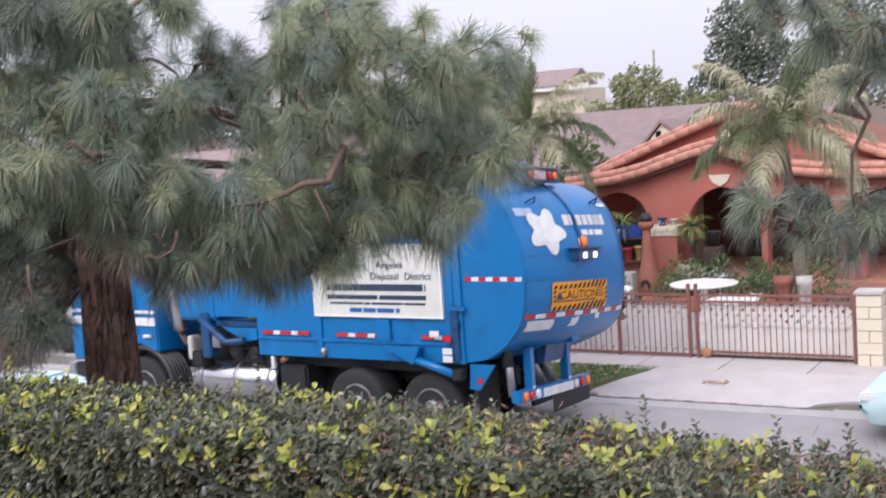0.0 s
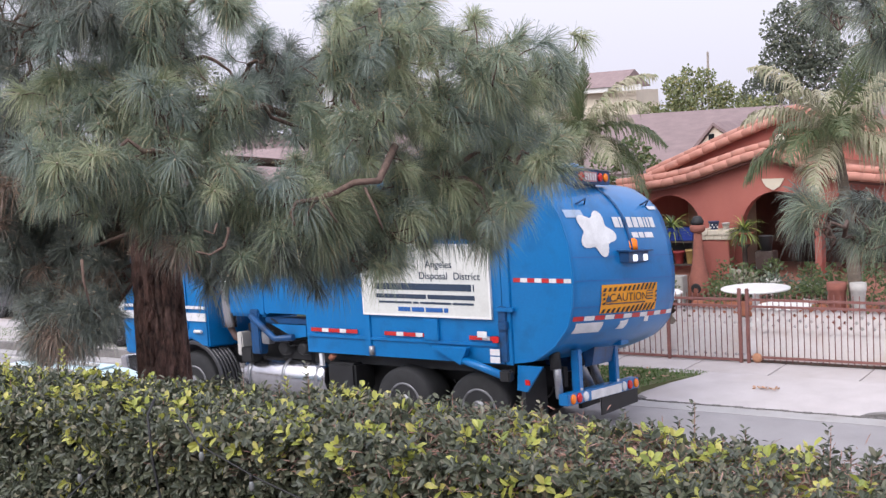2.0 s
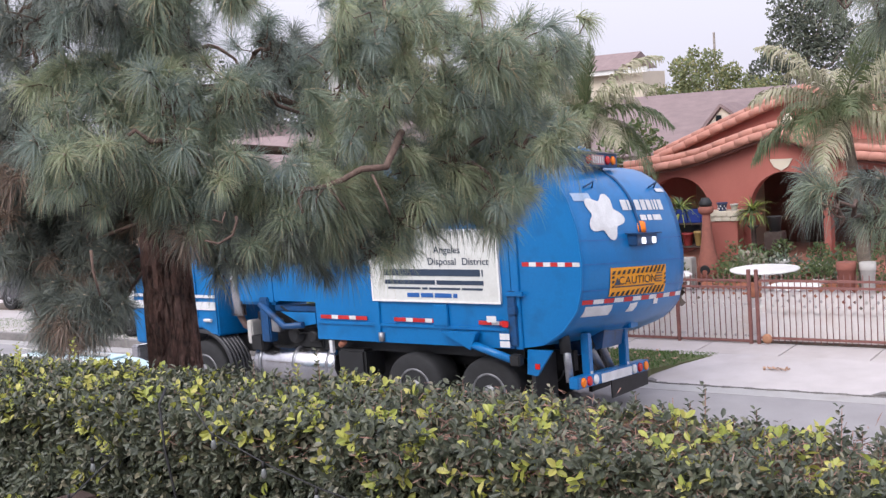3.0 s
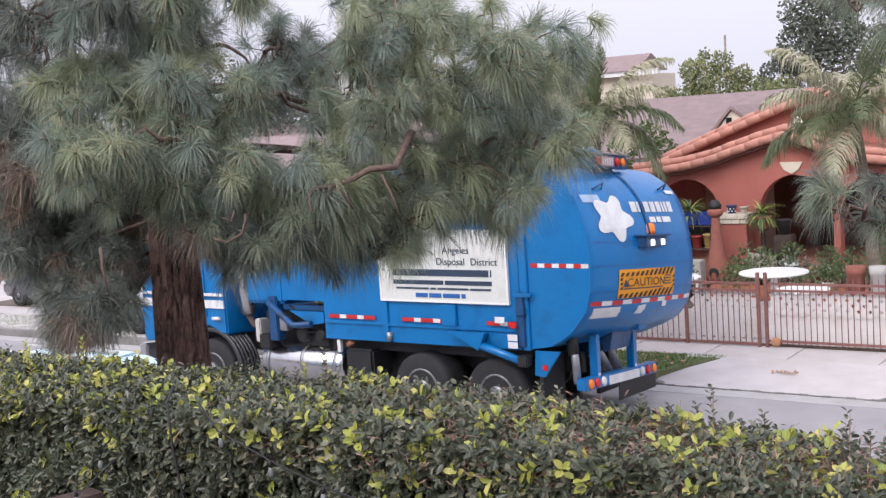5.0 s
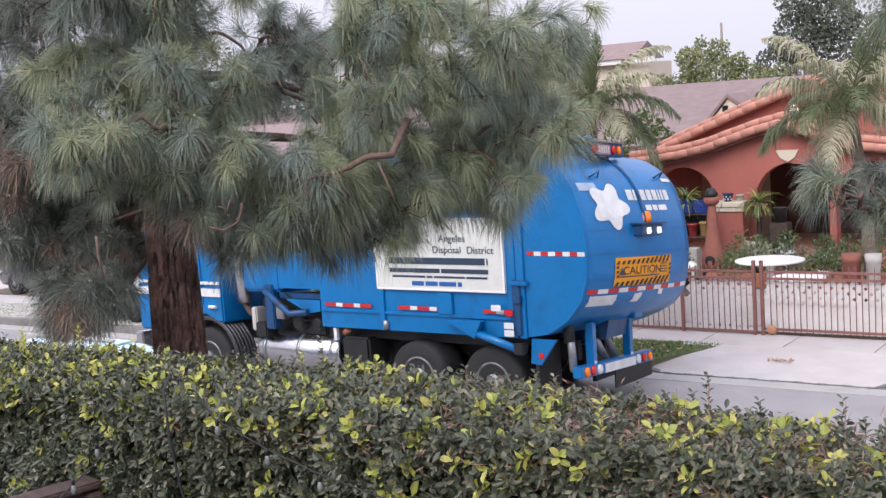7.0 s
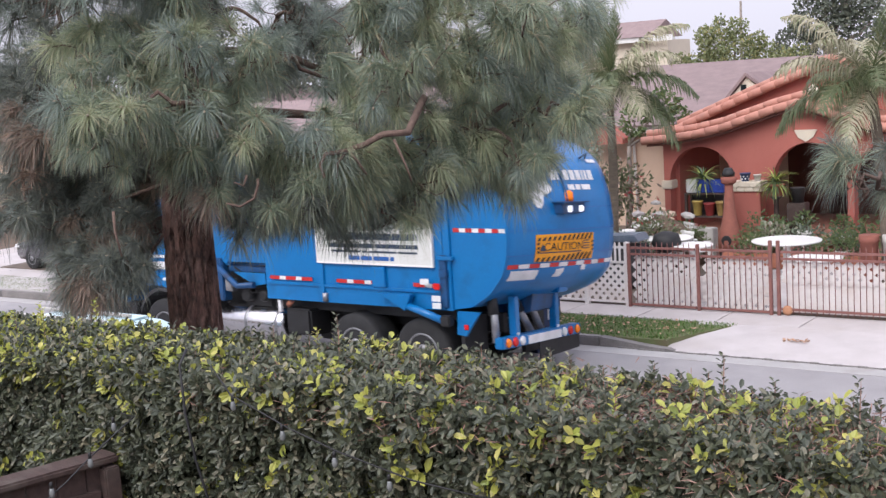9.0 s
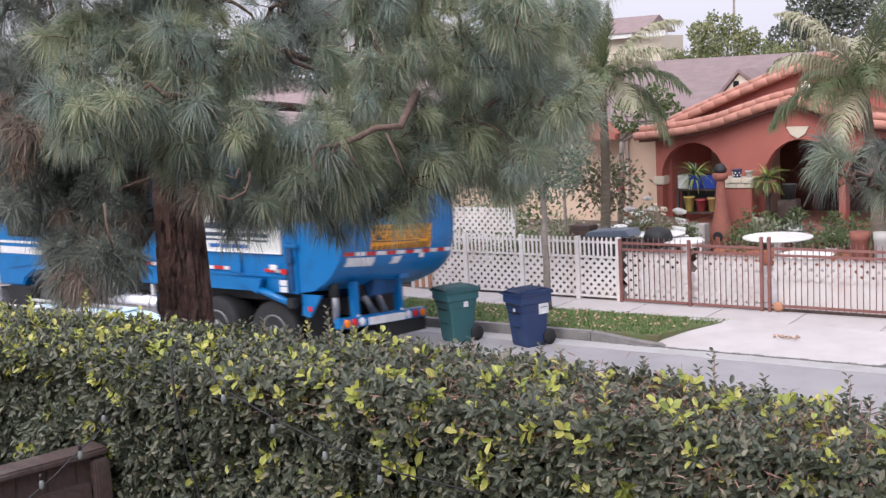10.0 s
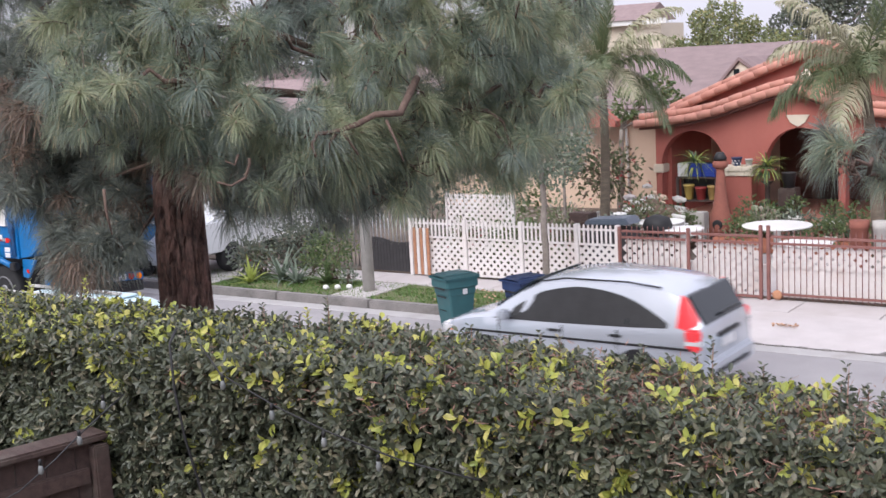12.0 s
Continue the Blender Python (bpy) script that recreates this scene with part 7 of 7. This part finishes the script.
# shrubs along the yard's left
for i, (x, y, z, r, n, s, m, lb) in enumerate((
        (-13.4, 24.0, 0.2, 0.7, 900, 0.09, "shrub_pale", "dense green shrub behind the lattice fence"),
        (-12.5, 23.2, 0.2, 0.55, 700, 0.08, "shrub_red", "shrub with red flowers behind the fence"),
        (-13.6, 26.8, 0.9, 0.9, 1000, 0.12, "shrub_red", "red flowering bush beside the house"),
        (-12.4, 26.4, 0.2, 0.6, 420, 0.1, "shrub", "green bush by the porch corner"),
        (-11.7, 25.2, 0.2, 0.42, 300, 0.08, "shrub_red", "low flowering plant in the yard"),
        (-9.7, 26.3, 0.4, 0.5, 380, 0.08, "shrub", "bright green bush before the porch"),
        (-9.0, 25.3, 0.3, 0.5, 300, 0.12, "shrub_pale", "pale strappy plant before the porch"),
        (-8.4, 25.6, 0.3, 0.5, 300, 0.1, "shrub_grey", "grey plant beside the table"),
        (-14.6, 23.0, 0.2, 0.9, 1000, 0.1, "shrub_pale", "shrub behind the white fence"),
        (-14.2, 21.3, 0.2, 0.6, 800, 0.09, "shrub_red", "rusty shrub behind the white fence"),
        (-13.1, 21.4, 0.2, 0.62, 800, 0.1, "shrub", "shrub leaning over the white fence"),
        (-12.0, 21.4, 0.2, 0.62, 800, 0.09, "shrub_red", "dry reddish shrub behind the fence"),
        (-11.3, 22.7, 0.2, 0.6, 800, 0.09, "shrub_grey", "tangled grey shrub behind the fence"),
        (-7.3, 26.2, 0.2, 0.55, 400, 0.1, "shrub", "green shrub near the porch"),
        (-6.2, 25.0, 0.2, 0.7, 480, 0.1, "shrub", "green shrub near the gate"),
        (-15.6, 25.5, 0.2, 1.1, 800, 0.12, "shrub", "large green shrub between the houses"),
        (-17.5, 24.5, 0.2, 1.3, 900, 0.13, "treedark", "dark bush between the houses"),
        (-11.2, 24.0, 0.4, 0.6, 800, 0.1, "shrub_red", "rose bush among the white tables"),
        (-10.9, 24.9, 0.2, 0.5, 500, 0.08, "shrub_red", "flowering shrub beside the chiminea"),
        (-9.35, 25.0, 0.2, 0.45, 450, 0.09, "shrub", "green bush beside the chiminea"),
        (-18.4, 18.9, 0.15, 0.55, 600, 0.09, "treedark", "dark leafy bush beside the drive"),
        (-18.2, 20.1, 0.15, 0.75, 800, 0.09, "treedark", "tall dark bush beside the parked pickup"),
        (-16.9, 19.9, 0.15, 0.65, 700, 0.09, "shrub", "dark bushy plant beside the parked pickup"),
        (-17.9, 20.1, 0.15, 0.7, 700, 0.09, "treedark", "dark bush beside the side lot"),
        (-16.2, 19.1, 0.15, 0.32, 260, 0.07, "shrub", "low green shrub on the verge"),
        (-15.6, 18.9, 0.15, 0.22, 180, 0.06, "shrub_grey", "low pale plant by the lamp post"),
        (-18.4, 19.2, 0.15, 0.4, 300, 0.08, "shrub_red", "pinkish shrub beside the drive"),
        (-17.1, 19.4, 0.15, 0.35, 260, 0.07, "shrub", "dark shrub on the verge"))):
    bush("shrub", x, y, z, r, n, s, M[m], lb, seed=i)
trel = empty("trellis_screen", pose(0, 0, 0), "white trellis screen behind the fence", "trellis")
part("lattice_panel", lattice(bmesh.new(), -14.9, -13.2, 0.5, 1.75, 21.6, 0.16, 0.03), M["lattice"], trel)["kind"] = "stuff"
for x in (-14.94, -13.2):
    part("upright", B(x, x + 0.04, 21.58, 21.63, 0.2, 1.8), M["lattice"], trel)
rosette("agave", -17.5, 18.9, 0.15, 30, 0.85, 0.05, M["shrub_grey"], "large grey-green agave with stiff leaves on the verge", 1.0, 3)
rosette("agave", -16.9, 18.7, 0.15, 24, 0.55, 0.04, M["shrub_grey"], "smaller grey-green agave on the verge", 1.0, 4)
rosette("agave", -17.95, 18.4, 0.15, 24, 0.6, 0.045, M["lime"], "yellow-green agave beside the kerb", 1.0, 5)
rosette("prickly_plant", -16.2, 18.9, 0.15, 16, 0.6, 0.07, M["shrub"], "broad-leaved succulent on the verge", 1.1, 6)
for i in range(3):
    x, y = -15.45 + 0.13 * i % 0.5, 18.3 + 0.11 * i
    thing("white_stone", lathe([(0.02, 0), (0.07, 0.02), (0.06, 0.08), (0.02, 0.1)], 7, pose(x - 0.3 + 0.09 * i, y, 0.15)), M["white"], "small white stone on the verge", "stone", "verge stones")
# a fallen scrap on the drive
lrng = np.random.default_rng(6)
me = leaf_mesh("leaf_litter", [(np.array([lrng.normal(-6.25, 0.1), lrng.normal(18.5, 0.03), 0.135]), np.array([lrng.normal(), lrng.normal(), 0.25]), lrng.normal(size=3) * np.array([1, 1, 0.2]), 0.07, 0.02) for i in range(26)] + [(np.array([lrng.uniform(-13, -8), lrng.uniform(17.9, 19.2), 0.19]), np.array([lrng.normal(), lrng.normal(), 0.2]), lrng.normal(size=3) * np.array([1, 1, 0.2]), 0.06, 0.02) for i in range(160)], mat("dry leaf", (0.55, 0.36, 0.24), (0.42, 0.25, 0.17), rough=0.8))
tagged(new("leaf_litter", me), "scatter of dry orange leaves on drive and verge", "leaves", kind="stuff")



def garden_chair(x, y, turn):
    """White moulded garden chair."""
    c = empty("garden_chair", pose(x, y, 0.2, 0, 0, turn), "white plastic garden chair in the front yard", "chair", "white garden chairs")
    part("seat", B(-0.23, 0.23, -0.22, 0.22, 0.40, 0.44, bevel=0.012), M["white"], c)
    for i in range(5):
        part("back_slat", B(-0.21 + i * 0.09, -0.15 + i * 0.09, 0.2, 0.225, 0.44, 0.82, bevel=0.006), M["white"], c)
    part("back_rail", B(-0.24, 0.24, 0.195, 0.235, 0.82, 0.88, bevel=0.012), M["white"], c)
    for sx in (-0.2, 0.2):
        for sy in (-0.19, 0.19):
            part("leg", B(sx - 0.022, sx + 0.022, sy - 0.022, sy + 0.022, 0, 0.40), M["white"], c)
        part("armrest", B(sx - 0.035 + (0.03 if sx > 0 else -0.03), sx + 0.035 + (0.03 if sx > 0 else -0.03), -0.2, 0.22, 0.60, 0.63, bevel=0.008), M["white"], c)


for x, y, a in ((-11.9, 25.0, 20), (-11.2, 25.3, -40), (-12.3, 24.2, 70), (-10.4, 24.3, 150)):
    garden_chair(x, y, a)
for x, y, r, h in ((-12.0, 25.9, 0.16, 0.5), (-11.5, 26.1, 0.14, 0.4), (-10.7, 25.0, 0.15, 0.35), (-9.4, 26.9, 0.14, 0.4), (-8.9, 27.1, 0.16, 0.5), (-8.0, 26.9, 0.18, 0.45), (-7.4, 24.9, 0.16, 0.4)):
    pot(x, y, 0.2, r, h, M["white"], "white glazed plant pot in the yard")
    bush("potted_plant", x, y, 0.2 + h, 0.26, 160, 0.09, M["shrub"], "leafy plant in a white pot", seed=41)

# palms and far trees
palm("king_palm", (-12.4, 24.2, 0.2), (-12.33, 24.2, 4.36), 0.10, 18, 2.1, "king palm with arching fronds beside the house", 5, dry=0.3, droop=0.6, tilt=(-0.4, 1.1), spears=6, hang=0.75)
palm("queen_palm", (-6.0, 23.2, 0.2), (-6.35, 23.2, 4.05), 0.11, 19, 2.15, "palm with drooping pale fronds before the house", 8, dry=0.72, droop=0.7, tilt=(-0.25, 1.25), hang=0.85)
palm("far_palm", (-19.5, 33, 0.2), (-19.5, 33, 6.0), 0.15, 14, 2.2, "tall palm far behind the houses", 15, dry=0.2, droop=0.6, tilt=(-0.2, 1.3))
palm("far_palm", (-22.5, 30, 0.2), (-22.5, 30, 5.6), 0.15, 14, 2.2, "tall palm far behind the pine", 16, dry=0.3, droop=0.6, tilt=(-0.2, 1.3))
crown_tree("garden_tree", ((-19.6, 50, 0), (-19.6, 50, 3.2), 0.2), [(-20.6, 50, 4.2, 1.2, 1500), (-19.4, 50, 4.8, 1.3, 1800), (-18.2, 50.5, 4.4, 1.2, 1500), (-20.0, 49.5, 5.6, 0.8, 700), (-17.2, 50, 4.0, 1.2, 1300), (-21.6, 50, 4.4, 0.8, 900), (-20.6, 50, 5.9, 0.45, 300), (-19.2, 50, 6.1, 0.5, 340), (-18.3, 50, 5.5, 0.45, 300), (-16.6, 50, 4.7, 0.6, 420), (-20.0, 50, 6.5, 0.25, 110)], 0.3, 0.14, M["treefar"], "yellow-green garden tree behind the roofs", "tree", 8)
crown_tree("dark_tree", ((-17.2, 56, 0), (-17.2, 56, 4.5), 0.3), [(-18.6, 56, 5.2, 1.1, 900), (-17.4, 56, 6.6, 1.4, 1300), (-16.2, 56, 7.4, 1.4, 1300), (-15.0, 56, 6.2, 1.5, 1300), (-17.2, 56, 8.4, 1.2, 900), (-13.4, 56, 5.2, 1.4, 1000), (-15.6, 56, 9.0, 1.2, 800)], 0.3, 0.2, M["treedark"], "tall dark tree far behind the house", "tree", 9)
crown_tree("dark_tree", ((-10.2, 46, 0), (-10.2, 46, 4.5), 0.3), [(-11.4, 46, 5.4, 1.1, 900), (-10.0, 46, 6.3, 1.4, 1300), (-8.6, 46, 5.4, 1.3, 1000), (-9.6, 46, 7.8, 1.2, 900), (-7.2, 46, 6.4, 1.4, 900)], 0.3, 0.18, M["treedark"], "dark tree behind the tiled roof", "tree", 10)
crown_tree("yard_tree", ((-14.6, 29.6, 0.2), (-14.5, 29.6, 2.6), 0.1), [(-14.3, 29.6, 3.3, 0.45, 300), (-13.5, 29.8, 3.7, 0.4, 300), (-13.2, 30, 3.3, 0.35, 200)], 0.3, 0.12, M["shrub"], "small tree beside the tiled eave", "tree", 12)
crown_tree("yard_tree", ((-14.9, 25.8, 0.2), (-14.8, 25.8, 1.6), 0.09), [(-14.2, 25.8, 2.3, 0.6, 600), (-15.2, 25.6, 2.7, 0.7, 700), (-15.9, 26, 2.1, 0.6, 500), (-14.7, 25.9, 3.2, 0.5, 400)], 0.28, 0.1, M["shrub_grey"], "olive green yard tree before the beige wall", "tree", 22)
crown_tree("yard_tree", ((-12.75, 23.0, 0.2), (-12.7, 23.0, 2.0), 0.05), [(-12.7, 23.0, 2.5, 0.45, 420), (-12.35, 23.1, 3.0, 0.35, 280), (-13.1, 23.0, 2.9, 0.35, 280)], 0.28, 0.09, M["shrub_pale"], "slender pale leafed tree before the palm trunk", "tree", 27)
crown_tree("far_tree", ((-30, 45, 0), (-30, 45, 3), 0.25), [(-31.5, 45, 4.6, 1.6, 1000), (-29.5, 45, 5.2, 1.7, 1100), (-27.5, 45, 4.6, 1.5, 900)], 0.3, 0.2, M["treefar"], "broad tree behind the far house", "tree", 13)
crown_tree("far_tree", ((-44, 44, 0), (-44, 44, 3.5), 0.3), [(-46.5, 44, 4.6, 1.9, 1000), (-43.5, 44, 6.2, 2.2, 1300), (-40.5, 44, 5.0, 1.9, 1100), (-49, 44, 5.8, 2.0, 1000), (-37.5, 44, 5.6, 2.0, 1000)], 0.3, 0.24, M["treedark"], "dark tree beyond the side lot", "tree", 14)
crown_tree("lot_tree", ((-25.5, 24, 0.17), (-25.4, 24, 2.2), 0.13), [(-26.2, 24, 3.0, 0.9, 700), (-25.0, 24, 3.4, 1.0, 800), (-24.0, 24, 2.8, 0.8, 600), (-27, 24, 2.6, 0.8, 500)], 0.3, 0.12, M["treedark"], "bushy dark tree at the side lot", "tree", 18)
crown_tree("lot_tree", ((-21.0, 25, 0.17), (-21, 25, 1.6), 0.1), [(-21.6, 25, 2.0, 0.8, 600), (-20.5, 25, 2.4, 0.8, 600), (-22.6, 25, 1.6, 0.8, 500)], 0.3, 0.12, M["shrub"], "leafy green tree at the side lot", "tree", 19)


# ---- what moves ----
TRUCK_RUN = [(0, 0), (7.4, 0), (7.8, 0.09), (8.3, 0.48), (8.5, 0.74), (9.0, 1.54), (9.5, 2.76), (10.0, 4.45), (10.5, 6.54), (11.0, 8.36), (11.5, 10.0), (12.0, 11.8)]


# how far the silver car's nose has gone along the street
SUV_RUN = [(0, 12.0), (9.0, 4.6), (10.4, -2.1), (10.8, -4.0), (11.0, -4.8), (11.2, -5.66), (11.4, -6.64), (11.6, -7.62), (11.8, -8.7), (12.0, -9.83)]


def run_at(run, t):
    return float(np.interp(t, [a for a, b in run], [b for a, b in run]))


def roll_rows(at, run, radius, start, end):
    rows = [(0, pose(*at))]
    t = start
    while t < end - 0.01:
        rows.append((t, pose(*at, 0, -math.degrees(run_at(run, t) / radius), 0)))
        t += 0.1
    rows.append((end, pose(*at, 0, -math.degrees(run_at(run, end) / radius), 0)))
    return rows


def motions():
    walk(truck, [(t, TRUCK @ pose(-s, 0, 0)) for t, s in TRUCK_RUN])
    for w, at in TRUCK_WHEELS:
        walk(w, roll_rows(at, TRUCK_RUN, 0.52, 7.4, 12.0))
    walk(suv, [(t, pose(x, 13.9, 0)) for t, x in SUV_RUN])
    going = [(t, 12.0 - x) for t, x in SUV_RUN]
    for w, at in SUV_WHEELS:
        walk(w, roll_rows(at, going, 0.345, 0.1, 12.0))


motions()
